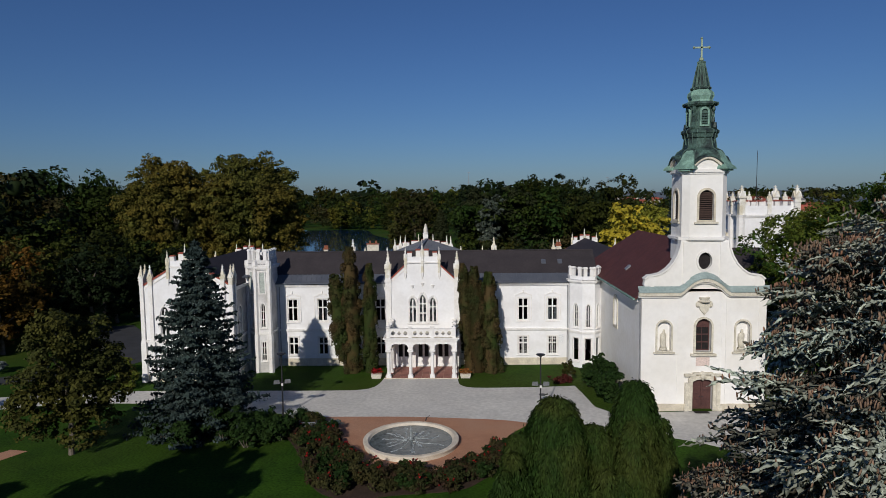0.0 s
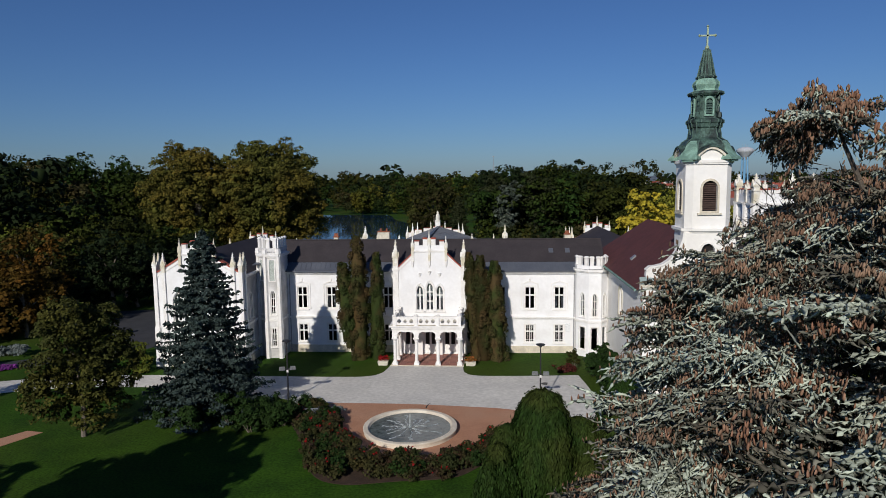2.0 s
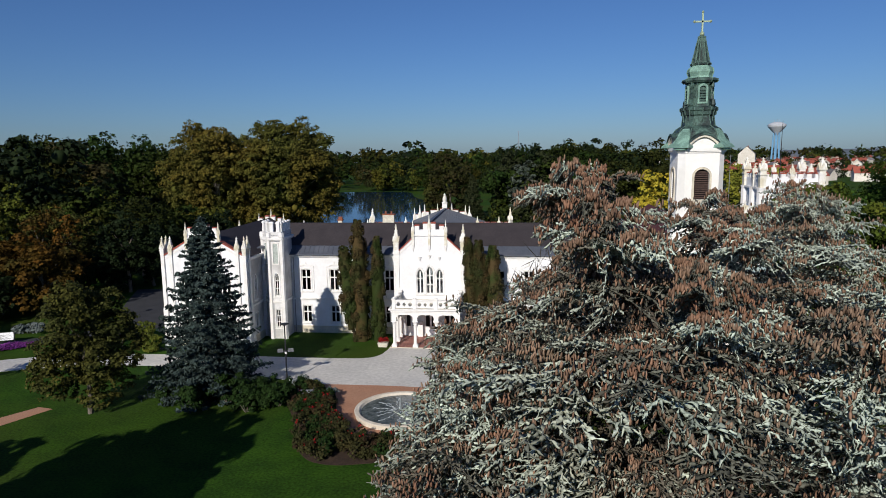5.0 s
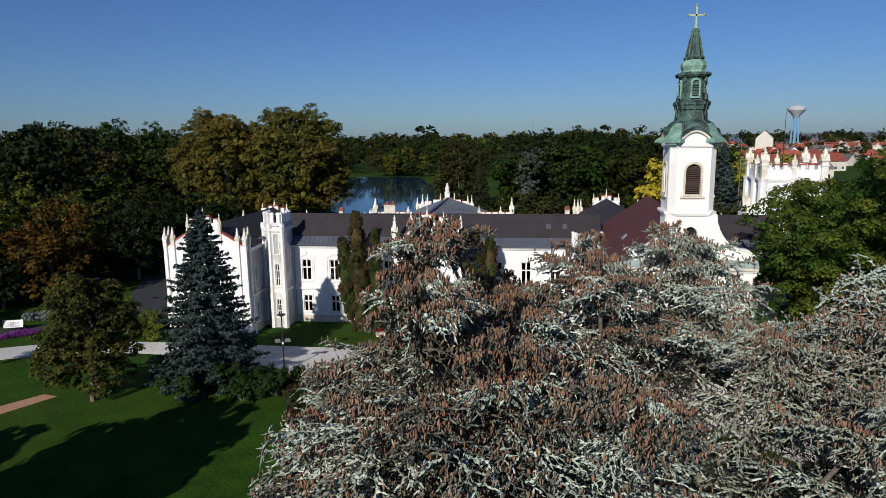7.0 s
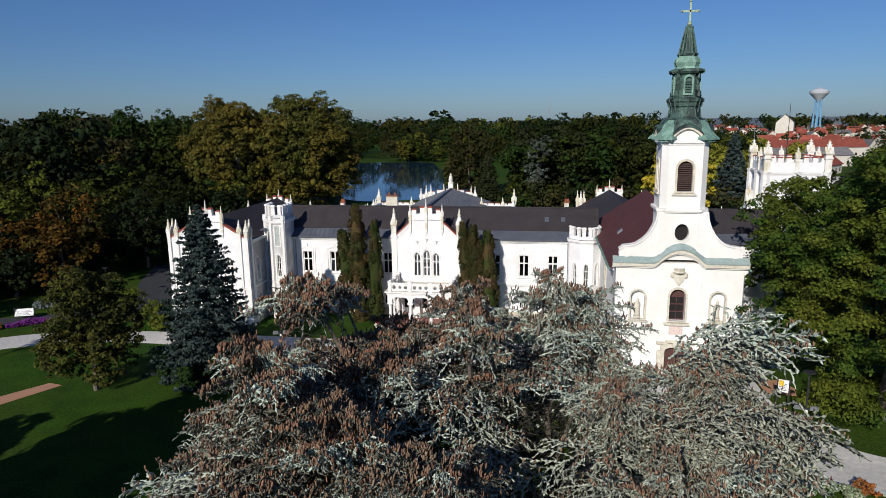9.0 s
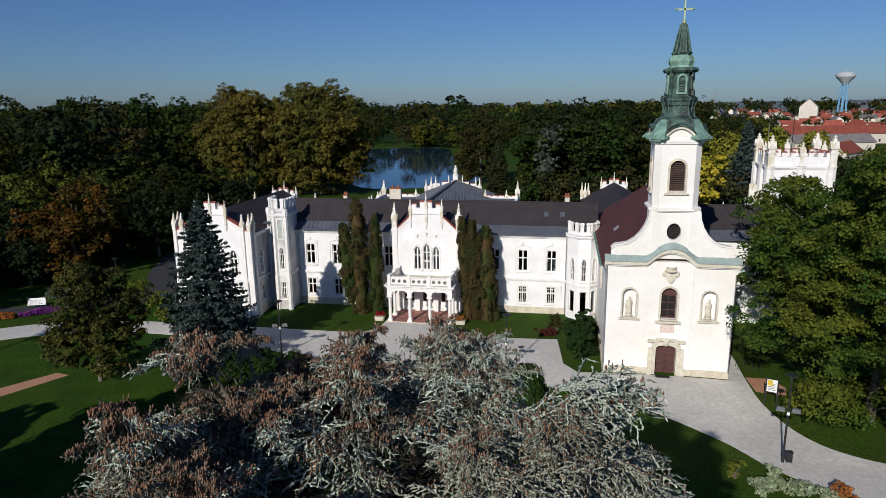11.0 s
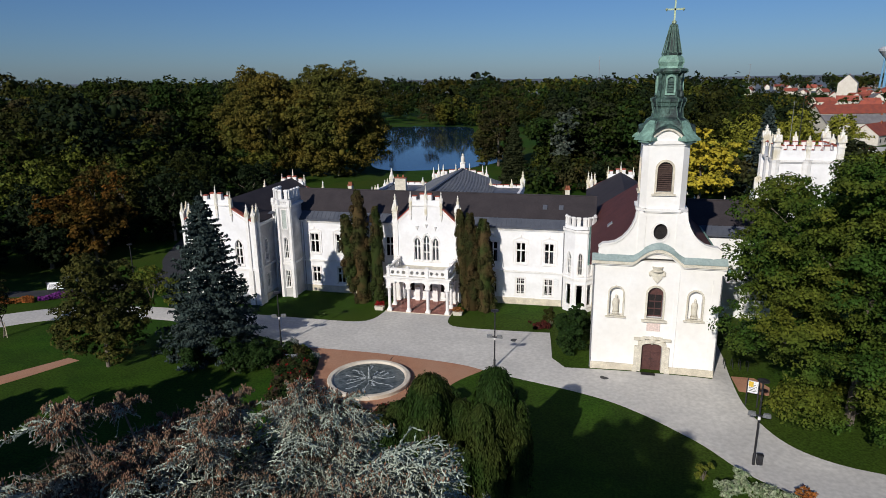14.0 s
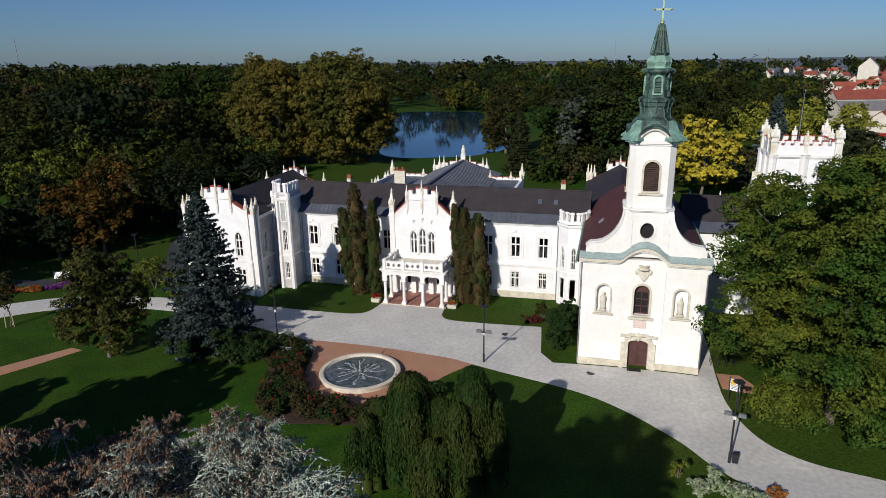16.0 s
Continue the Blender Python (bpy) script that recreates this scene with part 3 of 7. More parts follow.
def gable(parent, p0, p1, hw, bw, ze, zs, zt, y_thick=0.5, pins=True, zbase=None, holes=(), zpin=1.6, copings=True):
    """A gable wall between two corners: low slopes up to a battlemented block in the middle, copings, pinnacles."""
    n = math.dist(p0, p1)
    c = n / 2
    m = frame_of(p0, p1)
    zb = ze if zbase is None else zbase
    outline = [(0, zb), (n, zb), (n, ze), (c + bw, zs), (c + bw, zt), (c - bw, zt), (c - bw, zs), (0, ze)]
    ob = wall("gable_wall", M_PLASTER, parent, p0, p1, 0, 0, y_thick, holes, outline)
    for s in (-1, 1):
        bm = bmesh.new()
        x0, x1 = c + s * (n / 2 - 0.2), c + s * bw
        prism(bm, [(x0, ze - 0.02 + 0.05), (x1, zs + 0.02), (x1, zs + 0.2), (x0, ze + 0.2)], [], -0.12, y_thick + 0.1)
        part("coping", bm, M_REDTILE, parent).matrix_local = m
        bm = bmesh.new()
        prism(bm, [(x0, ze - 0.45), (x1, zs - 0.45), (x1, zs - 0.25), (x0, ze - 0.25)], [], -0.07, 0.0)
        part("raking_mould", bm, M_TRIM, parent).matrix_local = m
    bm = bmesh.new()
    box(bm, c - bw - 0.1, c + bw + 0.1, -0.14, 0.0, zt - 0.75, zt - 0.6)
    part("string_course", bm, M_TRIM, parent).matrix_local = m
    k = 4
    for i in range(k):
        u = c - bw + 2 * bw * (i + 0.5) / k
        hh = 0.95 if i in (1, 2) else 0.62
        merlon(parent, m @ Matrix.Translation((u, y_thick / 2, zt)), 0.52, hh, y_thick)
    for u, z in ((c - bw, zt + zpin * 0.75), (c + bw, zt + zpin * 0.75), (c, zt + zpin + 0.35)):
        q = m @ Vector((u, -0.02, 0))
        pinnacle(parent, q.x, q.y, zs - 0.9, z, 0.3, 0.42)
        bm = bmesh.new()
        lathe(bm, q.x, q.y, [(0.02, zs - 1.7), (0.16, zs - 1.3), (0.2, zs - 0.9)], 6)
        part("corbel", bm, M_TRIM, parent)
    return ob


castle = empty("castle", label="white gothic-revival castle with battlements, pinnacles and dark slate roofs", category="castle")

# main front
XL, XR = -18.05, 17.2
P0, P1 = (XL, 0.0), (XR, 0.0)
spec = []
for i, x in enumerate((-16.15, -12.5, -8.95, -5.45, 4.75, 8.25, 11.78, 15.3)):
    spec.append((x - XL, 5.5, 1.22, 2.7, "rect", dict(hood=True, curtain=0.62 if i % 3 else 0.0)))
    spec.append((x - XL, 1.35, 1.16, 2.2, "rect", dict(casing=0.14, grille=x > 0)))
wall("main_wall", M_PLASTER, castle, P0, P1, 0, 10.1, 0.55, windows_in(castle, P0, P1, spec))
for a, b in (((XL, 0), (-4.3, 0)), ((3.8, 0), (XR, 0))):
    band(castle, a, b, 9.75, 10.2, 0.32, "cornice")
    band(castle, a, b, 4.25, 4.55, 0.2)
    bm = bmesh.new()
    box(bm, 0, math.dist(a, b), -0.08, 0, 0, 0.9)
    part("plinth", bm, M_PLINTH, castle, "cream stone plinth").matrix_local = frame_of(a, b)
# Added core behind the panes; the rooms' darkness is put into its colour.
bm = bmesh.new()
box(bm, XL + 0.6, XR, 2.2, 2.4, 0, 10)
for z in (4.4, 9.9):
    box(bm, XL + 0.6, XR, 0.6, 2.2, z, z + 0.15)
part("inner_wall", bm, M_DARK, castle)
bm = bmesh.new()
box(bm, -30.5, 40, 7.6, 8.0, 0, 10.2)
part("rear_wall", bm, M_PLASTER, castle)
for x in (-17.7, -4.55, 17.05):
    bm = bmesh.new()
    lathe(bm, x, -0.12, [(0.055, 0.1), (0.055, 10.0)], 8)
    part("downpipe", bm, M_GREYMETAL, castle)

# main roof: a strip of grey sheet along the eave, dark slate above
for x0, x1 in ((-20.5, 20.8), (31.5, 41.5)):
    roof_slope("roof", [(x0, 0.75, 11.15), (x1, 0.75, 11.15), (x1, 4.0, 13.6), (x0, 4.0, 13.6)], M_ROOF, castle)
    roof_slope("roof", [(x0, 8.4, 10.2), (x1, 8.4, 10.2), (x1, 4.0, 13.6), (x0, 4.0, 13.6)], M_ROOF, castle)
    roof_slope("eave_strip", [(x0, -0.45, 10.22), (x1, -0.45, 10.22), (x1, 0.75, 11.12), (x0, 0.75, 11.12)], M_SHEET, castle, label="grey standing-seam metal along the eave")
    seams(castle, (x0, -0.45, 10.22), (x1, -0.45, 10.22), (x1, 0.75, 11.12), (x0, 0.75, 11.12), int((x1 - x0) / 0.6), M_SHEET)
    bm = bmesh.new()
    box(bm, x0, x1, 3.88, 4.12, 13.56, 13.68)
    part("ridge_cap", bm, M_ROOF, castle)
    bm = bmesh.new()
    box(bm, x0, x1, -0.62, -0.45, 10.12, 10.26)
    part("gutter", bm, M_SHEET, castle)
wall("side_wall", M_PLASTER, castle, (32.1, 0.0), (41.3, 0.0), 0, 10.2)
for x, y, w, h in ((17.0, 7.0, 0.6, 1.3), (-13.3, 6.8, 0.55, 1.1), (-8.2, 14.5, 1.7, 1.1)):
    z0 = 12.6
    bm = bmesh.new()
    box(bm, x - w / 2, x + w / 2, y - 0.35, y + 0.35, z0 - 2, z0 + h)
    ch = part("chimney", bm, M_STONE, castle, "weathered brick chimney")
    bm = bmesh.new()
    box(bm, x - w / 2 - 0.08, x + w / 2 + 0.08, y - 0.43, y + 0.43, z0 + h, z0 + h + 0.14)
    for s in (-0.25, 0.25):
        box(bm, x + s * w - 0.12, x + s * w + 0.12, y - 0.12, y + 0.12, z0 + h + 0.14, z0 + h + 0.5)
    part("chimney_cap", bm, M_TERRA, ch)
for x in (14.2, 16.2):
    bm = bmesh.new()
    loft(bm, [[(x, 2.0, 12.1), (x + 0.55, 2.0, 12.1), (x + 0.55, 2.5, 12.5), (x, 2.5, 12.5)], [(x, 1.98, 12.22), (x + 0.55, 1.98, 12.22), (x + 0.55, 2.48, 12.62), (x, 2.48, 12.62)]])
    part("roof_light", bm, M_SHEET, castle)

# centre risalit
RX0, RX1, RY = -4.3, 3.8, -0.95
RC = (RX0 + RX1) / 2
A, B = (RX0, RY), (RX1, RY)
rn = RX1 - RX0
spec = [(rn / 2 + d, 5.45, 0.92, h, "point", dict(bars=(1, 1) if d else (1, 2), casing=0.13, curtain=0.5)) for d, h in ((-1.2, 3.05), (0, 3.4), (1.2, 3.05))]
holes = windows_in(castle, A, B, spec)
holes += [o_rect(rn / 2 + d, 0.2, 1.5, 2.9) for d in (-2.4, 0, 2.4)]
wall("risalit_wall", M_PLASTER, castle, A, B, 0, 10.6, 0.6, holes)
for x0, x1, y0, y1 in ((RX0, RX0, RY, 0), (RX1, RX1, RY, 0)):
    wall("risalit_side", M_PLASTER, castle, (x0, 0.6), (x0, RY) if x0 == RX0 else (x0, RY), 0, 10.6, 0.3 if x0 == RX0 else -0.3)
gable(castle, A, B, rn / 2, 2.0, 10.6, 12.35, 13.35)
for x in (RX0 - 0.05, RX1 + 0.05):
    bm = bmesh.new()
    box(bm, x - 0.34, x + 0.34, RY - 0.12, RY + 0.5, 0, 10.9)
    box(bm, x - 0.42, x + 0.42, RY - 0.2, RY + 0.55, 10.35, 10.6)
    part("corner_pier", bm, M_TRIM, castle)
    pinnacle(castle, x, RY + 0.15, 10.9, 14.05, 0.62, 0.62)
for d in (-1.2, 0, 1.2):
    bm = bmesh.new()
    z = 9.5 + (0.25 if d == 0 else 0)
    lathe(bm, RC + d, RY - 0.03, [(0.02, z), (0.1, z + 0.15), (0.2, z + 0.42), (0.24, z + 0.5), (0.02, z + 0.52)], 8)
    part("corbel", bm, M_TRIM, castle)
bm = bmesh.new()
for d in (-1.2, 0, 1.2):
    top = 5.45 + (3.4 if d == 0 else 3.05)
    arc = o_point(RC + d, 5.45, 1.36, top - 5.45 + 0.3)[1:]
    inn = o_point(RC + d, 5.45, 1.18, top - 5.45 + 0.18)[1:]
    k = [i for i, p in enumerate(arc) if p[1] > 7.6]
    prism(bm, [arc[i] for i in k] + [inn[i] for i in k[::-1]], [], RY - 0.1, RY)
part("hood_mould", bm, M_TRIM, castle)
# risalit roof behind the gable
for s in (-1, 1):
    roof_slope("roof", [(RC, RY + 0.5, 13.2), (RC, 4.5, 13.2), (RC + s * rn / 2, 4.5, 10.7), (RC + s * rn / 2, RY + 0.5, 10.7)], M_ROOF, castle)

# portico
PY = -5.65
COLS = (-3.9, -1.43, 1.04, 3.5)


def column(parent, x, y, z0, z1):
    bm = bmesh.new()
    box(bm, x - 0.3, x + 0.3, y - 0.3, y + 0.3, z0, z0 + 0.22)
    lathe(bm, x, y, [(0.3, z0 + 0.22), (0.27, z0 + 0.36), (0.2, z0 + 0.45), (0.19, z1 - 0.5), (0.24, z1 - 0.45), (0.2, z1 - 0.38), (0.32, z1 - 0.1)], 8, math.pi / 8)
    box(bm, x - 0.34, x + 0.34, y - 0.34, y + 0.34, z1 - 0.1, z1 + 0.04)
    return part("column", bm, M_TRIM, parent)


for x in COLS:
    column(castle, x, PY, 0.12, 3.25)
for x in (COLS[0], COLS[-1]):
    for y in (-3.5, -1.55):
        column(castle, x, y, 0.12, 3.25)


def trefoil(c, w, z, rise):
    """The lower edge of a three-lobed arch from right to left."""
    pts = []
    for k in range(13):
        a = k / 12 * math.pi
        pts.append((c + w / 2 * math.cos(a), z + rise * (abs(math.sin(a)) ** 0.55) + 0.1 * abs(math.sin(2.0 * a)) * (1 if 0.2 < a < 2.94 else 0)))
    return pts


def arcade(parent, p0, p1, us, z0, z1):
    n = math.dist(p0, p1)
    pts = [(n, z1), (0, z1), (0, z0)]
    for a, b in zip(us, us[1:]):
        pts.append((a + 0.22, z0))
        pts += trefoil((a + b) / 2, b - a - 0.5, z0 + 0.05, 0.62)[::-1]
        pts.append((b - 0.22, z0))
    pts.append((n, z0))
    bm = bmesh.new()
    prism(bm, pts[::-1], [], -0.2, 0.2)
    ob = part("arcade", bm, M_TRIM, parent)
    ob.matrix_local = frame_of(p0, p1)
    return ob


fx0, fx1 = COLS[0] - 0.3, COLS[-1] + 0.3
arcade(castle, (fx0, PY), (fx1, PY), [x - fx0 for x in COLS], 3.28, 4.3)
arcade(castle, (COLS[0], RY), (COLS[0], PY), [0.1, 2.05, 4.7], 3.28, 4.3)
arcade(castle, (COLS[-1], PY), (COLS[-1], RY), [0.0, 2.65, 4.6], 3.28, 4.3)
bm = bmesh.new()
box(bm, fx0 - 0.1, fx1 + 0.1, PY - 0.28, RY, 4.302, 4.55)
box(bm, fx0 - 0.3, fx1 + 0.3, PY - 0.46, RY, 4.55, 4.7)
part("balcony_slab", bm, M_TRIM, castle, "weathered pale balcony floor")
bm = bmesh.new()
box(bm, fx0 - 0.05, fx1 + 0.05, PY - 0.2, RY, 4.704, 4.72)
part("balcony_floor", bm, M_STONE, castle)


def balustrade(parent, p0, p1, us, z0):
    """Posts and pierced panels with a rail."""
    m = frame_of(p0, p1)
    n = math.dist(p0, p1)
    for u in us:
        bm = bmesh.new()
        box(bm, u - 0.19, u + 0.19, -0.19, 0.19, z0, z0 + 1.12)
        box(bm, u - 0.25, u + 0.25, -0.25, 0.25, z0 + 1.12, z0 + 1.22)
        lathe(bm, u, 0, [(0.17, z0 + 1.22), (0.02, z0 + 1.36)], 4, math.pi / 4)
        part("post", bm, M_TRIM, parent).matrix_local = m
    for a, b in zip(us, us[1:]):
        holes = []
        L = b - a - 0.38
        k = max(2, round(L / 0.62))
        for i in range(k):
            c = a + 0.19 + L * (i + 0.5) / k
            holes.append([(c, z0 + 0.24), (c + 0.22, z0 + 0.50), (c, z0 + 0.78), (c - 0.22, z0 + 0.50)] if i % 2 else o_circle(c, z0 + 0.52, 0.22, 0.25, 10))
        bm = bmesh.new()
        prism(bm, [(a + 0.19, z0 + 0.08), (b - 0.19, z0 + 0.08), (b - 0.19, z0 + 0.92), (a + 0.19, z0 + 0.92)], holes, -0.07, 0.07)
        part("pierced_panel", bm, M_TRIM, parent).matrix_local = m
    bm = bmesh.new()
    for a, b in zip(us, us[1:]):
        box(bm, a + 0.19, b - 0.19, -0.13, 0.13, z0 + 0.92, z0 + 1.05)
    part("rail", bm, M_TRIM, parent).matrix_local = m


balustrade(castle, (fx0, PY - 0.1), (fx1, PY - 0.1), [x - fx0 for x in COLS], 4.7)
balustrade(castle, (fx0 + 0.3, RY), (fx0 + 0.3, PY - 0.1), [0.3, 2.4, 4.45], 4.7)
balustrade(castle, (fx1 - 0.3, PY - 0.1), (fx1 - 0.3, RY), [0.3, 2.4, 4.45], 4.7)
# portico floor of pink stone slabs with a step
bm = bmesh.new()
box(bm, fx0 - 0.2, fx1 + 0.2, PY - 0.35, RY, -0.2, 0.11)
part("portico_floor", bm, M_PLINTH, castle)
tile = None
for i in range(10):
    for j in range(6):
        if tile is None:
            bm = bmesh.new()
            box(bm, 0, 0.8, 0, 0.78, 0.0, 0.02)
            tile = part("floor_slab", bm, M_TILE, castle, "pink stone slab")
            o = tile
        else:
            o = link("floor_slab", tile.data, None, castle)
        o.location = (fx0 - 0.1 + i * 0.822, PY - 0.25 + j * 0.8, 0.112)
# doors in the portico
for d in (-2.4, 0, 2.4):
    door = part("door", (lambda b: (box(b, -0.75, 0.75, 0.25, 0.31, 0.2, 3.1), b)[1])(bmesh.new()), M_TRIM, castle, "white glazed door")
    door.matrix_local = frame_of(A, B) @ Matrix.Translation((rn / 2 + d, 0, 0))
    for s in (-1, 1):
        bm = bmesh.new()
        box(bm, s * 0.36 - 0.24, s * 0.36 + 0.24, 0.235, 0.25, 1.25, 2.9)
        part("pane", bm, M_DARK, door)
for d in (-1.2, 1.2):
    bm = bmesh.new()
    box(bm, RC + d - 0.3, RC + d + 0.3, RY - 0.55, RY - 0.1, 0.13, 2.0)
    tagged(part("notice_board", bm, M_TRIM), "white notice board standing in the portico", "board")

# bay by the church: three faces with a battlemented top
BAY = [(17.15, 0.3), (17.2, -0.95), (18.45, -2.15), (19.9, -2.15), (20.85, -1.0), (20.85, 0.3)]


def poly_tower(parent, plan, z0, z1, faces, merl, zbands, cap=M_TRIM, material=None):
    for i, (a, b) in enumerate(zip(plan, plan[1:])):
        n = math.dist(a, b)
        spec = [(n / 2, *s) for s in faces.get(i, ())]
        wall("tower_wall", material or M_PLASTER, parent, a, b, z0, z1, 0.4, windows_in(parent, a, b, spec))
        for zb, hh, pr in zbands:
            band(parent, a, b, zb, zb + hh, pr, over=pr * 0.4)
        battlement(parent, a, b, z1, merl, 0.42, 0.42, 0.3, cap)
    bm = bmesh.new()
    loft(bm, [[(x, y, z1 - 0.5) for x, y in plan], [(x, y, z1 - 0.4) for x, y in plan]])
    part("tower_roof", bm, M_SHEET, parent)


gothic = (4.95, 0.62, 2.8, "point", dict(bars=(1, 2), casing=0.1))
tall = (0.95, 0.85, 2.75, "rect", dict(bars=(0, 0), casing=0.1))
poly_tower(castle, BAY, 0, 11.0, {1: [gothic, tall], 2: [gothic, tall], 3: [gothic, tall]}, 1.1, [(4.2, 0.3, 0.12), (10.2, 0.35, 0.25)])

# corner tower on the other side
TOW = [(-20.95, 0.4), (-20.95, -1.75), (-19.65, -3.05), (-18.05, -3.0), (-18.0, 0.4)]
gothic2 = (5.35, 0.6, 2.9, "point", dict(bars=(1, 2), casing=0.1))
slim = (1.4, 0.62, 2.3, "rect", dict(bars=(1, 2), casing=0.1))
poly_tower(castle, TOW, 0, 13.3, {1: [gothic2], 2: [gothic2, slim]}, 1.25, [(4.5, 0.3, 0.12), (12.2, 0.4, 0.28)], material=M_STAINED)
for x, y in TOW[1:4]:
    bm = bmesh.new()
    lathe(bm, x, y, [(0.34, 0), (0.34, 4.4), (0.27, 4.6), (0.25, 12.4), (0.36, 12.7), (0.3, 13.2)], 6)
    part("corner_shaft", bm, M_TRIM, castle)
# Same near-black core for the unlit inside of the tower.
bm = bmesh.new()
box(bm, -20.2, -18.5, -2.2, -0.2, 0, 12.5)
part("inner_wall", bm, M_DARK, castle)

for k in (1, 2):
    a, b = TOW[k], TOW[k + 1]
    u = math.dist(a, b) / 2
    bm = bmesh.new()
    prism(bm, o_rect(u, 9.3, 0.84, 2.7), [o_rect(u, 9.42, 0.6, 2.46)], -0.08, -0.003)
    fr = part("blind_panel_frame", bm, M_TRIM, castle)
    fr.matrix_local = frame_of(a, b)
    bm = bmesh.new()
    box(bm, u - 0.3, u + 0.3, -0.02, -0.004, 9.42, 11.88)
    part("blind_panel", bm, mat("grey_green_panel", (0.42, 0.46, 0.43), (0.36, 0.40, 0.37), scale=2.0, rough=0.85) if k == 1 else bpy.data.materials["grey_green_panel"], fr, "grey-green blind window panel")

# left wing
WX0, WX1, WY0, WY1 = -31.2, -21.15, -6.75, 15.0
F0, F1 = (WX0, WY0), (WX1, WY0)
wn_ = WX1 - WX0
spec = [(wn_ / 2 + d, 5.3, 1.0, 3.3, "point", dict(bars=(1, 2), casing=0.16)) for d in (-2.6, 0, 2.6)]
spec += [(wn_ / 2 + d, 1.35, 1.15, 2.2, "rect", dict(casing=0.14)) for d in (-2.6, 0, 2.6)]
wall("wing_wall", M_PLASTER, castle, F0, F1, 0, 10.9, 0.55, windows_in(castle, F0, F1, spec))
gable(castle, F0, F1, wn_ / 2, 2.0, 10.9, 12.6, 13.7)
S0, S1 = (WX1, WY0 + 0.56), (WX1, 0.4)
spec = [(2.05, 5.3, 0.8, 2.9, "point", dict(bars=(1, 2), casing=0.14)), (2.05, 1.6, 0.85, 1.9, "rect", dict(casing=0.12)), (4.85, 5.3, 0.8, 2.9, "point", dict(bars=(1, 2), casing=0.14))]
wall("wing_wall", M_STAINED, castle, S0, S1, 0, 10.5, 0.55, windows_in(castle, S0, S1, spec))
wall("wing_wall", M_STAINED, castle, (WX0, WY1), (WX0, WY0 + 0.56), 0, 10.5, 0.55)
gable(castle, (WX1, WY1), (WX0, WY1), wn_ / 2, 1.9, 10.6, 11.9, 12.7, zbase=0)
for a, b in ((F0, F1), (S0, S1), ((WX0, WY1), F0)):
    band(castle, a, b, 4.5, 4.8, 0.16, over=0.05)
    bm = bmesh.new()
    box(bm, 0, math.dist(a, b), -0.12, 0, 0, 0.9)
    part("plinth", bm, M_PLINTH, castle).matrix_local = frame_of(a, b)
band(castle, S0, S1, 10.2, 10.55, 0.25, "cornice")
for x, y in ((WX0, WY0), (WX0 + 1.0, WY0), (WX1 - 0.9, WY0), (WX1, WY0), (WX1, WY0 + 0.9), (WX0, WY0 + 0.9)):
    bm = bmesh.new()
    lathe(bm, x, y, [(0.5, 0), (0.5, 0.9), (0.42, 1.0), (0.4, 4.5), (0.3, 4.9), (0.28, 11.0)], 4, math.pi / 4)
    part("corner_shaft", bm, M_TRIM, castle)
    pinnacle(castle, x, y, 11.0, 13.25, 0.46, 0.6)
for x, y in ((WX1, WY1), (WX0, WY1), (WX0, 4.0), (WX1, 9.0)):
    pinnacle(castle, x, y, 10.4, 12.9, 0.46, 0.6)
wc = (WX0 + WX1) / 2
for s in (-1, 1):
    roof_slope("roof", [(wc, WY0 + 0.5, 13.3), (wc, WY1 - 0.5, 13.3), (wc + s * (wn_ / 2 - 0.2), WY1 - 0.5, 10.6), (wc + s * (wn_ / 2 - 0.2), WY0 + 0.5, 10.6)], M_ROOF, castle)
roof_slope("roof", [(-21.2, -3.0, 11.4), (-21.2, 1.0, 11.8), (-18.2, 1.0, 11.8), (-18.2, -0.5, 11.4)], M_SHEET, castle)
# Near-black core for the unlit inside of the wing.
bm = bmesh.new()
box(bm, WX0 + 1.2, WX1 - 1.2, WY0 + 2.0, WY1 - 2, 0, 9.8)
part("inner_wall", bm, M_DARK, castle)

# rear pavilion: sheet-metal roof, low parapets of red-topped blocks, pinnacles and a roof figure
for s, hw in ((-1, 5.2), (1, 6.6)):
    lo = 11.5 if s < 0 else 11.3
    roof_slope("roof", [(-1.3, 4.5, 13.3), (-1.3, 27.7, 13.45), (-1.3 + s * hw, 27.7, lo), (-1.3 + s * hw, 4.5, lo)], M_SHEET, castle, label="grey sheet-metal roof")
    seams(castle, (-1.3 + s * hw, 4.5, lo), (-1.3 + s * hw, 27.7, lo), (-1.3, 27.7, 13.45), (-1.3, 4.5, 13.3), 30, M_SHEET)
bm = bmesh.new()
box(bm, -1.5, -1.1, 4.5, 27.8, 13.3, 13.55)
part("ridge_cap", bm, M_SHEET, castle)


def parapet_block(x, y, w, d, z0, z1):
    """A white block of the parapet under a red tiled top."""
    bm = bmesh.new()
    box(bm, x - w / 2, x + w / 2, y - d / 2, y + d / 2, z0, z1 - 0.07)
    ob = part("parapet_block", bm, M_TRIM, castle)
    bm = bmesh.new()
    e = 0.05
    loft(bm, [[(x - w / 2 - e, y - d / 2 - e, z1 - 0.07), (x + w / 2 + e, y - d / 2 - e, z1 - 0.07), (x + w / 2 + e, y + d / 2 + e, z1 - 0.07), (x - w / 2 - e, y + d / 2 + e, z1 - 0.07)],
              [(x - w / 2, y - d / 4, z1), (x + w / 2, y - d / 4, z1), (x + w / 2, y + d / 4, z1), (x - w / 2, y + d / 4, z1)]])
    part("coping", bm, M_REDTILE, ob)


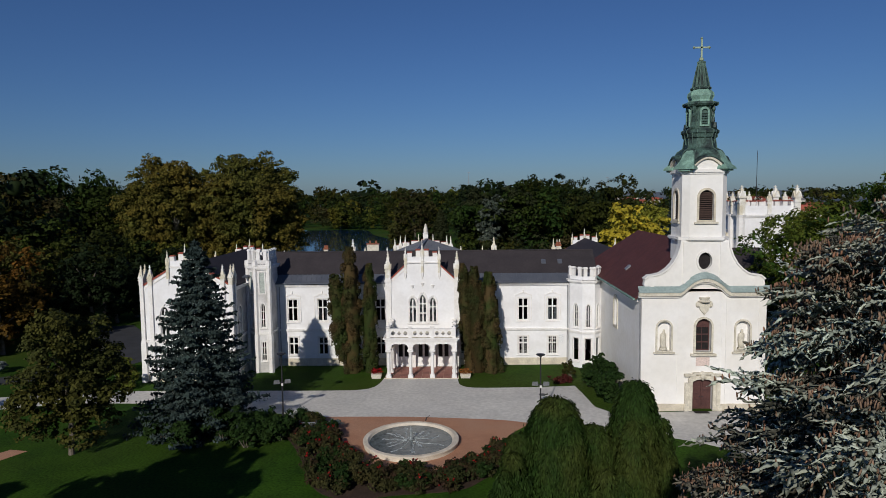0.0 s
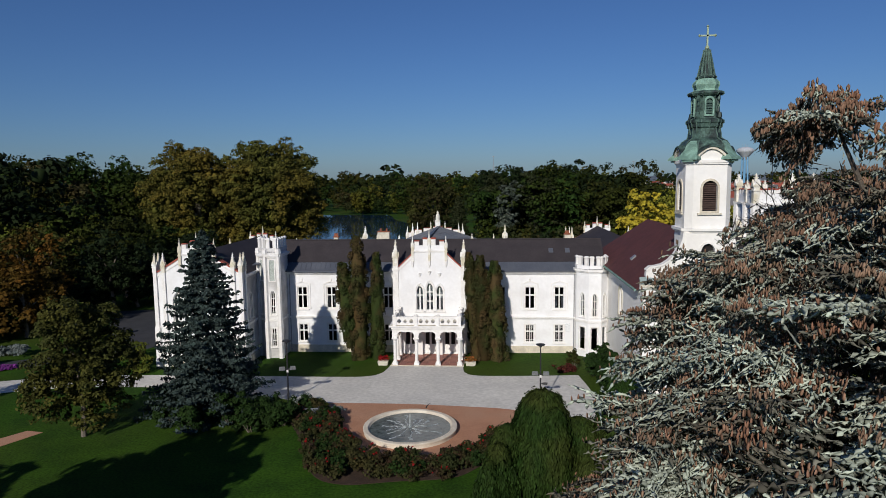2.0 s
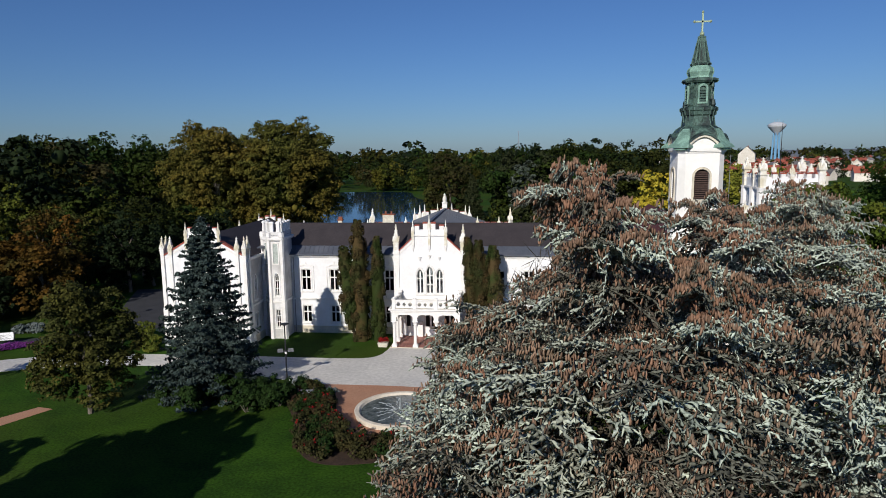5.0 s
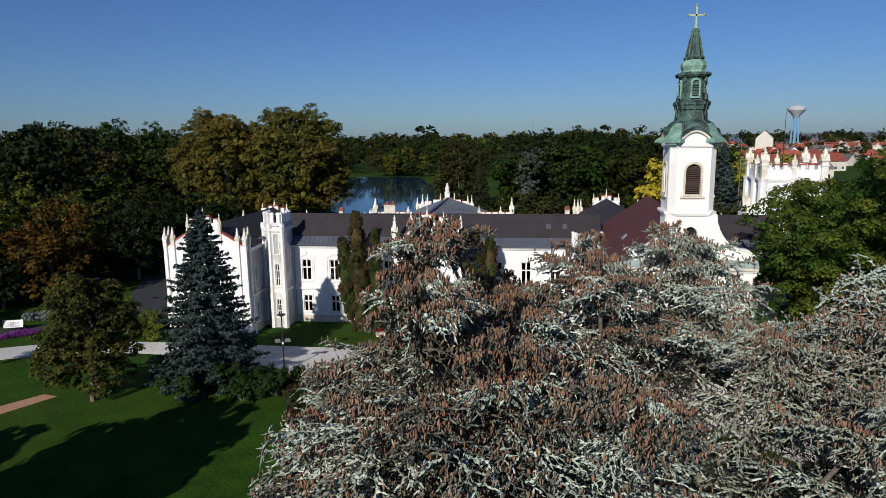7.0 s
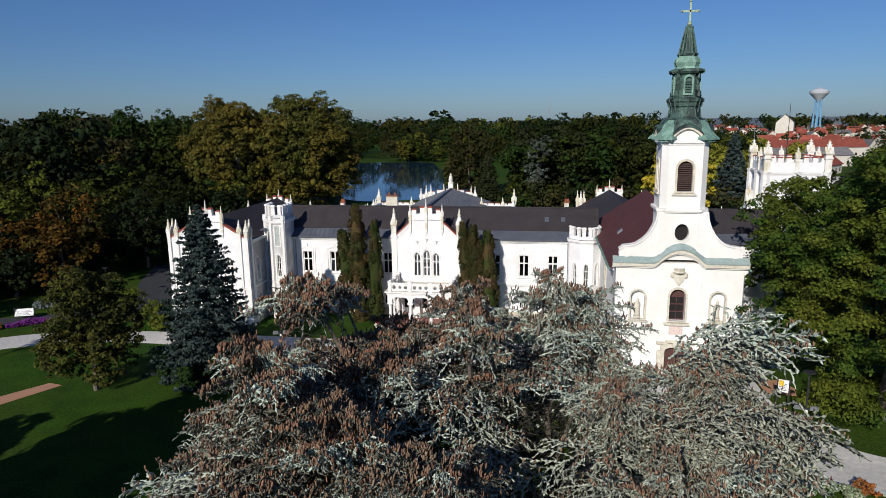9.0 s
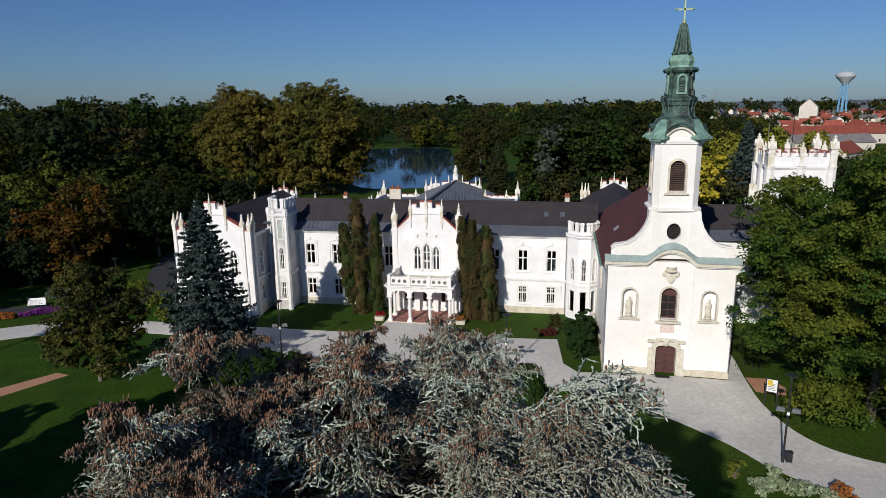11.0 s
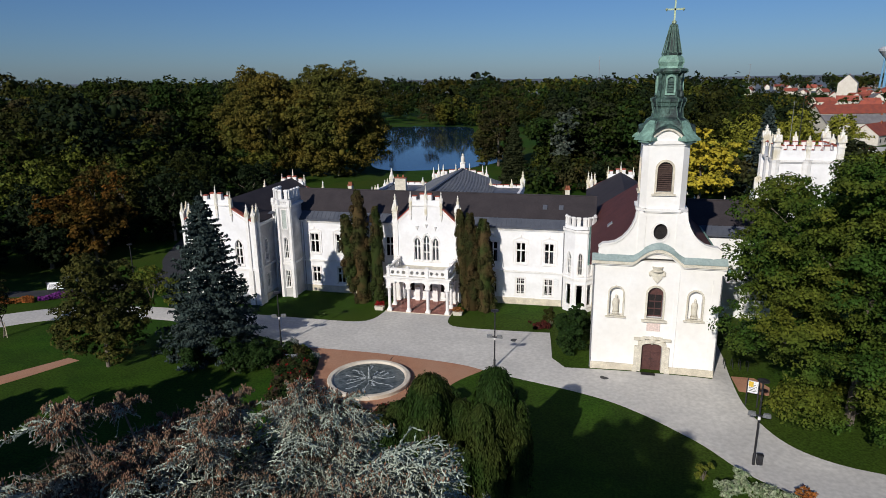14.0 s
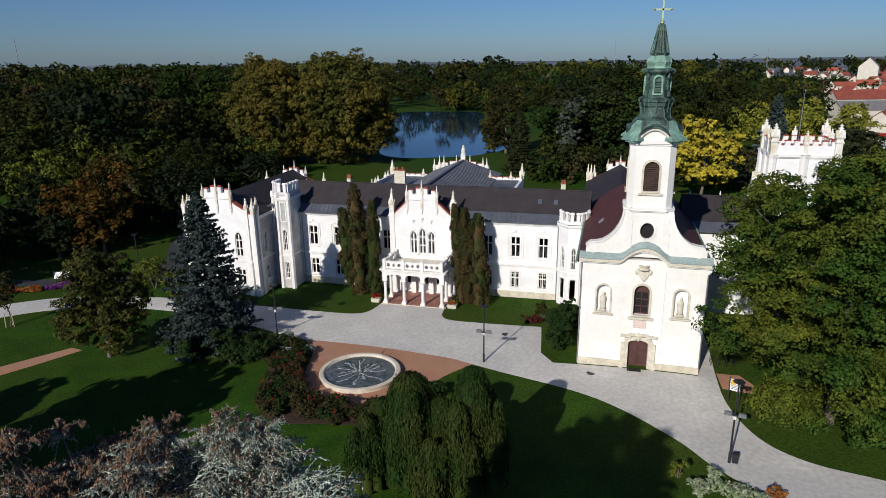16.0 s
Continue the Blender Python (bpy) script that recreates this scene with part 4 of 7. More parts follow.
for x0, x1, y, ztop in ((-13.0, -6.6, 24.0, 11.62), (3.2, 9.4, 22.4, 11.8)):
    wall("parapet", M_PLASTER, castle, (x0, y), (x1, y), 8, ztop - 0.32, 0.5)
    n = int((x1 - x0) / 0.98)
    for k in range(n):
        parapet_block(x0 + (k + 0.5) * (x1 - x0) / n, y + 0.25, 0.84, 0.46, ztop - 0.32, ztop)
    roof_slope("roof", [(x0, 8.3, ztop - 0.8), (x1, 8.3, ztop - 0.8), (x1, y, ztop - 0.5), (x0, y, ztop - 0.5)], M_SHEET, castle)
wall("parapet", M_PLASTER, castle, (-6.6, 28.2), (3.0, 28.2), 8, 12.3, 0.5)
for x, w, z in ((-5.9, 0.9, 12.5), (-4.7, 1.1, 12.95), (-3.2, 1.2, 13.2), (-1.45, 1.5, 13.4), (0.2, 1.2, 13.2), (1.6, 1.1, 12.95), (2.6, 0.8, 12.5)):
    parapet_block(x, 28.45, w, 0.46, 12.3, z)
for x0, y0, y1 in ((-12.8, 9, 24.0), (9.2, 9, 22.4)):
    wall("parapet", M_PLASTER, castle, (x0, y1), (x0, y0), 8, 11.5, 0.4)
for x, y, z, w in ((-12.7, 24, 13.85, 0.6), (-10.8, 24, 12.55, 0.36), (-7.3, 24, 12.5, 0.36), (-6.5, 28.2, 13.5, 0.4), (-5.6, 28.2, 14.05, 0.4), (-4.8, 28.2, 14.1, 0.4), (-2.6, 28.2, 14.27, 0.4), (-0.25, 28.2, 14.3, 0.4), (2.0, 28.2, 14.0, 0.4), (2.65, 28.2, 13.9, 0.4),
                   (4.3, 22.4, 12.76, 0.36), (7.65, 22.4, 12.72, 0.36), (9.4, 22.4, 14.1, 0.6), (9.3, 21.4, 12.6, 0.4), (-12.7, 21.7, 12.47, 0.36), (-12.7, 20.3, 12.45, 0.36), (-12.7, 16.9, 12.35, 0.36), (-12.7, 15.6, 12.34, 0.36), (-12.7, 14.1, 12.31, 0.36)):
    pinnacle(castle, x, y, 10.8, z, w, 0.55)
bm = bmesh.new()
box(bm, -1.85, -1.05, 28.1, 28.8, 12.3, 14.25)
lathe(bm, -1.45, 28.45, [(0.48, 14.25), (0.5, 14.4), (0.32, 14.5), (0.36, 14.95), (0.28, 15.35), (0.17, 15.5), (0.19, 15.72), (0.05, 15.92)], 10)
tagged(part("roof_statue", bm, M_PINN), "weathered pale stone figure on a pedestal on the roof parapet", "statue")

# right rear wing with its own gable
G0, G1 = (29.4, 28.4), (19.4, 28.4)
gable(castle, G0, G1, 5.0, 1.95, 10.6, 12.0, 13.0, zbase=0)
wall("wing_wall", M_PLASTER, castle, (19.4, 28.4), (19.4, 8.0), 0, 10.6)
wall("wing_wall", M_PLASTER, castle, (29.4, 8.0), (29.4, 28.4), 0, 10.6)
for s in (-1, 1):
    roof_slope("roof", [(24.4, 4.0, 13.4), (24.4, 28.0, 13.4), (24.4 + s * 5.2, 28.0, 10.5), (24.4 + s * 5.2, 4.0, 10.5)], M_ROOF, castle)
for x, y, z in ((19.9, 27.8, 13.3), (19.4, 28.4, 13.3), (20.4, 28.4, 13.2), (29.4, 28.4, 13.3), (33.0, 8.4, 13.4), (36.6, 8.4, 13.4), (40.0, 8.4, 13.4)):
    pinnacle(castle, x, y, 10.4, z, 0.45, 0.6)

# tall battlemented rear tower
T0, T1, T2, T3 = (43.3, 13.8), (50.9, 13.8), (50.9, 20.3), (43.3, 20.3)
tower = empty("tower", label="tall white square tower with red-topped battlements and pinnacles", category="tower")
for a, b in ((T0, T1), (T1, T2), (T2, T3), (T3, T0)):
    n = math.dist(a, b)
    wall("tower_wall", M_PLASTER, tower, a, b, 0, 18.6, 0.5)
    band(tower, a, b, 17.0, 17.4, 0.3, "cornice", over=0.1)
    battlement(tower, a, b, 18.6, 0.75, 0.62, 0.42, 0.45)
    for u in (0.0, n * 0.5):
        q = frame_of(a, b) @ Vector((u, 0.1, 0))
        pinnacle(tower, q.x, q.y, 17.4, 21.5 if u == 0 else 20.6, 0.8 if u == 0 else 0.5, 0.35)
        bm = bmesh.new()
        lathe(bm, q.x, q.y, [(0.6, 0), (0.6, 17.0), (0.72, 17.4)], 8)
        part("corner_shaft", bm, M_TRIM, tower)
bm = bmesh.new()
box(bm, 43.8, 50.4, 14.3, 19.8, 18.0, 18.2)
part("tower_roof", bm, M_REDTILE, tower, "red tiled roof within the parapet")
for x, y, z in ((42.0, 16.0, 15.6),):
    pinnacle(tower, x, y, 8.0, z, 0.7, 0.25)
bm = bmesh.new()
box(bm, 41.6, 43.2, 15, 18, 0, 12.6)
part("stair_turret", bm, M_PLASTER, tower)
bm = bmesh.new()
lathe(bm, 46.7, 17.0, [(0.06, 18.2), (0.05, 22), (0.03, 26.4)], 6)
part("flagpole", bm, M_IRON, tower)


# ---- church ----
church = empty("church", label="cream baroque church with a green copper spire and brown-red roof", category="church")
CX0, CX1, CY = 20.85, 32.1, -18.2
CC = (CX0 + CX1) / 2
CB = 0.55          # ground at its foot
CN = CX1 - CX0
CF = frame_of((CX0, CY), (CX1, CY))
cc = CN / 2
NICHES = [cc - 3.55, cc + 3.55]
holes = [o_round(u, 6.2, 1.25, 2.75) for u in NICHES] + [o_round(cc, 6.1, 1.4, 3.05), o_round(cc, CB, 1.85, 3.0, rise=0.35)]
wall("front_wall", M_CHURCH, church, (CX0, CY), (CX1, CY), 0, 11.6, 0.8, holes)
# pilaster strip in the middle and a recessed joint beside it
for u in (0.35, cc - 2.0, cc + 2.0, CN - 0.35):
    bm = bmesh.new()
    box(bm, u - 0.35, u + 0.35, -0.035, 0, 1.2, 11.3)
    part("pilaster", bm, M_CHURCH, church).matrix_local = CF
for u0, u1 in ((-0.05, cc - 1.5), (cc + 1.5, CN + 0.05)):
    bm = bmesh.new()
    box(bm, u0, u1, -0.16, 0, 0.2, 1.2)
    part("plinth", bm, M_PLINTH, church, "weathered stone plinth").matrix_local = CF


def surround(parent, f, args, grow, y0, y1, material, name):
    cx, z0, w, h = args
    bm = bmesh.new()
    prism(bm, f(cx, z0 - grow * 0.6, w + 2 * grow, h + grow * 1.6), [f(cx, z0, w, h)], y0, y1)
    ob = part(name, bm, material, parent)
    ob.matrix_local = CF
    return ob


for u in NICHES:
    surround(church, o_round, (u, 6.2, 1.25, 2.75), 0.15, -0.12, 0.02, M_STONE, "niche_surround")
    bm = bmesh.new()
    prism(bm, o_round(u, 6.1, 1.35, 2.95), [], 0.5, 0.6)
    part("niche_back", bm, M_CHURCH, church).matrix_local = CF
    bm = bmesh.new()
    box(bm, u - 0.95, u + 0.95, -0.24, 0.0, 5.95, 6.08)
    part("niche_sill", bm, M_STONE, church).matrix_local = CF
    # plain stone figure
    bm = bmesh.new()
    q = CF @ Vector((u, 0.2, 0))
    box(bm, q.x - 0.3, q.x + 0.3, q.y - 0.18, q.y + 0.2, 6.21, 6.4)
    rings = []
    for z, a, b, dx in ((6.4, 0.3, 0.18, 0.02), (6.7, 0.26, 0.17, 0.0), (7.1, 0.27, 0.17, -0.04), (7.45, 0.3, 0.18, -0.02), (7.7, 0.26, 0.15, 0.0), (7.82, 0.1, 0.09, 0.02), (7.95, 0.12, 0.12, 0.03), (8.08, 0.1, 0.1, 0.03), (8.15, 0.03, 0.03, 0.03)):
        rings.append(ring(q.x + dx, q.y, z, a, 10, b))
    loft(bm, rings)
    tagged(part("niche_statue", bm, M_STONE, smooth=True), "weathered stone figure standing in an arched wall niche", "statue", group="niche statues")
surround(church, o_round, (cc, 6.1, 1.4, 3.05), 0.18, -0.14, 0.05, M_STONE, "window_surround")
bm = bmesh.new()
box(bm, cc - 1.15, cc + 1.15, -0.3, 0.0, 5.72, 5.92)
part("window_sill", bm, M_STONE, church).matrix_local = CF
win = (lambda b: (prism(b, o_round(cc, 6.1, 1.4, 3.05), [], 0.42, 0.46), b)[1])(bmesh.new())
w_ob = part("window", win, M_WOOD, church, "brown wooden window with small panes")
w_ob.matrix_local = CF
for i in range(2):
    for j in range(3):
        bm = bmesh.new()
        box(bm, cc - 0.6 + i * 0.63, cc - 0.03 + i * 0.63, 0.395, 0.418, 6.25 + j * 0.72, 6.85 + j * 0.72)
        part("pane", bm, M_DARK, w_ob)
surround(church, lambda c, z, w, h: o_round(c, z, w, h, rise=0.35), (cc, CB, 1.85, 3.0), 0.36, -0.2, 0.05, M_STONE, "door_surround")
bm = bmesh.new()
for s in (-1, 1):
    box(bm, cc + s * 1.42 - 0.18, cc + s * 1.42 + 0.18, -0.26, 0.0, CB, 3.2)
    box(bm, cc + s * 1.5 - 0.2, cc + s * 1.5 + 0.2, -0.36, 0.0, CB, 1.15)
    box(bm, cc + s * 1.2 - 0.5, cc + s * 1.2 + 0.5, -0.34, 0.0, 3.85, 4.05)
lathe(bm, cc, -0.12, [(0.1, 3.45), (0.28, 3.7), (0.3, 4.1), (0.12, 4.25)], 8)
box(bm, cc - 0.9, cc + 0.9, -0.3, 0.0, 4.02, 4.18)
part("door_frame", bm, M_STONE, church).matrix_local = CF
for s in (-1, 1):
    bm = bmesh.new()
    box(bm, cc + s * 0.465 - 0.455, cc + s * 0.465 + 0.455, 0.35, 0.43, CB + 0.05, 3.5)
    for k in range(3):
        box(bm, cc + s * 0.465 - 0.3, cc + s * 0.465 + 0.3, 0.31, 0.35, CB + 0.25 + k * 0.95, CB + 0.95 + k * 0.95)
    d = part("door_leaf", bm, M_WOOD, church, "brown panelled wooden door leaf")
    d.matrix_local = CF
    bm = bmesh.new()
    box(bm, cc + s * 0.12 - 0.05, cc + s * 0.12 + 0.05, 0.24, 0.31, 1.75, 1.82)
    part("handle", bm, M_IRON, d)
bm = bmesh.new()
box(bm, cc - 0.62, cc + 0.62, -0.025, 0, 4.75, 5.55)
part("plaque", bm, mat("pink_plaque", (0.68, 0.55, 0.50), (0.62, 0.5, 0.46), rough=0.8), church, "faint pink stone plaque").matrix_local = CF
bm = bmesh.new()
box(bm, CC - 0.9, CC + 0.4, CY - 1.0, CY - 0.45, height(CC, CY) + 0.034, height(CC, CY) + 0.05)
tagged(part("door_mat", bm, M_IRON), "dark door mat on the paving before the church door", "mat")
bm = bmesh.new()
lathe(bm, CC + 2.02, CY - 0.08, [(0.025, 0.6), (0.025, 11.2)], 6)
part("lightning_conductor", bm, M_TRIM, church, "thin white-painted conductor pipe down the front")
# coat of arms
bm = bmesh.new()
shield = [(0, 0), (0.38, 0.45), (0.52, 0.9), (0.45, 1.25), (0, 1.15), (-0.45, 1.25), (-0.52, 0.9), (-0.38, 0.45)]
prism(bm, [(cc + x, 9.55 + z) for x, z in shield], [], -0.2, 0)
lathe(bm, cc, -0.1, [(0.5, 10.72), (0.56, 10.8), (0.4, 10.9), (0.5, 11.15), (0.1, 11.12)], 8)
for s in (-1, 1):
    lathe(bm, cc + s * 0.6, -0.08, [(0.05, 10.2), (0.17, 10.35), (0.17, 10.6), (0.04, 10.75)], 6)
part("coat_of_arms", bm, M_STONE, church, "carved stone shield with a crown").matrix_local = CF


def arch_line(w, rise, n=14):
    """An arched line: flat ends, a swelling middle."""
    return [(-w / 2 + w * i / n, rise * max(0.0, math.sin(math.pi * i / n)) ** 0.9) for i in range(n + 1)]


def cornice_line(z):
    """The cornice's course across the front: straight, up over the middle in an arc, straight."""
    pts = [(-0.35, z), (cc - 2.25, z)]
    pts += [(cc + x, z + 0.18 + dz) for x, dz in arch_line(3.9, 1.1)]
    return pts + [(cc + 2.25, z), (CN + 0.35, z)]


for name, z0, z1, pr, ma in (("cornice", 11.3, 11.62, 0.42, M_STONE), ("cornice_moulding", 11.15, 11.3, 0.24, M_CHURCH)):
    bm = bmesh.new()
    prism(bm, cornice_line(z0) + cornice_line(z1)[::-1], [], -pr, 0.02)
    part(name, bm, ma, church).matrix_local = CF
# copper cover sloping back over the cornice
bm = bmesh.new()
loft(bm, [[(x, -0.5, z) for x, z in cornice_line(11.62)] + [(x, -0.5, z) for x, z in cornice_line(11.70)[::-1]],
          [(x, 0.05, z) for x, z in cornice_line(11.95)] + [(x, 0.05, z) for x, z in cornice_line(12.2)[::-1]]])
part("cornice_cover", bm, M_PALECOP, church, "pale green copper covering").matrix_local = CF


# scrolled gable with the round window
def volute(s):
    """One flank of the gable from its foot to the tower."""
    pts = [(0.35, 11.9), (0.2, 12.3), (0.25, 12.75), (0.6, 13.05), (1.1, 13.1), (1.7, 13.25), (2.3, 13.65), (2.8, 14.2), (3.2, 14.9), (3.45, 15.6), (3.55, 16.35)]
    return [(u if s < 0 else CN - u, z) for u, z in pts]


outline = volute(-1) + volute(1)[::-1]
bm = bmesh.new()
prism(bm, outline[::-1], [o_circle(cc, 14.45, 0.62, 0.78)], 0.0, 0.6)
part("gable_wall", bm, M_CHURCH, church).matrix_local = CF
for s in (-1, 1):
    v = volute(s)
    bm = bmesh.new()
    mid = [Vector((x, 0, z)) for x, z in v[2:]]
    rings = []
    for i, p in enumerate(mid):
        t = (mid[min(i + 1, len(mid) - 1)] - mid[max(i - 1, 0)]).normalized()
        nrm = Vector((-t.z, 0, t.x)) * (1 if s < 0 else -1)
        rings.append([p + Vector((0, -0.14, 0)), p + nrm * 0.14 + Vector((0, -0.14, 0)), p + nrm * 0.14 + Vector((0, 0.7, 0)), p + Vector((0, 0.7, 0))])
    loft(bm, rings)
    part("gable_coping", bm, M_CHURCH, church).matrix_local = CF
    bm = bmesh.new()
    lathe(bm, 0, 0, [(0.1, -0.12), (0.45, -0.1), (0.5, 0.02)], 12)
    bmesh.ops.rotate(bm, verts=bm.verts, cent=(0, 0, 0), matrix=Matrix.Rotation(radians(90), 3, "X"))
    bmesh.ops.translate(bm, verts=bm.verts, vec=(v[3][0] + (0.3 if s < 0 else -0.3), -0.05, 12.6))
    part("scroll", bm, M_CHURCH, church).matrix_local = CF
bm = bmesh.new()
prism(bm, o_circle(cc, 14.45, 0.8, 0.96), [o_circle(cc, 14.45, 0.62, 0.78)], -0.1, 0.03)
part("window_surround", bm, M_CHURCH, church).matrix_local = CF
bm = bmesh.new()
prism(bm, o_circle(cc, 14.45, 0.64, 0.8), [], 0.35, 0.4)
part("round_window", bm, M_DARK, church, "dark round window").matrix_local = CF
for s in (-1, 1):
    bm = bmesh.new()
    box(bm, cc + s * 1.65 - 0.32, cc + s * 1.65 + 0.32, -0.08, 0, 12.4, 16.2)
    part("pilaster", bm, M_CHURCH, church).matrix_local = CF

# side walls, nave and roof
NB = 7.0
SW = ((CX0, NB), (CX0, CY + 0.81))
wall("side_wall", M_CHURCH, church, *SW, 0, 11.1, 0.8, [o_round(NB + 8.4, 6.55, 1.5, 3.1)])
m = frame_of(*SW)
bm = bmesh.new()
prism(bm, o_round(NB + 8.4, 6.3, 2.0, 3.6), [o_round(NB + 8.4, 6.55, 1.5, 3.1)], -0.1, 0.03)
part("window_surround", bm, M_STONE, church).matrix_local = m
bm = bmesh.new()
prism(bm, o_round(NB + 8.4, 6.5, 1.6, 3.2), [], 0.35, 0.4)
part("window", bm, M_DARK, church, "tall dark arched window").matrix_local = m
bm = bmesh.new()
box(bm, NB + 0.2, NB + 17.9, -0.15, 0, 0, 1.3)
part("plinth", bm, M_PLINTH, church).matrix_local = m
band(church, *SW, 10.6, 11.1, 0.35, "cornice", M_CHURCH)
wall("side_wall", M_CHURCH, church, (CX1, CY + 0.81), (CX1, NB), 0, 11.1, 0.8)
band(church, (CX1, CY), (CX1, NB), 10.6, 11.1, 0.35, "cornice", M_CHURCH)
RZ = 16.0
e = 0.55
ZE = 11.0
roof_slope("roof", [(CX0 - e, CY + 0.4, ZE), (CX0 - e, NB + 1.5, ZE), (CC, 4.0, RZ), (CC, CY + 0.4, RZ)], M_CHROOF, church, 0.16)
roof_slope("roof", [(CX1 + e, CY + 0.4, ZE), (CX1 + e, NB + 1.5, ZE), (CC, 4.0, RZ), (CC, CY + 0.4, RZ)], M_CHROOF, church, 0.16)
roof_slope("roof", [(CX0 - e, NB + 1.5, ZE), (CX1 + e, NB + 1.5, ZE), (CC, 4.0, RZ)], M_CHROOF, church, 0.16)
for x in (CX0 - e - 0.1, CX1 + e + 0.1):
    bm = bmesh.new()
    box(bm, x - 0.09, x + 0.09, CY + 0.3, NB + 1.5, ZE - 0.14, ZE + 0.02)
    part("gutter", bm, M_VERD, church)
for x, y in ((CX0 - 0.1, CY + 0.25), (CX1 + 0.1, CY + 0.35)):
    bm = bmesh.new()
    lathe(bm, x, y - 0.12, [(0.06, 0.5), (0.06, 11.3), (0.16, 11.35), (0.16, 11.6)], 8)
    part("downpipe", bm, M_GREYMETAL, church)
bm = bmesh.new()
loft(bm, [[(22.0, -8.0, 12.05 + 0.35), (22.0, -7.3, 12.4), (22.5, -7.3, 12.83), (22.5, -8.0, 12.83)], [(21.95, -8.0, 12.55), (21.95, -7.3, 12.55), (22.45, -7.3, 12.98), (22.45, -8.0, 12.98)]])
part("roof_light", bm, M_GREYMETAL, church)

# bell tower with cut corners
TH, TCY = 2.0, CY + 2.0
cut = 0.55


def oct_ring(h, z, c=None, cx=CC, cy=TCY):
    c = h * cut / TH if c is None else c
    return [(cx - h + c, cy - h, z), (cx + h - c, cy - h, z), (cx + h, cy - h + c, z), (cx + h, cy + h - c, z), (cx + h - c, cy + h, z), (cx - h + c, cy + h, z), (cx - h, cy + h - c, z), (cx - h, cy - h + c, z)]


plan = [p[:2] for p in oct_ring(TH, 0)]
for i in range(8):
    a, b = plan[i], plan[(i + 1) % 8]
    n = math.dist(a, b)
    hs = [o_round(n / 2, 18.15, 1.3, 2.7)] if i % 2 == 0 else []
    wall("tower_wall", M_CHURCH, church, a, b, 16.3 if i == 0 else 11.8, 22.75, 0.4, hs)
    band(church, a, b, 16.25, 16.6, 0.28, "cornice", M_CHURCH, over=0.1)
    band(church, a, b, 22.3, 22.7, 0.2, "cornice", M_CHURCH, over=0.06)
    m = frame_of(a, b)
    if i % 2 == 0:
        bm = bmesh.new()
        prism(bm, o_round(n / 2, 18.0, 1.66, 3.05), [o_round(n / 2, 18.15, 1.3, 2.7)], -0.09, 0.03)
        part("window_surround", bm, M_PLINTH, church).matrix_local = m
        bm = bmesh.new()
        box(bm, n / 2 - 1.05, n / 2 + 1.05, -0.2, 0, 17.82, 17.98)
        part("window_sill", bm, M_STONE, church).matrix_local = m
        lv = part("louvre", (lambda q: (prism(q, o_round(n / 2, 18.15, 1.3, 2.7), [], 0.3, 0.34), q)[1])(bmesh.new()), M_DARK, church, "brown slatted louvre")
        lv.matrix_local = m
        for k in range(13):
            z = 18.25 + k * 0.19
            half = 0.62 if z < 20.1 else 0.62 * math.sqrt(max(0.05, 1 - ((z - 20.1) / 0.72) ** 2))
            bm = bmesh.new()
            loft(bm, [[(n / 2 - half, 0.1, z), (n / 2 - half, 0.12, z + 0.02), (n / 2 - half, 0.28, z + 0.14), (n / 2 - half, 0.26, z + 0.12)], [(n / 2 + half, 0.1, z), (n / 2 + half, 0.12, z + 0.02), (n / 2 + half, 0.28, z + 0.14), (n / 2 + half, 0.26, z + 0.12)]])
            part("slat", bm, M_LOUVRE, lv)
        # arched head that lifts the eave
        bm = bmesh.new()
        arc = [(n / 2 + x, 22.6 + dz) for x, dz in arch_line(n * 0.98, 1.05)]
        prism(bm, [(n / 2 + n * 0.49, 22.3), (n / 2 - n * 0.49, 22.3)] + arc, [], -0.05, 0.5)
        part("arched_head", bm, M_CHURCH, church).matrix_local = m
        bm = bmesh.new()
        up = [(n / 2 + x * 1.12, 22.72 + dz * 1.08) for x, dz in arch_line(n * 1.0, 1.05)]
        prism(bm, arc + up[::-1], [], -0.3, 0.5)
        part("arched_cornice", bm, M_STONE, church).matrix_local = m
        bm = bmesh.new()
        up2 = [(x, z + 0.14) for x, z in up]
        loft(bm, [[(x, -0.42, z) for x, z in up] + [(x, -0.42, z) for x, z in up2[::-1]], [(x, 1.2, z + 0.3) for x, z in up] + [(x, 1.2, z + 0.45) for x, z in up2[::-1]]])
        part("eave_hood", bm, M_COPPER, church).matrix_local = m
    else:
        bm = bmesh.new()
        box(bm, -0.15, n + 0.15, -0.5, 0.5, 22.55, 22.7)
        part("eave_corner", bm, M_VERD, church).matrix_local = m
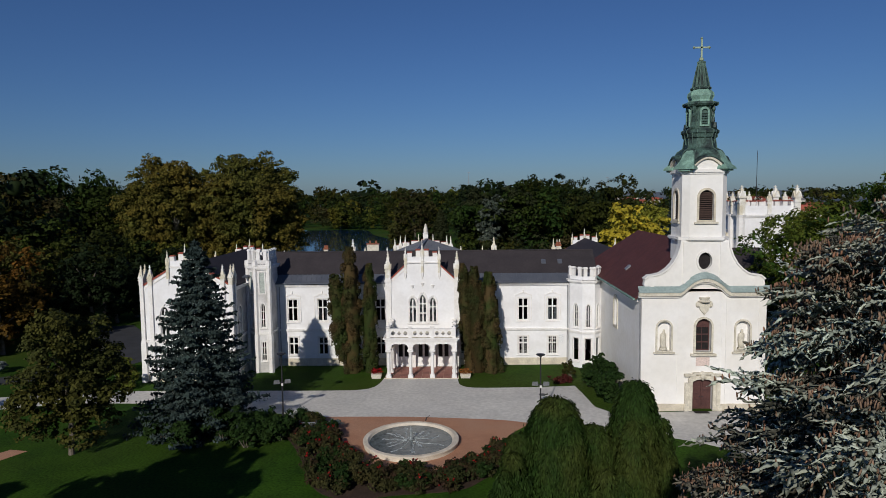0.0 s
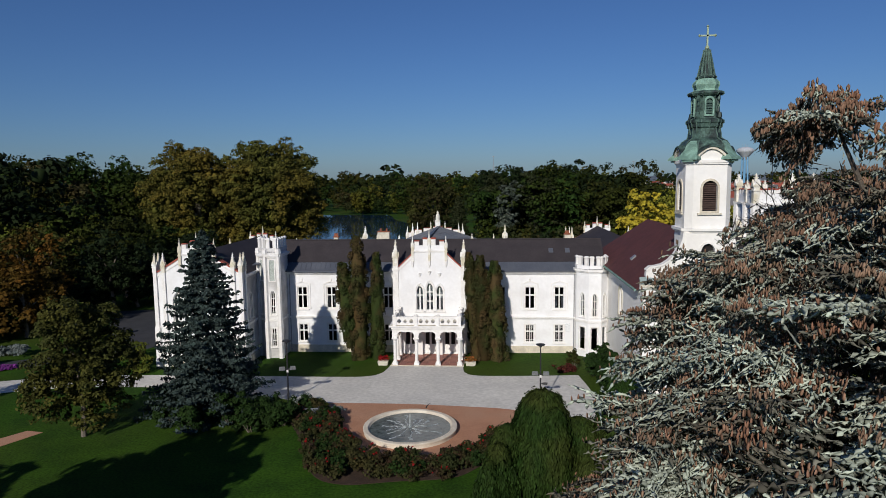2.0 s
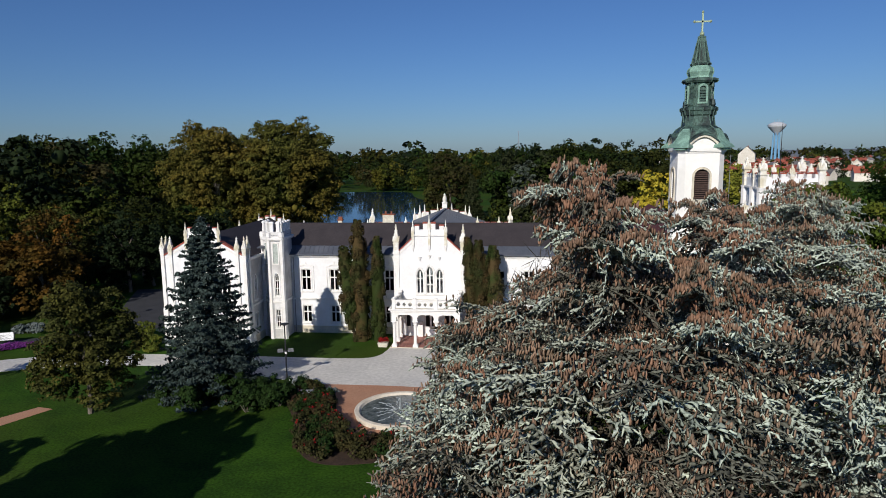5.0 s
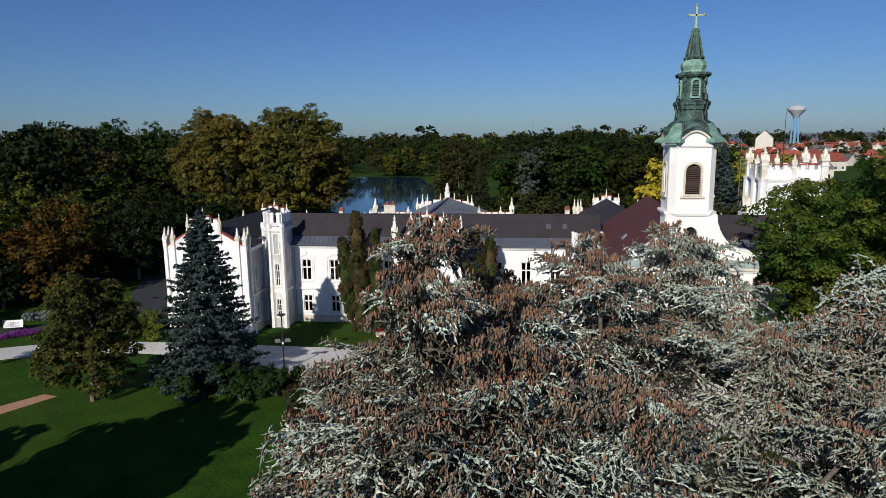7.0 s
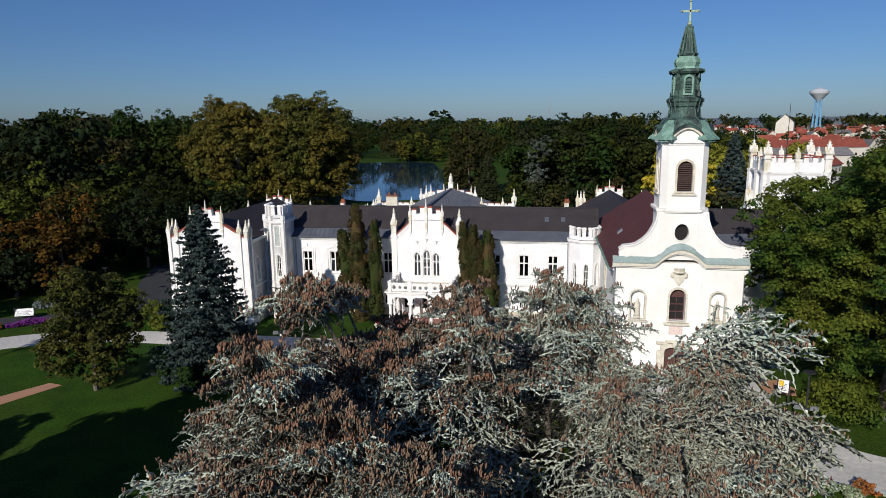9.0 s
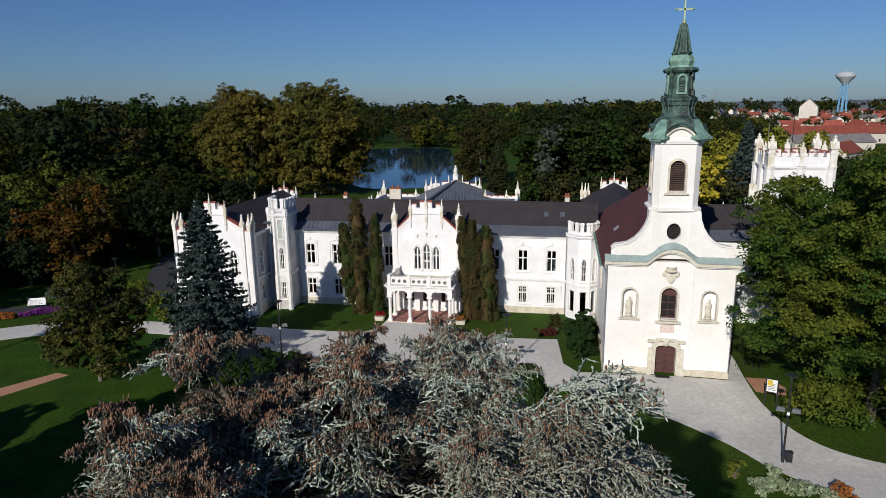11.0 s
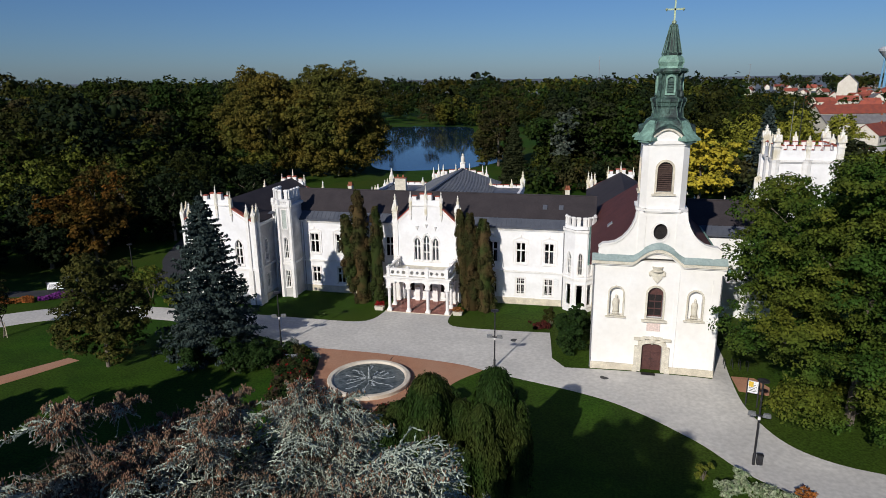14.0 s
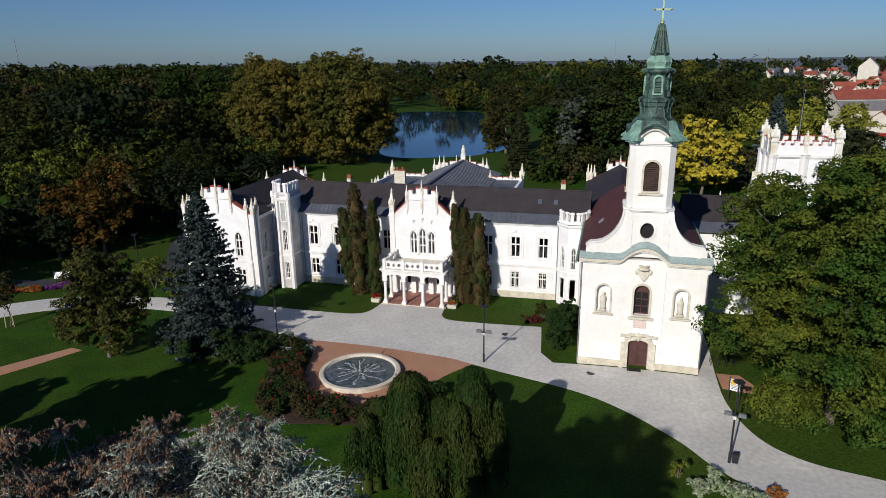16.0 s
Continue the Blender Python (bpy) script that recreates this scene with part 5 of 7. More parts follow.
# copper spire in its stages
STAGES = [
    ("lower_roof", [(2.03, 22.7), (2.03, 23.2), (2.0, 23.6), (1.86, 24.1), (1.68, 24.4), (1.36, 24.62), (1.26, 24.7)], M_COPPER),
    ("lantern_base", [(1.28, 24.7), (1.24, 25.0), (1.2, 25.55), (1.32, 25.65), (1.36, 25.95), (1.46, 26.05), (1.46, 26.25), (1.25, 26.4)], M_COPPER),
    ("lantern", [(1.08, 26.4), (1.0, 27.0), (0.98, 28.2), (1.1, 28.45)], M_COPPER),
    ("lantern_cornice", [(1.25, 28.45), (1.4, 28.62), (1.38, 28.76), (1.02, 28.88)], M_COPPER),
    ("upper_bulb", [(0.95, 28.88), (0.9, 29.05), (1.02, 29.4), (0.98, 29.65), (0.74, 29.92), (0.66, 30.0)], M_VERD),
    ("spire", [(0.78, 30.0), (0.8, 30.14), (0.58, 30.22), (0.25, 32.35), (0.29, 32.4), (0.29, 32.5), (0.16, 32.55)], M_COPPER),
]
for name, prof, ma in STAGES:
    bm = bmesh.new()
    loft(bm, [oct_ring(h, z, h * 0.5 if z > 25 else h * 0.42) for h, z in prof])
    stage = part(name, bm, ma, church)
    for i in range(8):
        line = [oct_ring(h, z, h * 0.5 if z > 25 else h * 0.42)[i] for h, z in prof]
        bm = bmesh.new()
        limb(bm, line, 0.055, 0.05, 5)
        part("rib", bm, M_RIB if ma is M_COPPER else M_VERD, stage)
    if name in ("lantern_base", "lantern", "spire"):
        for i in range(8):
            p, q = (Vector(oct_ring(prof[1][0], prof[1][1], prof[1][0] * 0.5)[j % 8]) for j in (i, i + 1))
            p2, q2 = (Vector(oct_ring(prof[-2][0], prof[-2][1], prof[-2][0] * 0.5)[j % 8]) for j in (i, i + 1))
            if name == "lantern" and i % 2 == 0:
                continue
            bm = bmesh.new()
            mid, mid2 = p.lerp(q, 0.5), p2.lerp(q2, 0.5)
            limb(bm, [mid, mid.lerp(mid2, 0.5), mid2], 0.06, 0.045, 5)
            part("rib", bm, M_RIB, stage)
for a in range(8):
    r = Matrix.Rotation(a * math.pi / 4, 4, "Z")
    base = Matrix.Translation((CC, TCY, 0)) @ r
    if a % 2 == 0:
        bm = bmesh.new()
        prism(bm, o_round(0, 26.6, 0.86, 1.75), [o_round(0, 26.75, 0.56, 1.4)], -1.16, -1.0)
        fr = part("lantern_window", bm, M_VERD, church)
        fr.matrix_local = base
        for k in range(5):
            bm = bmesh.new()
            box(bm, -0.29, 0.29, -1.12, -1.04, 26.85 + k * 0.22, 26.94 + k * 0.22)
            part("slat", bm, M_COPPER, fr)
    else:
        bm = bmesh.new()
        rr = 1.12
        for z, d, s in ((26.5, 0.6, 0.22), (27.0, 0.25, 0.16), (27.6, 0.12, 0.13), (28.1, 0.28, 0.17)):
            lathe(bm, 0, -rr - d * 0.4, [(s * 0.5, z - 0.2), (s, z), (s * 0.7, z + 0.45)], 6)
        part("scroll_buttress", bm, M_COPPER, church).matrix_local = base
    bm = bmesh.new()
    if a % 2:
        loft(bm, [[(-0.98, -3.05, 22.72), (0.98, -3.05, 22.72), (0.784, -1.5, 22.72), (-0.784, -1.5, 22.72)], [(-0.95, -3, 22.9), (0.95, -3, 22.9), (0.76, -1.5, 22.9), (-0.76, -1.5, 22.9)], [(-0.8, -2.72, 23.15), (0.8, -2.72, 23.15), (0.64, -1.5, 23.15), (-0.64, -1.5, 23.15)], [(-0.62, -2.36, 23.6), (0.62, -2.36, 23.6), (0.496, -1.5, 23.6), (-0.496, -1.5, 23.6)], [(-0.48, -2.14, 24.1), (0.48, -2.14, 24.1), (0.384, -1.5, 24.1), (-0.384, -1.5, 24.1)], [(-0.32, -1.86, 24.42), (0.32, -1.86, 24.42), (0.256, -1.5, 24.42), (-0.256, -1.5, 24.42)]])
        part("roof_panel", bm, M_VERD, church, "bright verdigris panel").matrix_local = base
    else:
        bm.free()
bm = bmesh.new()
lathe(bm, CC, TCY, [(0.05, 32.5), (0.2, 32.65), (0.2, 32.8), (0.05, 32.95)], 10)
box(bm, CC - 0.07, CC + 0.07, TCY - 0.05, TCY + 0.05, 32.9, 34.55)
box(bm, CC - 0.66, CC + 0.66, TCY - 0.05, TCY + 0.05, 33.72, 33.86)
for x, z in ((-0.7, 33.79), (0.7, 33.79), (0, 34.6)):
    lathe(bm, CC + x, TCY, [(0.02, z - 0.14), (0.13, z), (0.02, z + 0.14)], 8)
part("cross", bm, mat("pale_gilt_copper", (0.35, 0.45, 0.33), (0.42, 0.48, 0.3), rough=0.45, metal=0.4), church, "pale green metal cross")


# ---- plants ----
rng = np.random.default_rng(7)


def unit(v):
    return v / np.maximum(np.linalg.norm(v, axis=1, keepdims=True), 1e-9)


def leaf_quads(c, nrm, size, long=1.5, spread=0.8, r=None):
    """Small pointed leaves at places c, facing about along nrm: corners and faces."""
    r = r or rng
    n = len(c)
    nn = unit(nrm + r.normal(0, spread, (n, 3)))
    t = unit(np.cross(nn, r.normal(0, 1, (n, 3))))
    b = np.cross(nn, t)
    s = (size * r.uniform(0.6, 1.35, n))[:, None]
    v = np.stack([c - t * s * long * 0.5, c - b * s * 0.5, c + t * s * long * 0.5, c + b * s * 0.5], 1).reshape(-1, 3)
    f = np.arange(4 * n).reshape(-1, 4)
    return v, f


def ball_dirs(n):
    return unit(rng.normal(0, 1, (n, 3)))


def core_balls(lobes, k=0.6):
    """Rough dark hearts of the leaf clumps."""
    vs, fs, off = [], [], 0
    nu, nv = 8, 5
    for c, r in lobes:
        pts = []
        for j in range(nv):
            th = math.pi * (j + 0.5) / nv
            for i in range(nu):
                ph = 2 * math.pi * i / nu
                q = r * k * rng.uniform(0.8, 1.1)
                pts.append((c[0] + q * math.sin(th) * math.cos(ph), c[1] + q * math.sin(th) * math.sin(ph), c[2] + q * math.cos(th)))
        vs += pts
        for j in range(nv - 1):
            for i in range(nu):
                a, b = off + j * nu + i, off + j * nu + (i + 1) % nu
                fs.append((a, b, b + nu, a + nu))
        off += nu * nv
    return np.array(vs), np.array(fs)


def lobes_in(rx, ry, rz, n, r, zc, low=-0.8, inner=0.4, skirt=2.0):
    """Clumps spread through an egg-shaped crown, most near its skin; a higher skirt fills it out below its middle."""
    out = []
    for _ in range(n):
        d = unit(rng.normal(0, 1, (1, 3)))[0]
        d[2] = max(d[2], low)
        if d[2] < 0 and skirt != 2.0:
            d = d / ((1 - d[2] ** 2) ** (skirt / 2) + abs(d[2]) ** skirt) ** (1 / skirt)
        k = rng.uniform(inner, 0.94)
        out.append((np.array((d[0] * rx * k, d[1] * ry * k, zc + d[2] * rz * k)), r * rng.uniform(0.55, 1.4)))
    return out


def crown_mesh(lobes, leaves, size, flat=0.85, core=True, spread=0.55):
    """Leaves on the skins of clumps, each clump made of several smaller tufts; sparse inside, with gaps between the tufts."""
    vol = np.array([r ** 2 for _, r in lobes])
    cnt = np.maximum(6, (leaves * vol / vol.sum()).astype(int))
    cs, ns = [], []
    C = np.array([c for c, _ in lobes])
    R = np.array([r for _, r in lobes])
    for (c, r), k in zip(lobes, cnt):
        n = int(k * 1.5)
        tufts = ball_dirs(11) * rng.uniform(0.5, 0.92, (11, 1))
        d = ball_dirs(n)
        d[:, 2] = np.where(d[:, 2] < -0.3, -d[:, 2], d[:, 2])
        w = tufts[rng.integers(0, 11, n)] + d * 0.38 * rng.uniform(0.55, 1.15, (n, 1))
        p = c + w * r * np.array((1.08, 1.08, flat))
        dist = np.linalg.norm(p[:, None] - C[None], axis=2) / R[None]
        keep = (dist < 0.55).sum(1) == 0
        p, d, w = p[keep][:k], d[keep][:k], w[keep][:k]
        cs.append(p)
        ns.append(d + 0.5 * w + np.array((0, 0, 0.35)))
    c, nrm = np.concatenate(cs), np.concatenate(ns)
    v, f = leaf_quads(c, nrm, size, spread=spread)
    if core:
        cv, cf = core_balls(lobes, 0.28)
        f = np.concatenate([f, cf + len(v)])
        v = np.concatenate([v, cv])
    return v, f


def broadleaf(name, x, y, h, rx, rz, leaves, size, foliage_m, label, lobes=26, lobe_r=None, trunk_r=0.35, ry=None, bark=None, low=-0.8, category="tree", limbs=6, group="", skirt=2.0, inner=0.4, core=False):
    z0 = height(x, y)
    t = empty(name, x, y, z0, label, category, group)
    zc = h - rz
    lr = lobe_r or rx * 0.38
    ls = lobes_in(rx - lr * 0.5, (ry or rx) - lr * 0.5, rz - lr * 0.3, lobes, lr, zc, low=low, skirt=skirt, inner=inner)
    v, f = crown_mesh(ls, leaves, size, core=core)
    if trunk_r:
        bm = bmesh.new()
        top = zc + rz * 0.3
        wob = [(rng.normal(0, 0.12) * k, rng.normal(0, 0.12) * k, top * k / 5) for k in range(6)]
        limb(bm, wob, trunk_r * 1.25, trunk_r * 0.3, 9)
        part("trunk", bm, bark or M_BARK, t)
        order = sorted(ls, key=lambda q: q[0][2])[:: max(1, len(ls) // max(1, limbs))][:limbs]
        for c, r in order:
            bm = bmesh.new()
            s = Vector((0, 0, max(0.8, min(c[2] * 0.6, top * 0.7))))
            e_ = Vector(c)
            mid = s.lerp(e_, 0.5) + Vector((0, 0, 0.3))
            limb(bm, [s, mid, e_], trunk_r * 0.42, trunk_r * 0.1, 6)
            part("limb", bm, bark or M_BARK, t)
    link("crown", mesh_of("crown", v, f, foliage_m), None, t)
    return t


def shrub(name, x, y, h, rx, leaves, size, foliage_m, label, ry=None, lobes=9, turn=0.0, category="shrub", low=-0.9):
    t = empty(name, x, y, height(x, y), label, category)
    t.rotation_euler = (0, 0, turn)
    ls = lobes_in(rx * 0.8, (ry or rx) * 0.8, h * 0.5, lobes, min(rx, h) * 0.42, h * 0.5, low=low)
    v, f = crown_mesh(ls, leaves, size)
    v[:, 2] = np.maximum(v[:, 2], 0.0)
    bm = bmesh.new()
    for k in range(4):
        a = k * 1.6
        limb(bm, [(0.1 * math.cos(a), 0.1 * math.sin(a), -0.05), (rx * 0.35 * math.cos(a), rx * 0.35 * math.sin(a), h * 0.5)], 0.05, 0.02, 5)
    part("stem", bm, M_BARK, t)
    link("foliage", mesh_of("foliage", v, f, foliage_m), None, t)
    return t


def spruce(name, x, y, h, r, foliage_m, label, per=46, size=0.2, step=0.42, droop=0.28, low=0.6):
    t = empty(name, x, y, height(x, y), label, "conifer")
    bm = bmesh.new()
    limb(bm, [(0, 0, -0.1), (0, 0, h * 0.5), (0, 0, h)], h * 0.018, 0.02, 8)
    part("trunk", bm, M_BARK, t)
    cs, ns = [], []
    z = low
    while z < h - 0.15:
        k = z / h
        rad = r * (1 - k) ** 0.76 + 0.12
        nb = int(7 + 9 * (1 - k))
        off = rng.uniform(0, 6.28)
        for i in range(nb):
            a = off + 2 * math.pi * i / nb + rng.normal(0, 0.12)
            L = rad * rng.uniform(0.66, 1.16)
            n = int(per * (0.25 + L / r))
            s = rng.uniform(0.12, 1, n) ** 0.75
            wid = 0.34 * L * (1 - s * 0.8) + 0.1
            side = rng.normal(0, 0.5, n) * wid
            zz = z + rng.normal(0, 0.05) - droop * L * s + 0.22 * L * s ** 3 - np.abs(rng.normal(0, 0.10, n)) - 0.25 * np.abs(side)
            ca, sa = math.cos(a), math.sin(a)
            cs.append(np.stack([ca * L * s - sa * side, sa * L * s + ca * side, zz], 1))
            ns.append(np.tile((ca * 0.5, sa * 0.5, 0.7), (n, 1)))
        z += step * (0.55 + 0.6 * (1 - k)) * rng.uniform(0.85, 1.15)
    c, nrm = np.concatenate(cs), np.concatenate(ns)
    v, f = leaf_quads(c, nrm, size, long=1.9, spread=0.7)
    link("needles", mesh_of("needles", v, f, foliage_m), None, t)
    return t


def column_tree(x, y, h, r, n, foliage_m, label, foot=(0.0, 0.7), low=0.0):
    """An upright evergreen: a tall rounded column of many upright tufts, leaning from its foot (shift, width) to its tip."""
    t = empty("thuja", x, y, height(x, y), label, "conifer")

    def axis(z):
        return foot[0] * (1 - z / h)

    def width(z):
        s = np.clip(z / h, 0, 1)
        return r * (foot[1] + (1 - foot[1]) * np.minimum(1, s / 0.45)) * (1 - s ** 3.2) ** 0.6
    cs, ns = [], []
    tufts = 90
    k = n // tufts
    for i in range(tufts):
        zc = h * (low + (0.97 - low) * (i + rng.uniform(0, 1)) / tufts)
        a = rng.uniform(0, 6.28)
        w = float(width(zc))
        q = w * rng.uniform(0.5, 0.98)
        tr, th = r * rng.uniform(0.2, 0.36) * (0.5 + 0.5 * w / r), rng.uniform(0.5, 1.1)
        d = ball_dirs(k)
        d[:, 2] = np.where(d[:, 2] < -0.5, -d[:, 2], d[:, 2])
        p = d * rng.uniform(0.75, 1.08, (k, 1)) * np.array((tr, tr, th))
        cs.append(p + np.array((axis(zc) + q * math.cos(a), q * math.sin(a), zc)))
        ns.append(d + np.array((0.8 * math.cos(a), 0.8 * math.sin(a), 0.35)))
    c, nrm = np.concatenate(cs), np.concatenate(ns)
    c[:, 2] = np.clip(c[:, 2], h * low * rng.uniform(0.7, 1.0, len(c)) + 0.05, h)
    v, f = leaf_quads(c, nrm, 0.13, long=1.9, spread=0.55)
    m, rows = 12, 16
    cv, cf = [], []
    for j in range(rows):
        z = h * (low + (0.96 - low) * j / (rows - 1))
        for i in range(m):
            w = float(width(z)) * 0.72 * rng.uniform(0.8, 1.1)
            cv.append((axis(z) + w * math.cos(6.283 * i / m), w * math.sin(6.283 * i / m), z))
    for j in range(rows - 1):
        for i in range(m):
            a, b = len(v) + j * m + i, len(v) + j * m + (i + 1) % m
            cf.append((a, b, b + m, a + m))
    v, f = np.concatenate([v, np.array(cv)]), np.concatenate([f, np.array(cf)])
    bm = bmesh.new()
    limb(bm, [(axis(0), 0, -0.1), (axis(h * 0.7), 0, h * 0.7)], 0.16, 0.05, 6)
    part("trunk", bm, M_BARK, t)
    link("foliage", mesh_of("foliage", v, f, foliage_m), None, t)
    return t


# big blue cedar close to the camera: leaders that carry flat boughs of needle-clad strands
BROWN = (0.03, 0.10, 0.13, 0.18)


def strand(r, p, d, ln, sag, w, V, F, step=0.046):
    """One needle-clad twig: a three-sided tube of tufts from p along d that sags; returns places along it."""
    n = max(2, int(ln / step))
    q = (np.arange(n + 1) / n * ln)[:, None]
    c = p + d * q + np.array((0, 0, -sag)) * q * q + r.normal(0, 0.008, (n + 1, 3))
    t = d + np.array((0, 0, -2 * sag)) * q
    t /= np.linalg.norm(t, axis=1, keepdims=True)
    u = np.cross(t, (0.0, 0.0, 1.0))
    u /= np.maximum(np.linalg.norm(u, axis=1, keepdims=True), 1e-6)
    k = np.cross(u, t)
    size = w * r.uniform(0.5, 1.5, (n + 1, 3)) * np.where(np.arange(n + 1) % 2, 1.35, 0.5)[:, None]
    size[-1] *= 0.25
    turn = r.uniform(0, 2.09) + np.arange(3)[None] * 2.094 + np.arange(n + 1)[:, None] * 0.7
    P = c[:, None] + (u[:, None] * np.cos(turn)[..., None] + k[:, None] * np.sin(turn)[..., None]) * size[..., None] + t[:, None] * r.normal(0.012, 0.016, (n + 1, 3, 1))
    off = sum(len(x) for x in V)
    V.append(P.reshape(-1, 3))
    i = off + np.arange(n)[:, None] * 3 + np.arange(3)[None]
    j = off + np.arange(n)[:, None] * 3 + (np.arange(3)[None] + 1) % 3
    F.append(np.stack([i, j, j + 3, i + 3], 2).reshape(-1, 4))
    return c


def bough_meshes(seed, L=2.6):
    """A flat fan of strands along a rising and then sagging axis, and the cones that stand on it."""
    r = np.random.default_rng(seed)
    V, F, spots = [], [], []
    axis = lambda s: np.array((s, 0.10 * math.sin(s * 1.7 + seed), 0.16 * s - 0.085 * s * s))
    for i in range(7):
        a, b = axis(L * i / 7), axis(L * (i + 1) / 7)
        spots.append(strand(r, a, (b - a) / np.linalg.norm(b - a), np.linalg.norm(b - a), 0.0, 0.034, V, F))
    s, side = 0.2, 1
    while s < L:
        k = s / L
        ln = (0.95 * (1 - k) ** 0.7 + 0.2) * r.uniform(0.65, 1.2)
        ang = radians(r.uniform(34, 62)) * side
        d = np.array((math.cos(ang), math.sin(ang), r.normal(0.06, 0.16)))
        c = strand(r, axis(s), d, ln, r.uniform(0.18, 0.5), 0.025, V, F)
        spots.append(c)
        for m in range(2, len(c), 3):
            a2 = ang + radians(r.uniform(28, 58)) * (1 if r.random() < 0.5 else -1)
            d2 = np.array((math.cos(a2), math.sin(a2), r.normal(-0.15, 0.3)))
            spots.append(strand(r, c[m], d2, r.uniform(0.1, 0.28), r.uniform(0.2, 1.0), 0.025, V, F))
        side = -side
        s += 0.135
    c = np.concatenate(spots)
    clump = np.sin(c[:, 0] * 4.1 + seed) + np.sin(c[:, 1] * 5.3 + 2 * seed)
    c = c[r.random(len(c)) < BROWN[seed % 4] * np.clip(1 + 1.5 * clump, 0.01, 3.0)]
    V = np.concatenate(V)
    return mesh_of("bough", V, np.concatenate(F), (F_CEDAR, F_CEDAR, F_CEDARDULLSHADE, F_CEDARDULLSHADE)[seed % 4]), c, V[::60]


def cone_mesh(c):
    """Upright spindle-shaped cones at the places c."""
    r = np.random.default_rng(8)
    n = len(c)
    d = unit(r.normal(0, 0.2, (n, 3)) + np.array((0.05, 0, 1.0)))
    u = unit(np.cross(d, r.normal(0, 1, (n, 3))))
    q = np.cross(d, u)
    ln, w = r.uniform(0.06, 0.10, (n, 1)), r.uniform(0.012, 0.017, (n, 1))
    c = c + d * 0.012
    rows = [c] + [c + d * ln * h + (u * math.cos(x) + q * math.sin(x)) * w * g for h, g in ((0.3, 1.0), (0.75, 0.85)) for x in (0.0, 2.09, 4.19)] + [c + d * ln]
    CV = np.stack(rows, 1).reshape(-1, 3)
    k8 = np.arange(n)[:, None] * 8
    tri = ((0, 2, 1), (0, 3, 2), (0, 1, 3), (1, 2, 5), (1, 5, 4), (2, 3, 6), (2, 6, 5), (3, 1, 4), (3, 4, 6), (7, 4, 5), (7, 5, 6), (7, 6, 4))
    return mesh_of("cone", CV, np.concatenate([k8 + np.array(t_) for t_ in tri]), F_CONE)


# leaders: tip, steepness of their skirts, length of the flat boughs under the tip
CEDAR_TOPS = ((10.65, -69.3, 22.45, 0.7, 0.8), (10.8, -71.3, 22.1, 0.6, 0.8), (10.8, -68.0, 21.9, 0.7, 0.8), (12.9, -67.3, 21.8, 0.55, 0.9), (14.4, -67.0, 21.95, 0.5, 0.9), (15.1, -66.5, 21.6, 0.5, 0.9), (13.1, -68.5, 21.7, 0.5, 1.0), (11.8, -71.4, 21.4, 0.6, 0.9), (11.75, -69.3, 21.35, 0.6, 0.9),
              (13.1, -71.8, 21.05, 0.46, 1.0), (16.6, -68.9, 21.05, 0.42, 1.1), (17.1, -67.6, 20.7, 0.45, 1.0), (15.3, -69.2, 20.95, 0.45, 1.1), (15.9, -71.2, 20.7, 0.36, 1.2), (15.2, -67.2, 20.6, 0.5, 1.0), (9.7, -70.6, 20.2, 0.5, 1.0), (10.0, -68.8, 19.9, 0.5, 1.0),
              (11.5, -67.4, 21.2, 0.5, 0.9), (11.2, -70.4, 21.0, 0.5, 0.9), (11.9, -68.3, 21.25, 0.5, 0.9), (10.6, -69.0, 20.3, 0.5, 1.0))
# boughs that reach out of the crown: foot, tip
CEDAR_REACH = (((10.6, -69.3, 21.8), (9.35, -69.2, 22.2)), ((10.6, -68.8, 21.9), (9.4, -68.6, 22.4)), ((10.4, -69.2, 20.2), (8.5, -69.0, 20.45)), ((10.3, -68.2, 20.1), (8.7, -67.8, 20.3)), ((10.2, -70.6, 19.7), (8.1, -70.6, 19.6)), ((16.2, -68.3, 21.0), (18.0, -67.8, 21.75)), ((16.4, -68.6, 20.6), (18.5, -69.0, 20.45)), ((9.9, -70.4, 18.9), (7.6, -70.6, 18.9)),
               ((10.3, -69.0, 19.5), (8.4, -68.5, 19.5)), ((10.3, -70.0, 20.5), (8.9, -69.8, 20.4)), ((15.6, -69.6, 20.4), (17.4, -70.4, 20.9)), ((9.6, -67.4, 16.4), (7.6, -66.2, 16.3)))
CEDAR_MID = (13.2, -69.0)
CEDAR_FRONT = -72.7


def cedar_west(p):
    """How far east of the crown's western outline the places p lie; the outline is notched below the topmost boughs."""
    w = np.interp(p[:, 2], (15.0, 17.0, 18.4, 19.6, 20.4, 20.65, 20.8, 21.2, 21.6, 22.0, 22.4), (6.8, 7.3, 7.8, 8.4, 9.0, 9.5, 10.2, 10.45, 10.3, 9.8, 9.45))
    d = p[:, 1] + 69.0
    return p[:, 0] - w - np.where(d < 0, np.interp(p[:, 2], (19.5, 21.0), (-0.18, 0.05)), 0.42) * d


def cedar_skin(x, y):
    return max(tz - 0.2 * math.hypot(x - tx, y - ty) - k * ((x - tx) ** 2 + (y - ty) ** 2) for tx, ty, tz, k, _ in CEDAR_TOPS)


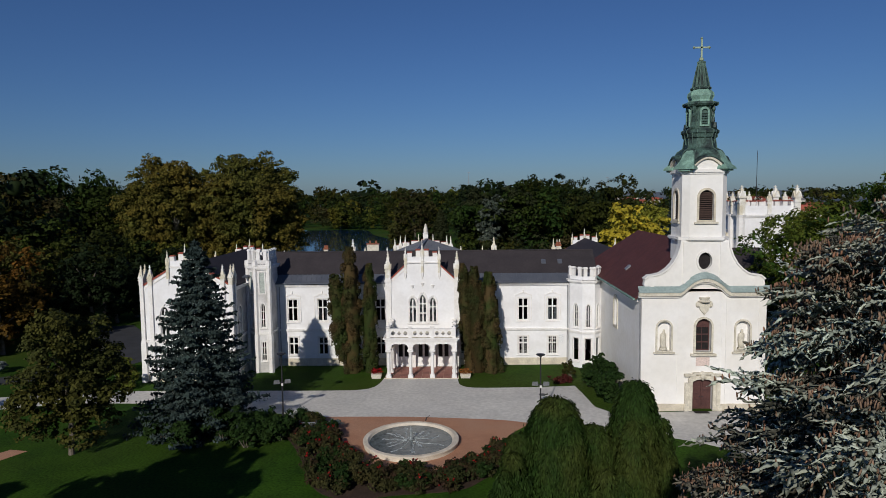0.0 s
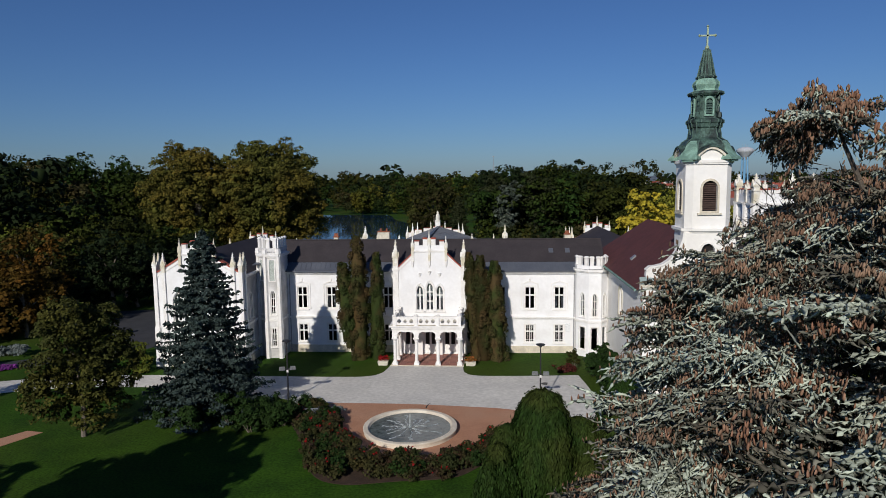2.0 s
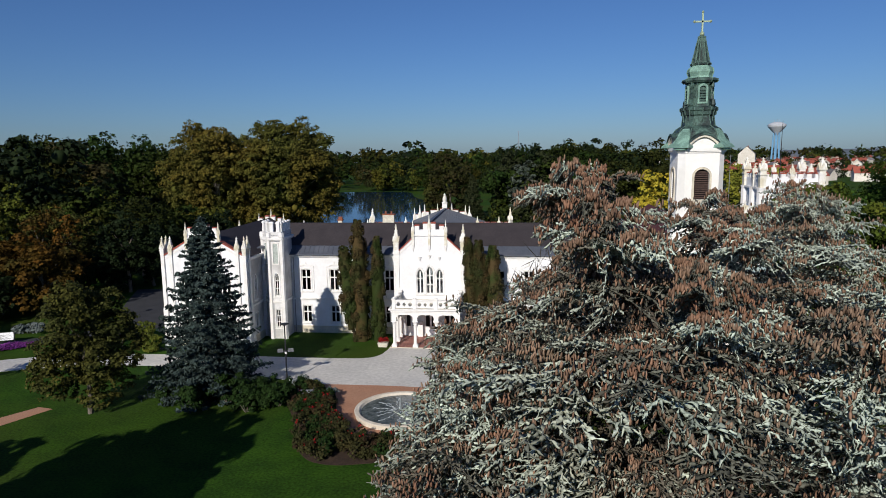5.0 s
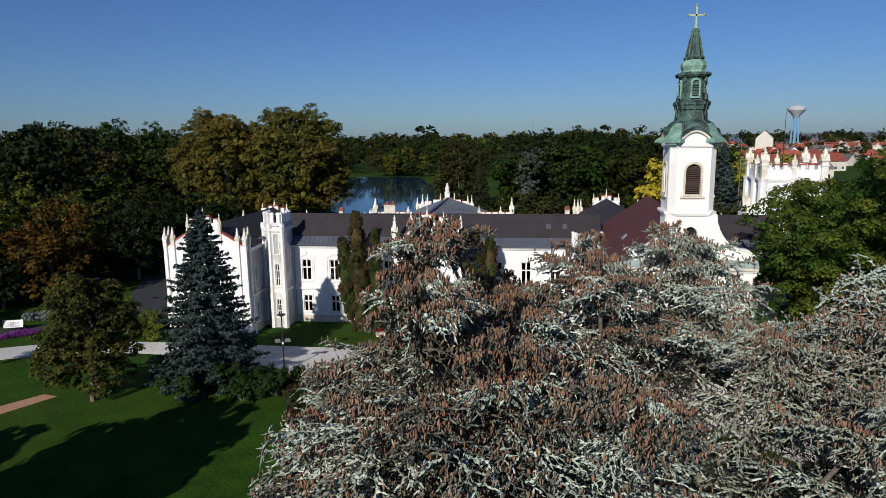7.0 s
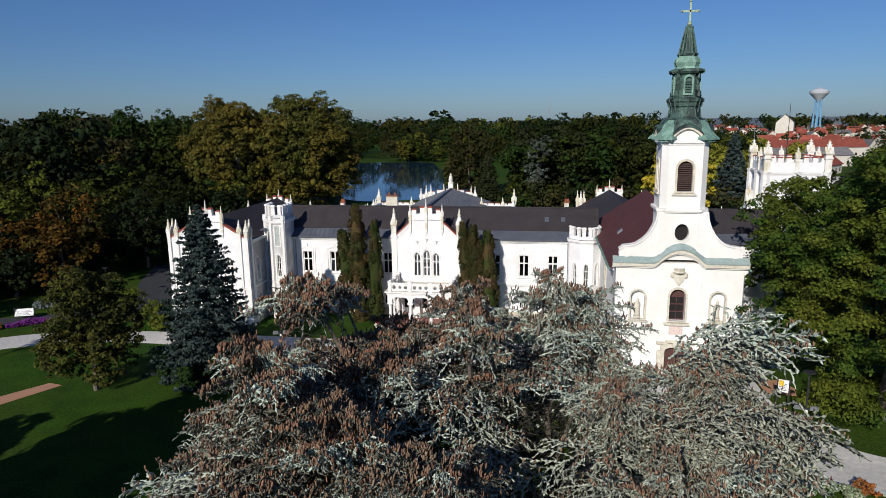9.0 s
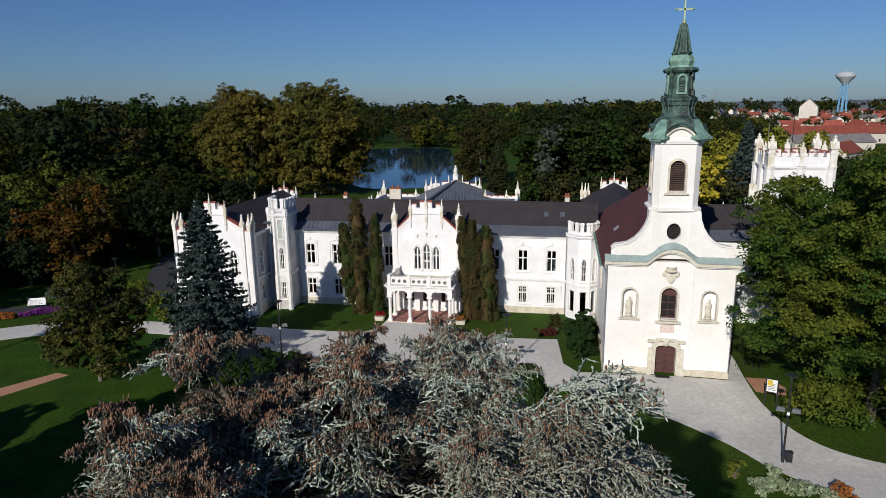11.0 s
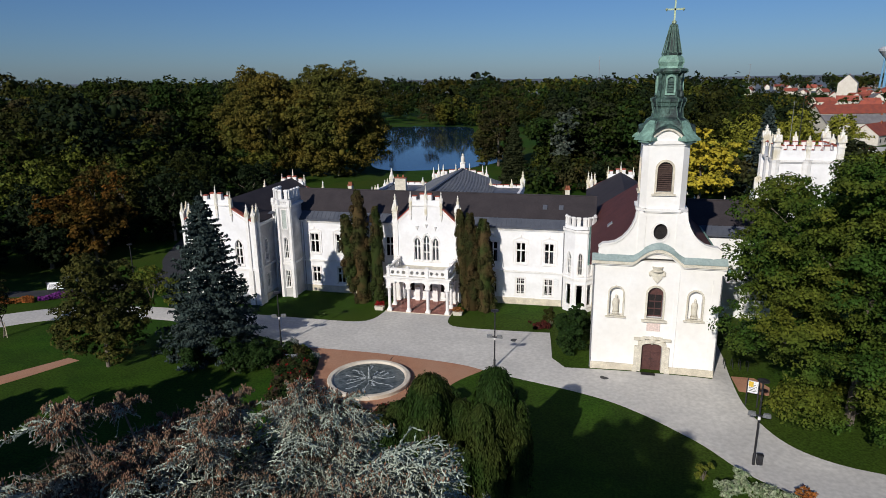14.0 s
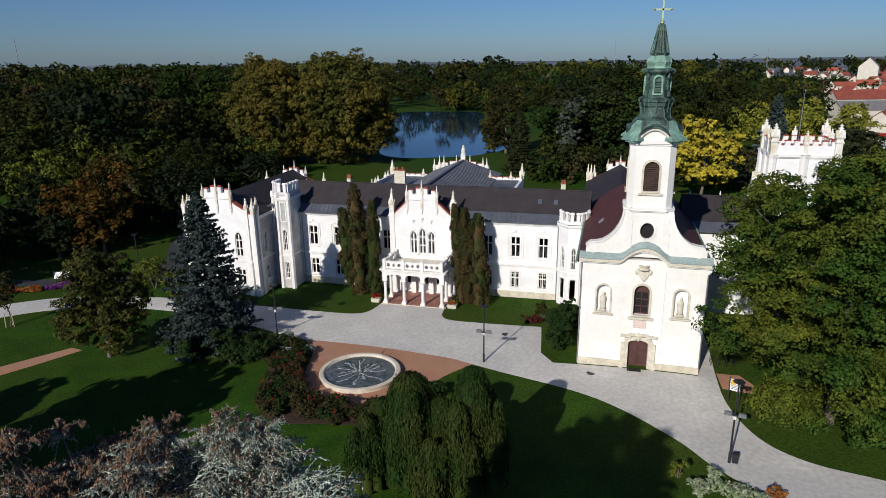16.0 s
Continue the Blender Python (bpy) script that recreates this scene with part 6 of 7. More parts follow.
def build_cedar():
    base = Vector((13.6, -68.6, 0.0))
    t = empty("blue_cedar", *base, "tall blue-grey cedar with rust-coloured cones on spreading boughs", "cedar")
    meshes = [bough_meshes(k) for k in range(12)]
    r = np.random.default_rng(21)
    cone_sets = []

    def place(p, a, pitch, sc, roll=0.0):
        tip = Vector(p) + Vector((math.cos(a), math.sin(a), math.sin(pitch))) * sc * 1.8
        # High western boughs get the darker needles, where the crown looks shaded.
        west = 1 / (1 + math.exp((tip.x - 13.3) / 0.5))
        near = max(west / (1 + math.exp((20.3 - tip.z) / 0.35)), 0.3 * west, 0.75 / (1 + math.exp((-69.6 - tip.y) / 0.5)) / (1 + math.exp((tip.x - 13.0) / 0.5)))
        kind = int(min(3, max(0, round(0.1 + 2.0 * near + r.normal(0, 0.75)))))
        needles, cones, probe = meshes[kind + 4 * int(r.integers(0, 3))]
        wide = r.uniform(0.8, 1.15)
        while True:
            pose_m = Matrix.Translation(Vector(p) - base) @ Matrix.Rotation(a, 4, "Z") @ Matrix.Rotation(-pitch, 4, "Y") @ Matrix.Rotation(roll, 4, "X") @ Matrix.Diagonal((sc, sc * wide, max(sc, 0.6), 1))
            m = np.array(pose_m)
            if (cedar_west(probe @ m[:3, :3].T + m[:3, 3] + np.array(base)) < 0).mean() < 0.05:
                break
            sc *= 0.85
            if sc < 0.12:
                return
        ob = new("bough", needles)
        ob.parent = t
        ob.matrix_local = pose_m
        if len(cones):
            cone_sets.append(cones @ m[:3, :3].T + m[:3, 3])

    for which, (tx, ty, tz, steep, flat) in enumerate(CEDAR_TOPS):
        tp = Vector((tx, ty, tz)) - base
        bm = bmesh.new()
        limb(bm, [Vector((tp.x * 0.1, tp.y * 0.1, -0.1)), Vector((tp.x * 0.4, tp.y * 0.4, 8.0)), Vector((tp.x * 0.9, tp.y * 0.9, 15.0)), tp + Vector(((CEDAR_MID[0] - tx) * 0.4, (CEDAR_MID[1] - ty) * 0.3, -2.2)), tp - Vector((0.05, 0, 0.05))], 0.2, 0.01, 8)
        part("leader", bm, M_BARK, t)
        turn = r.uniform(0, 6.28)
        for k in range(6):
            turn += 2.4 + r.normal(0, 0.2)
            place((tx, ty, tz - 0.15 - 0.07 * k), turn, 0.35 + r.normal(0, 0.15), flat * r.uniform(0.6, 1.1) * (0.5 + 0.1 * k) / 2.6, r.normal(0, 0.15))
        drop = 0.5
        while drop < 6.4:
            R = (-0.2 + math.sqrt(0.04 + 4 * steep * drop)) / (2 * steep)
            shelf = r.uniform(0, 6.28)
            for k in range(int(5 + 2.2 * R)):
                turn += 2.4 + r.normal(0, 0.25)
                L = (R + 0.1) * r.uniform(0.72, 1.1) * (1 + 0.16 * math.sin(2 * turn + shelf))
                if ty + L * math.sin(turn) < CEDAR_FRONT:
                    L = (CEDAR_FRONT + r.normal(0, 0.16) - ty) / math.sin(turn)
                z = tz - drop + r.normal(0, 0.1)
                ex, ey = tx + L * math.cos(turn), ty + L * math.sin(turn)
                if which < 2 and 0.6 < drop < 1.3 and math.sin(turn) < 0.4 and math.cos(turn) > -0.75:
                    continue
                if L < 0.3 or cedar_skin(ex, max(ey, CEDAR_FRONT + 0.3)) > z + (0.95 if ey > CEDAR_FRONT + 0.5 else 4.5):
                    continue
                ln = min(L + 0.2, 2.9)
                sx, sy = tx + (L - ln) * math.cos(turn), ty + (L - ln) * math.sin(turn)
                pitch = 0.42 * math.exp(-drop / 0.4) + 0.14 - 0.05 * drop + r.normal(0, 0.12)
                place((sx, sy, z - 0.55 * ln * math.sin(pitch)), turn, pitch, max(0.36, ln / 2.6), r.normal(0, 0.2))
            drop += 0.58 * r.uniform(0.75, 1.3)
    for foot, tip in CEDAR_REACH:
        v = Vector(tip) - Vector(foot)
        for k in range(8):
            w = v + Vector(r.normal(0, 0.16, 3))
            place(Vector(foot) - Vector((0, 0, 0.05 + 0.1 * k)), math.atan2(w.y, w.x) + r.normal(0, 0.12), math.atan2(w.z, math.hypot(w.x, w.y)) - 0.02, w.length * r.uniform(0.85, 1.0) / 2.6, r.normal(0, 0.2))
    link("cone", cone_mesh(np.concatenate(cone_sets)), None, t, "upright rust-brown cones")["kind"] = "stuff"
    # thin twigs inside the crown, coloured near black so the gaps look shaded
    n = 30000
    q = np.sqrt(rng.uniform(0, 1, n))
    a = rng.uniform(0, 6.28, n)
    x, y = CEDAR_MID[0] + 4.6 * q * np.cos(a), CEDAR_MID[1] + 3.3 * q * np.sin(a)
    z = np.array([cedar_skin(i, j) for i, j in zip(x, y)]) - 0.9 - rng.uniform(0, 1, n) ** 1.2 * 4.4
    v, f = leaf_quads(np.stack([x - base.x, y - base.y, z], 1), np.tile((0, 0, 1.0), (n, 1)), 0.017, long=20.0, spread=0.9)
    link("inner_twig", mesh_of("inner_twig", v, f, M_SHADETWIG), None, t)["kind"] = "stuff"
    # Lower skirt, out of view, widened to throw the cedar's shade on the lawn.
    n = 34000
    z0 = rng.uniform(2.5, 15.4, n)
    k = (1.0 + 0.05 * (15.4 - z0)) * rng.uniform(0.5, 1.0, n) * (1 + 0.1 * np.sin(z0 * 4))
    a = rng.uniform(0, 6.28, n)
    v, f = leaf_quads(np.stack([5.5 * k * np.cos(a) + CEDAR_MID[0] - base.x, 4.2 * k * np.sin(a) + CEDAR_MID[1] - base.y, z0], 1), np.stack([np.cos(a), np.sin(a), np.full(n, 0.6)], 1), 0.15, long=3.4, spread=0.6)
    link("lower_twig", mesh_of("lower_twig", v, f, F_CEDARDULLSHADE), None, t)["kind"] = "stuff"
    return t


build_cedar()
spruce("blue_spruce", -19.2, -20.6, 17.0, 6.3, F_SPRUCE, "tall dense blue spruce on the lawn edge", per=125, size=0.2, step=0.6, droop=0.36)
broadleaf("tree", -27.4, -27.0, 12.8, 4.5, 6.5, 34000, 0.18, F_OLIVETREE, "olive-green broadleaf tree with a low bushy crown", lobes=110, lobe_r=1.15, trunk_r=0.2, low=-1.0)
THUJA_WORDS = "tall columnar evergreen against the castle wall"
column_tree(-10.4, -3.2, 11.6, 1.25, 12000, F_THUJA, THUJA_WORDS + ", leaning, thin below", foot=(1.1, 0.35), low=0.14)
column_tree(-8.6, -3.1, 14.8, 1.4, 19000, F_THUJABROWN, THUJA_WORDS + ", browned in patches", foot=(0.2, 0.75))
column_tree(-6.4, -2.9, 12.8, 1.05, 14000, F_THUJA, THUJA_WORDS + ", slim and green", foot=(0.0, 0.8))
column_tree(4.5, -2.8, 12.7, 1.0, 12000, F_THUJABROWN, THUJA_WORDS + ", leaning towards the portico", foot=(0.9, 0.6))
column_tree(5.8, -3.2, 12.4, 1.2, 15000, F_THUJABROWN, THUJA_WORDS + ", browned in patches", foot=(0.5, 0.7))
column_tree(7.5, -3.1, 11.7, 1.25, 16000, F_THUJA, THUJA_WORDS + ", green and broad below", foot=(0.3, 1.0))
broadleaf("tree", 41.9, -24.0, 23.4, 11.9, 12.4, 165000, 0.17, F_BIG, "large spreading green tree beside the church", lobes=200, lobe_r=1.85, trunk_r=0.34, limbs=9, ry=13.2, low=-1.0)
broadleaf("tree", 50.5, -6.0, 21.0, 9.0, 9.5, 22000, 0.32, F_BIG, "large green tree behind the church", lobes=80, lobe_r=1.9, trunk_r=0.4, low=-1.0)
broadleaf("tree", 41.4, -7.0, 19.4, 7.4, 8.6, 28000, 0.24, F_BIG, "green tree before the rear tower", lobes=90, lobe_r=1.7, trunk_r=0.3, low=-1.0)
broadleaf("tree", 61.0, -18.0, 21.0, 10.0, 10.0, 16000, 0.42, F_BIG, "large green tree at the park's edge", lobes=80, lobe_r=2.0, trunk_r=0.4, low=-1.0)
# trees added out of view beside the lawn, placed so their shade falls on it
for x, y, h, r in ((-26.0, -58, 17.5, 5.0), (-21.2, -57.5, 17.0, 4.4), (-28.5, -67, 17, 5.0), (-35.0, -57, 13, 4.6)):
    broadleaf("tree", x, y, h, r, 7.2, 12000, 0.5, F_OAK, "olive-green tree added out of view to shade the lawn", lobes=40, trunk_r=0.3, low=-1.0)



# woods
def woods(name, spots, foliage_m, label, leaves=420, size=0.9, lobes=12):
    kinds = ((foliage_m, ""), (F_DARKSHADED, ", the darkest ones"), (F_MIDGREEN, ", the lighter green ones"), (F_OLIVE, ", the olive and yellowish ones"), (F_BROWN, ", the browning ones"), (F_LIGHT, ", the yellow-green ones"))
    pick = np.random.default_rng(len(spots)).choice(6, len(spots), p=(0.30, 0.22, 0.20, 0.12, 0.06, 0.10))
    for k, (m, words) in enumerate(kinds):
        vs, fs, off = [], [], 0
        for i, (x, y, h, r) in enumerate(spots):
            if pick[i] == k:
                ls = lobes_in(r * 0.85, r * 0.85, h * 0.45, lobes, r * (0.4 if lobes > 8 else 0.5), h * 0.53, low=-1.0, inner=0.55, skirt=3.5)
                v, f = crown_mesh(ls, leaves, size * r / 5.5)
                vs.append(v + np.array((x, y, 0)))
                fs.append(f + off)
                off += len(v)
        if vs:
            ob = link(name, mesh_of(name, np.concatenate(vs), np.concatenate(fs), m), None)
            tagged(ob, label + words, "woods", kind="stuff")


def scatter(n, region, hmin, hmax, rmin, rmax, gap=5.0):
    out = []
    tries = 0
    while len(out) < n and tries < n * 40:
        tries += 1
        x, y = region()
        h = rng.uniform(hmin, hmax)
        if all((x - q[0]) ** 2 + (y - q[1]) ** 2 > gap * gap for q in out):
            out.append((x, y, h, rng.uniform(rmin, rmax)))
    return out


def box_region(x0, x1, y0, y1, test=None):
    def f():
        while True:
            x, y = rng.uniform(x0, x1), rng.uniform(y0, y1)
            if test is None or test(x, y):
                return x, y
    return f


for x, y, h, r, rz in ((-54.5, 104, 34.0, 16.0, 17.0), (-75, 100, 33.4, 16.5, 16.7)):
    broadleaf("plane_tree", x, y, h, r, rz, 95000, 0.4, F_PLANE, "very large plane tree turning yellow-brown", lobes=430, lobe_r=2.5, trunk_r=0.9, bark=M_PALEBARK, limbs=8, low=-1.0, skirt=4.5, inner=0.5, core=True)
broadleaf("yellow_tree", 41.5, 62, 19, 7.5, 8.5, 7000, 0.5, F_YELLOW, "bright yellow autumn tree behind the castle", lobes=46, lobe_r=1.9, trunk_r=0.3)
# Four added trees, y below -10, stand out of view to shade the lawn.
NEAR_LEFT = ((-61, 12, 16, 6.5, F_AUTUMN), (-57, 6, 11.5, 5, F_AUTUMN), (-64, 6, 11, 4.5, F_AUTUMN), (-69, 7, 13, 6, F_DARKSHADED), (-54, 22, 15, 6, F_DARKSHADED), (-66, 24, 17, 7, F_OLIVETREE), (-52, 32, 12, 5, F_DARKSHADED), (-78, 16, 17, 7, F_GOLDSHRUB), (-84, 2, 15, 7, F_DARKSHADED),
             (-76, -4, 12, 6.5, F_DARKSHADED), (-70, -2, 9, 5, F_DARKSHADED), (-60, 36, 16, 7, F_DARKGREEN), (-72, 38, 19, 8, F_BIG), (-88, 28, 20, 8, F_BIG), (-92, 14, 18, 8, F_DARKGREEN), (-62, 2, 7, 4.5, F_DARKSHADED), (-98, -2, 17, 8, F_DARKSHADED), (-67, -14, 13, 5, F_DARKSHADED), (-74, -19, 15, 6, F_DARKSHADED), (-63, -20, 14, 5, F_DARKSHADED), (-70, -27, 16, 6, F_DARKSHADED), (-50, 44, 13, 6, F_DARKSHADED), (-82, 30, 19, 7, F_GOLDSHRUB), (-56, 21.5, 8, 3.6, F_DARKSHADED), (-60, 17.5, 8, 3.6, F_DARKSHADED), (-53, 27.5, 9, 3.6, F_DARKSHADED), (-64, 17, 9, 4, F_DARKSHADED))
for x, y, h, r, m in NEAR_LEFT:
    broadleaf("tree", x, y, h, r, h * 0.5, 6500, 0.33, m, "park tree with orange-brown autumn leaves" if m == F_AUTUMN else "yellowing tree among dark park trees" if m == F_GOLDSHRUB else "dark green bushy park tree", lobes=54, lobe_r=r * 0.24, trunk_r=0.25, low=-1.0)
for x, y, h, r, m in ((-10.5, 131, 23.8, 8.0, F_OAK), (-15.5, 137, 15.5, 4.5, F_OLIVETREE), (20, 107, 24.5, 8.5, F_CONIFER), (10, 110, 23, 7.0, F_CONIFER)):
    broadleaf("tree", x, y, h, r, h * 0.5, 12000, 0.42, m, "tall dense olive-green tree at the lake's edge" if m != F_CONIFER else "tall dense dark tree behind the castle", lobes=90, lobe_r=1.5, trunk_r=0.4, low=-1.0, skirt=3.0, inner=0.6)
spruce("conifer", -1.1, 96, 16.8, 4.6, F_CONIFER, "dark green conifer on the lawn by the lake", per=60, size=0.34, step=0.7, low=0.6)
broadleaf("tree", -68, 306, 18, 8.5, 9, 6000, 0.6, F_LIGHT, "round yellow-green tree on the far shore", lobes=60, lobe_r=1.9, trunk_r=0.3, low=-1.0, skirt=3.0)
spruce("conifer", 61, 95, 21, 6, F_SPRUCE, "blue-green conifer behind the tower", per=22, size=0.62, step=1.0, low=1.0)
broadleaf("tree", 5, 105, 6.5, 3.5, 3, 1500, 0.4, F_REDLEAF, "small purple-red tree by the lake", lobes=14, trunk_r=0.15)
for x, y in ((46, 104), (60, 122), (70, 118), (80, 112)):
    broadleaf("yellow_tree", x + 6, y + 10, 18, 7, 8, 4500, 0.5, F_YELGREEN, "yellow-green autumn tree behind the castle", lobes=30, trunk_r=0.25)
broadleaf("tree", 12, 97, 21.5, 4.2, 8, 3500, 0.5, F_SILVERTREE, "silvery poplar among dark trees", lobes=30, trunk_r=0.35)
LEFT = scatter(110, box_region(-210, -62, 26, 150, lambda x, y: x < -96 or y < 84), 17, 31, 5.5, 10.5, 8.5)
woods("woods_left", [(x, y, min(h, 10.0) if x + r > -54.5 - 0.615 * (y - 30) else h, r) for x, y, h, r in LEFT], F_DARKGREEN, "dark mixed park woods", 1900, 0.4)
for x, y, h, r in ((-136, 108, 31.0, 10), (-113, 104, 29.5, 8), (-102, 108, 29.0, 9)):
    broadleaf("tree", x, y, h, r, 13, 9000, 0.6, F_MIDGREEN, "tall green tree rising above the park woods", lobes=100, lobe_r=2.8, trunk_r=0.4, low=-1.0)
woods("woods_rear", scatter(40, box_region(8, 90, 98, 175, lambda x, y: x < 22 + 0.15 * (y + 78)), 20, 27, 6, 8, 8), F_DARKGREEN, "dark woods behind the castle", 1500, 0.45)
woods("woods_undergrowth", scatter(40, box_region(4, 60, 80, 100), 5, 11, 3.5, 5, 4.5), F_BROWN, "brownish undergrowth behind the castle", 260, 0.8)
woods("woods_shore", [(x, 303 + 6 * math.sin(x), 13 + 4 * math.sin(x * 1.7), 6.5) for x in range(-80, -2, 6)], F_DARKGREEN, "dark trees down to the water on the far shore", 900, 0.5)
FAR = scatter(330, box_region(-360, 330, 150, 440, lambda x, y: not (-125 < x < -2 and y < 306) and not x > 22 + 0.16 * (y + 78)), 15, 28.5, 6, 10, 11)
woods("woods_far", [(x, y, h + (3.0 if x < -110 else 0.0), r) for x, y, h, r in FAR], F_DARKGREEN, "dark green woods round the lake", 520, 0.6, 9)
TOWN = lambda x, y: (x - 22.8) / (y + 78.5)
woods("woods_edge", scatter(60, box_region(60, 200, 140, 420, lambda x, y: 0.15 < TOWN(x, y) < 0.275), 11, 19, 5, 7, 8), F_DARKGREEN, "dark green trees between castle and town", 420, 0.8)
woods("woods_town", scatter(170, box_region(90, 620, 180, 1100, lambda x, y: 0.15 < TOWN(x, y) < 0.6 and not (TOWN(x, y) > 0.262 and y < 420)), 6, 11, 4.5, 7, 14), F_DARKGREEN, "trees among the houses", 130, 1.0, 5)
for x, y, h, r in ((73, 84, 15, 6), (79, 92, 15, 5.5), (84, 82, 13.5, 5), (66, 78, 12, 5)):
    broadleaf("tree", x, y, h, r, h * 0.46, 5000, 0.5, F_CONIFER, "dark dense tree behind the rear tower", lobes=40, lobe_r=1.6, trunk_r=0.25, low=-1.0)
broadleaf("tree", 104, 178, 9, 5, 4, 2200, 0.45, F_BROWN, "sparse brownish tree beside the square", lobes=20, trunk_r=0.2)
woods("woods_distant", scatter(480, box_region(-1100, 1100, 440, 1400, lambda x, y: x < 60 + y * 0.14 or y > 1000), 18, 26, 14, 22, 24), F_DARKGREEN, "distant woods at the horizon", 80, 1.1, 5)


# ---- garden and forecourt ----
def fountain(x, y):
    t = empty("fountain", x, y, 0.05, "round pale stone fountain basin with spraying water", "fountain")
    bm = bmesh.new()
    n = 48
    prof = [(3.92, 0.0), (3.92, 0.26), (4.0, 0.31), (4.0, 0.42), (3.92, 0.46), (3.62, 0.46), (3.56, 0.42), (3.5, 0.32), (3.42, 0.24), (3.4, 0.05)]
    vs = [[bm.verts.new(p) for p in ring(0, 0, z, r, n)] for r, z in prof]
    for a, b in zip(vs, vs[1:] + vs[:1]):
        for i in range(n):
            bm.faces.new((a[i], a[(i + 1) % n], b[(i + 1) % n], b[i]))
    part("basin", bm, mat("basin_stone", (0.66, 0.60, 0.50), (0.55, 0.48, 0.39), scale=1.2, rough=0.85, fine=0.1, bump=0.15), t, smooth=False)
    bm = bmesh.new()
    lathe(bm, 0, 0, [(3.46, 0.2), (3.46, 0.26)], n)
    wm = mat("fountain_water", (0.055, 0.07, 0.07), (0.12, 0.14, 0.14), scale=1.8, rough=0.15, fine=0.3, fscale=5, bump=0.5, bscale=4, spec=0.5)
    part("water", bm, wm, t, "dark rippled water")
    foam = mat("white_foam", (0.46, 0.50, 0.51), (0.16, 0.19, 0.2), scale=5, rough=0.5, fine=0.3, fscale=14, bump=0.4)
    r = np.random.default_rng(3)
    for k in range(16):
        a = 2 * math.pi * k / 16 + r.normal(0, 0.11)
        bm = bmesh.new()
        rings = []
        L = r.uniform(1.5, 3.2)
        for i in range(11):
            s = 0.35 + (L - 0.35) * i / 10
            w = (0.02 + 0.08 * (i / 10) ** 1.5) * r.uniform(0.3, 1.9)
            off = r.normal(0, 0.07) + 0.12 * math.sin(s * 2 + k)
            cx, cy = s * math.cos(a) - off * math.sin(a), s * math.sin(a) + off * math.cos(a)
            ux, uy = -math.sin(a) * w, math.cos(a) * w
            rings.append([(cx - ux, cy - uy, 0.255), (cx + ux, cy + uy, 0.255), (cx + ux * 0.3, cy + uy * 0.3, 0.285), (cx - ux * 0.3, cy - uy * 0.3, 0.285)])
        loft(bm, rings)
        part("water_streak", bm, foam, t, "white foaming jet")
    bm = bmesh.new()
    lathe(bm, 0, 0, [(0.16, 0.28), (0.07, 0.6), (0.05, 1.2), (0.02, 1.5)], 8)
    part("water_jet", bm, foam, t, "white water jet")
    bm = bmesh.new()
    limb(bm, [(1.0, 3.75, 0.6), (1.1, 3.7, 0.85), (1.35, 3.95, 1.0)], 0.06, 0.03, 6)
    part("spout", bm, M_IRON, t, "dark metal spout on the rim")
    return t


fountain(0.1, -24.75)


def lamp_post(x, y, h, floods, label, turn=0.0):
    z0 = height(x, y)
    t = empty("lamp_post", x, y, z0, label, "lamp post", group="lamp posts")
    t.rotation_euler = (0, 0, turn)
    bm = bmesh.new()
    lathe(bm, 0, 0, [(0.11, 0), (0.11, 0.9), (0.075, 1.0), (0.06, h - 0.25)], 10)
    part("pole", bm, M_IRON, t)
    bm = bmesh.new()
    lathe(bm, 0, 0, [(0.06, h - 0.3), (0.14, h - 0.18), (0.42, h - 0.05), (0.42, h), (0.1, h + 0.06)], 16)
    part("lamp_head", bm, M_IRON, t, "dark saucer-shaped lamp head")
    if floods:
        bm = bmesh.new()
        box(bm, -0.55, 0.55, -0.05, 0.05, floods - 0.05, floods + 0.05)
        part("bracket", bm, M_IRON, t)
        for s in (-1, 1):
            bm = bmesh.new()
            loft(bm, [[(s * 0.5 - 0.28, -0.1, floods - 0.08), (s * 0.5 + 0.28, -0.1, floods - 0.08), (s * 0.5 + 0.28, 0.2, floods - 0.14), (s * 0.5 - 0.28, 0.2, floods - 0.14)],
                      [(s * 0.5 - 0.26, -0.16, floods + 0.26), (s * 0.5 + 0.26, -0.16, floods + 0.26), (s * 0.5 + 0.22, 0.1, floods + 0.24), (s * 0.5 - 0.22, 0.1, floods + 0.24)]])
            part("floodlight", bm, M_GREYMETAL, t, "grey floodlight")
        bm = bmesh.new()
        box(bm, -0.09, 0.09, -0.16, -0.06, floods - 0.28, floods - 0.06)
        part("junction_box", bm, M_TRIM, t)
    return t


lamp_post(11.5, -19.5, 6.1, 3.3, "slim dark lamp post with two grey floodlights on the forecourt")
lamp_post(-12.5, -18.2, 6.1, 3.3, "slim dark lamp post with two grey floodlights beside shrubs", 0.3)
lamp_post(32.95, -31.9, 6.9, 4.1, "slim dark lamp post with two grey floodlights beside the drive", -0.2)
lamp_post(-46.3, 0.9, 5.0, 0, "slim dark park lamp beside the asphalt path")


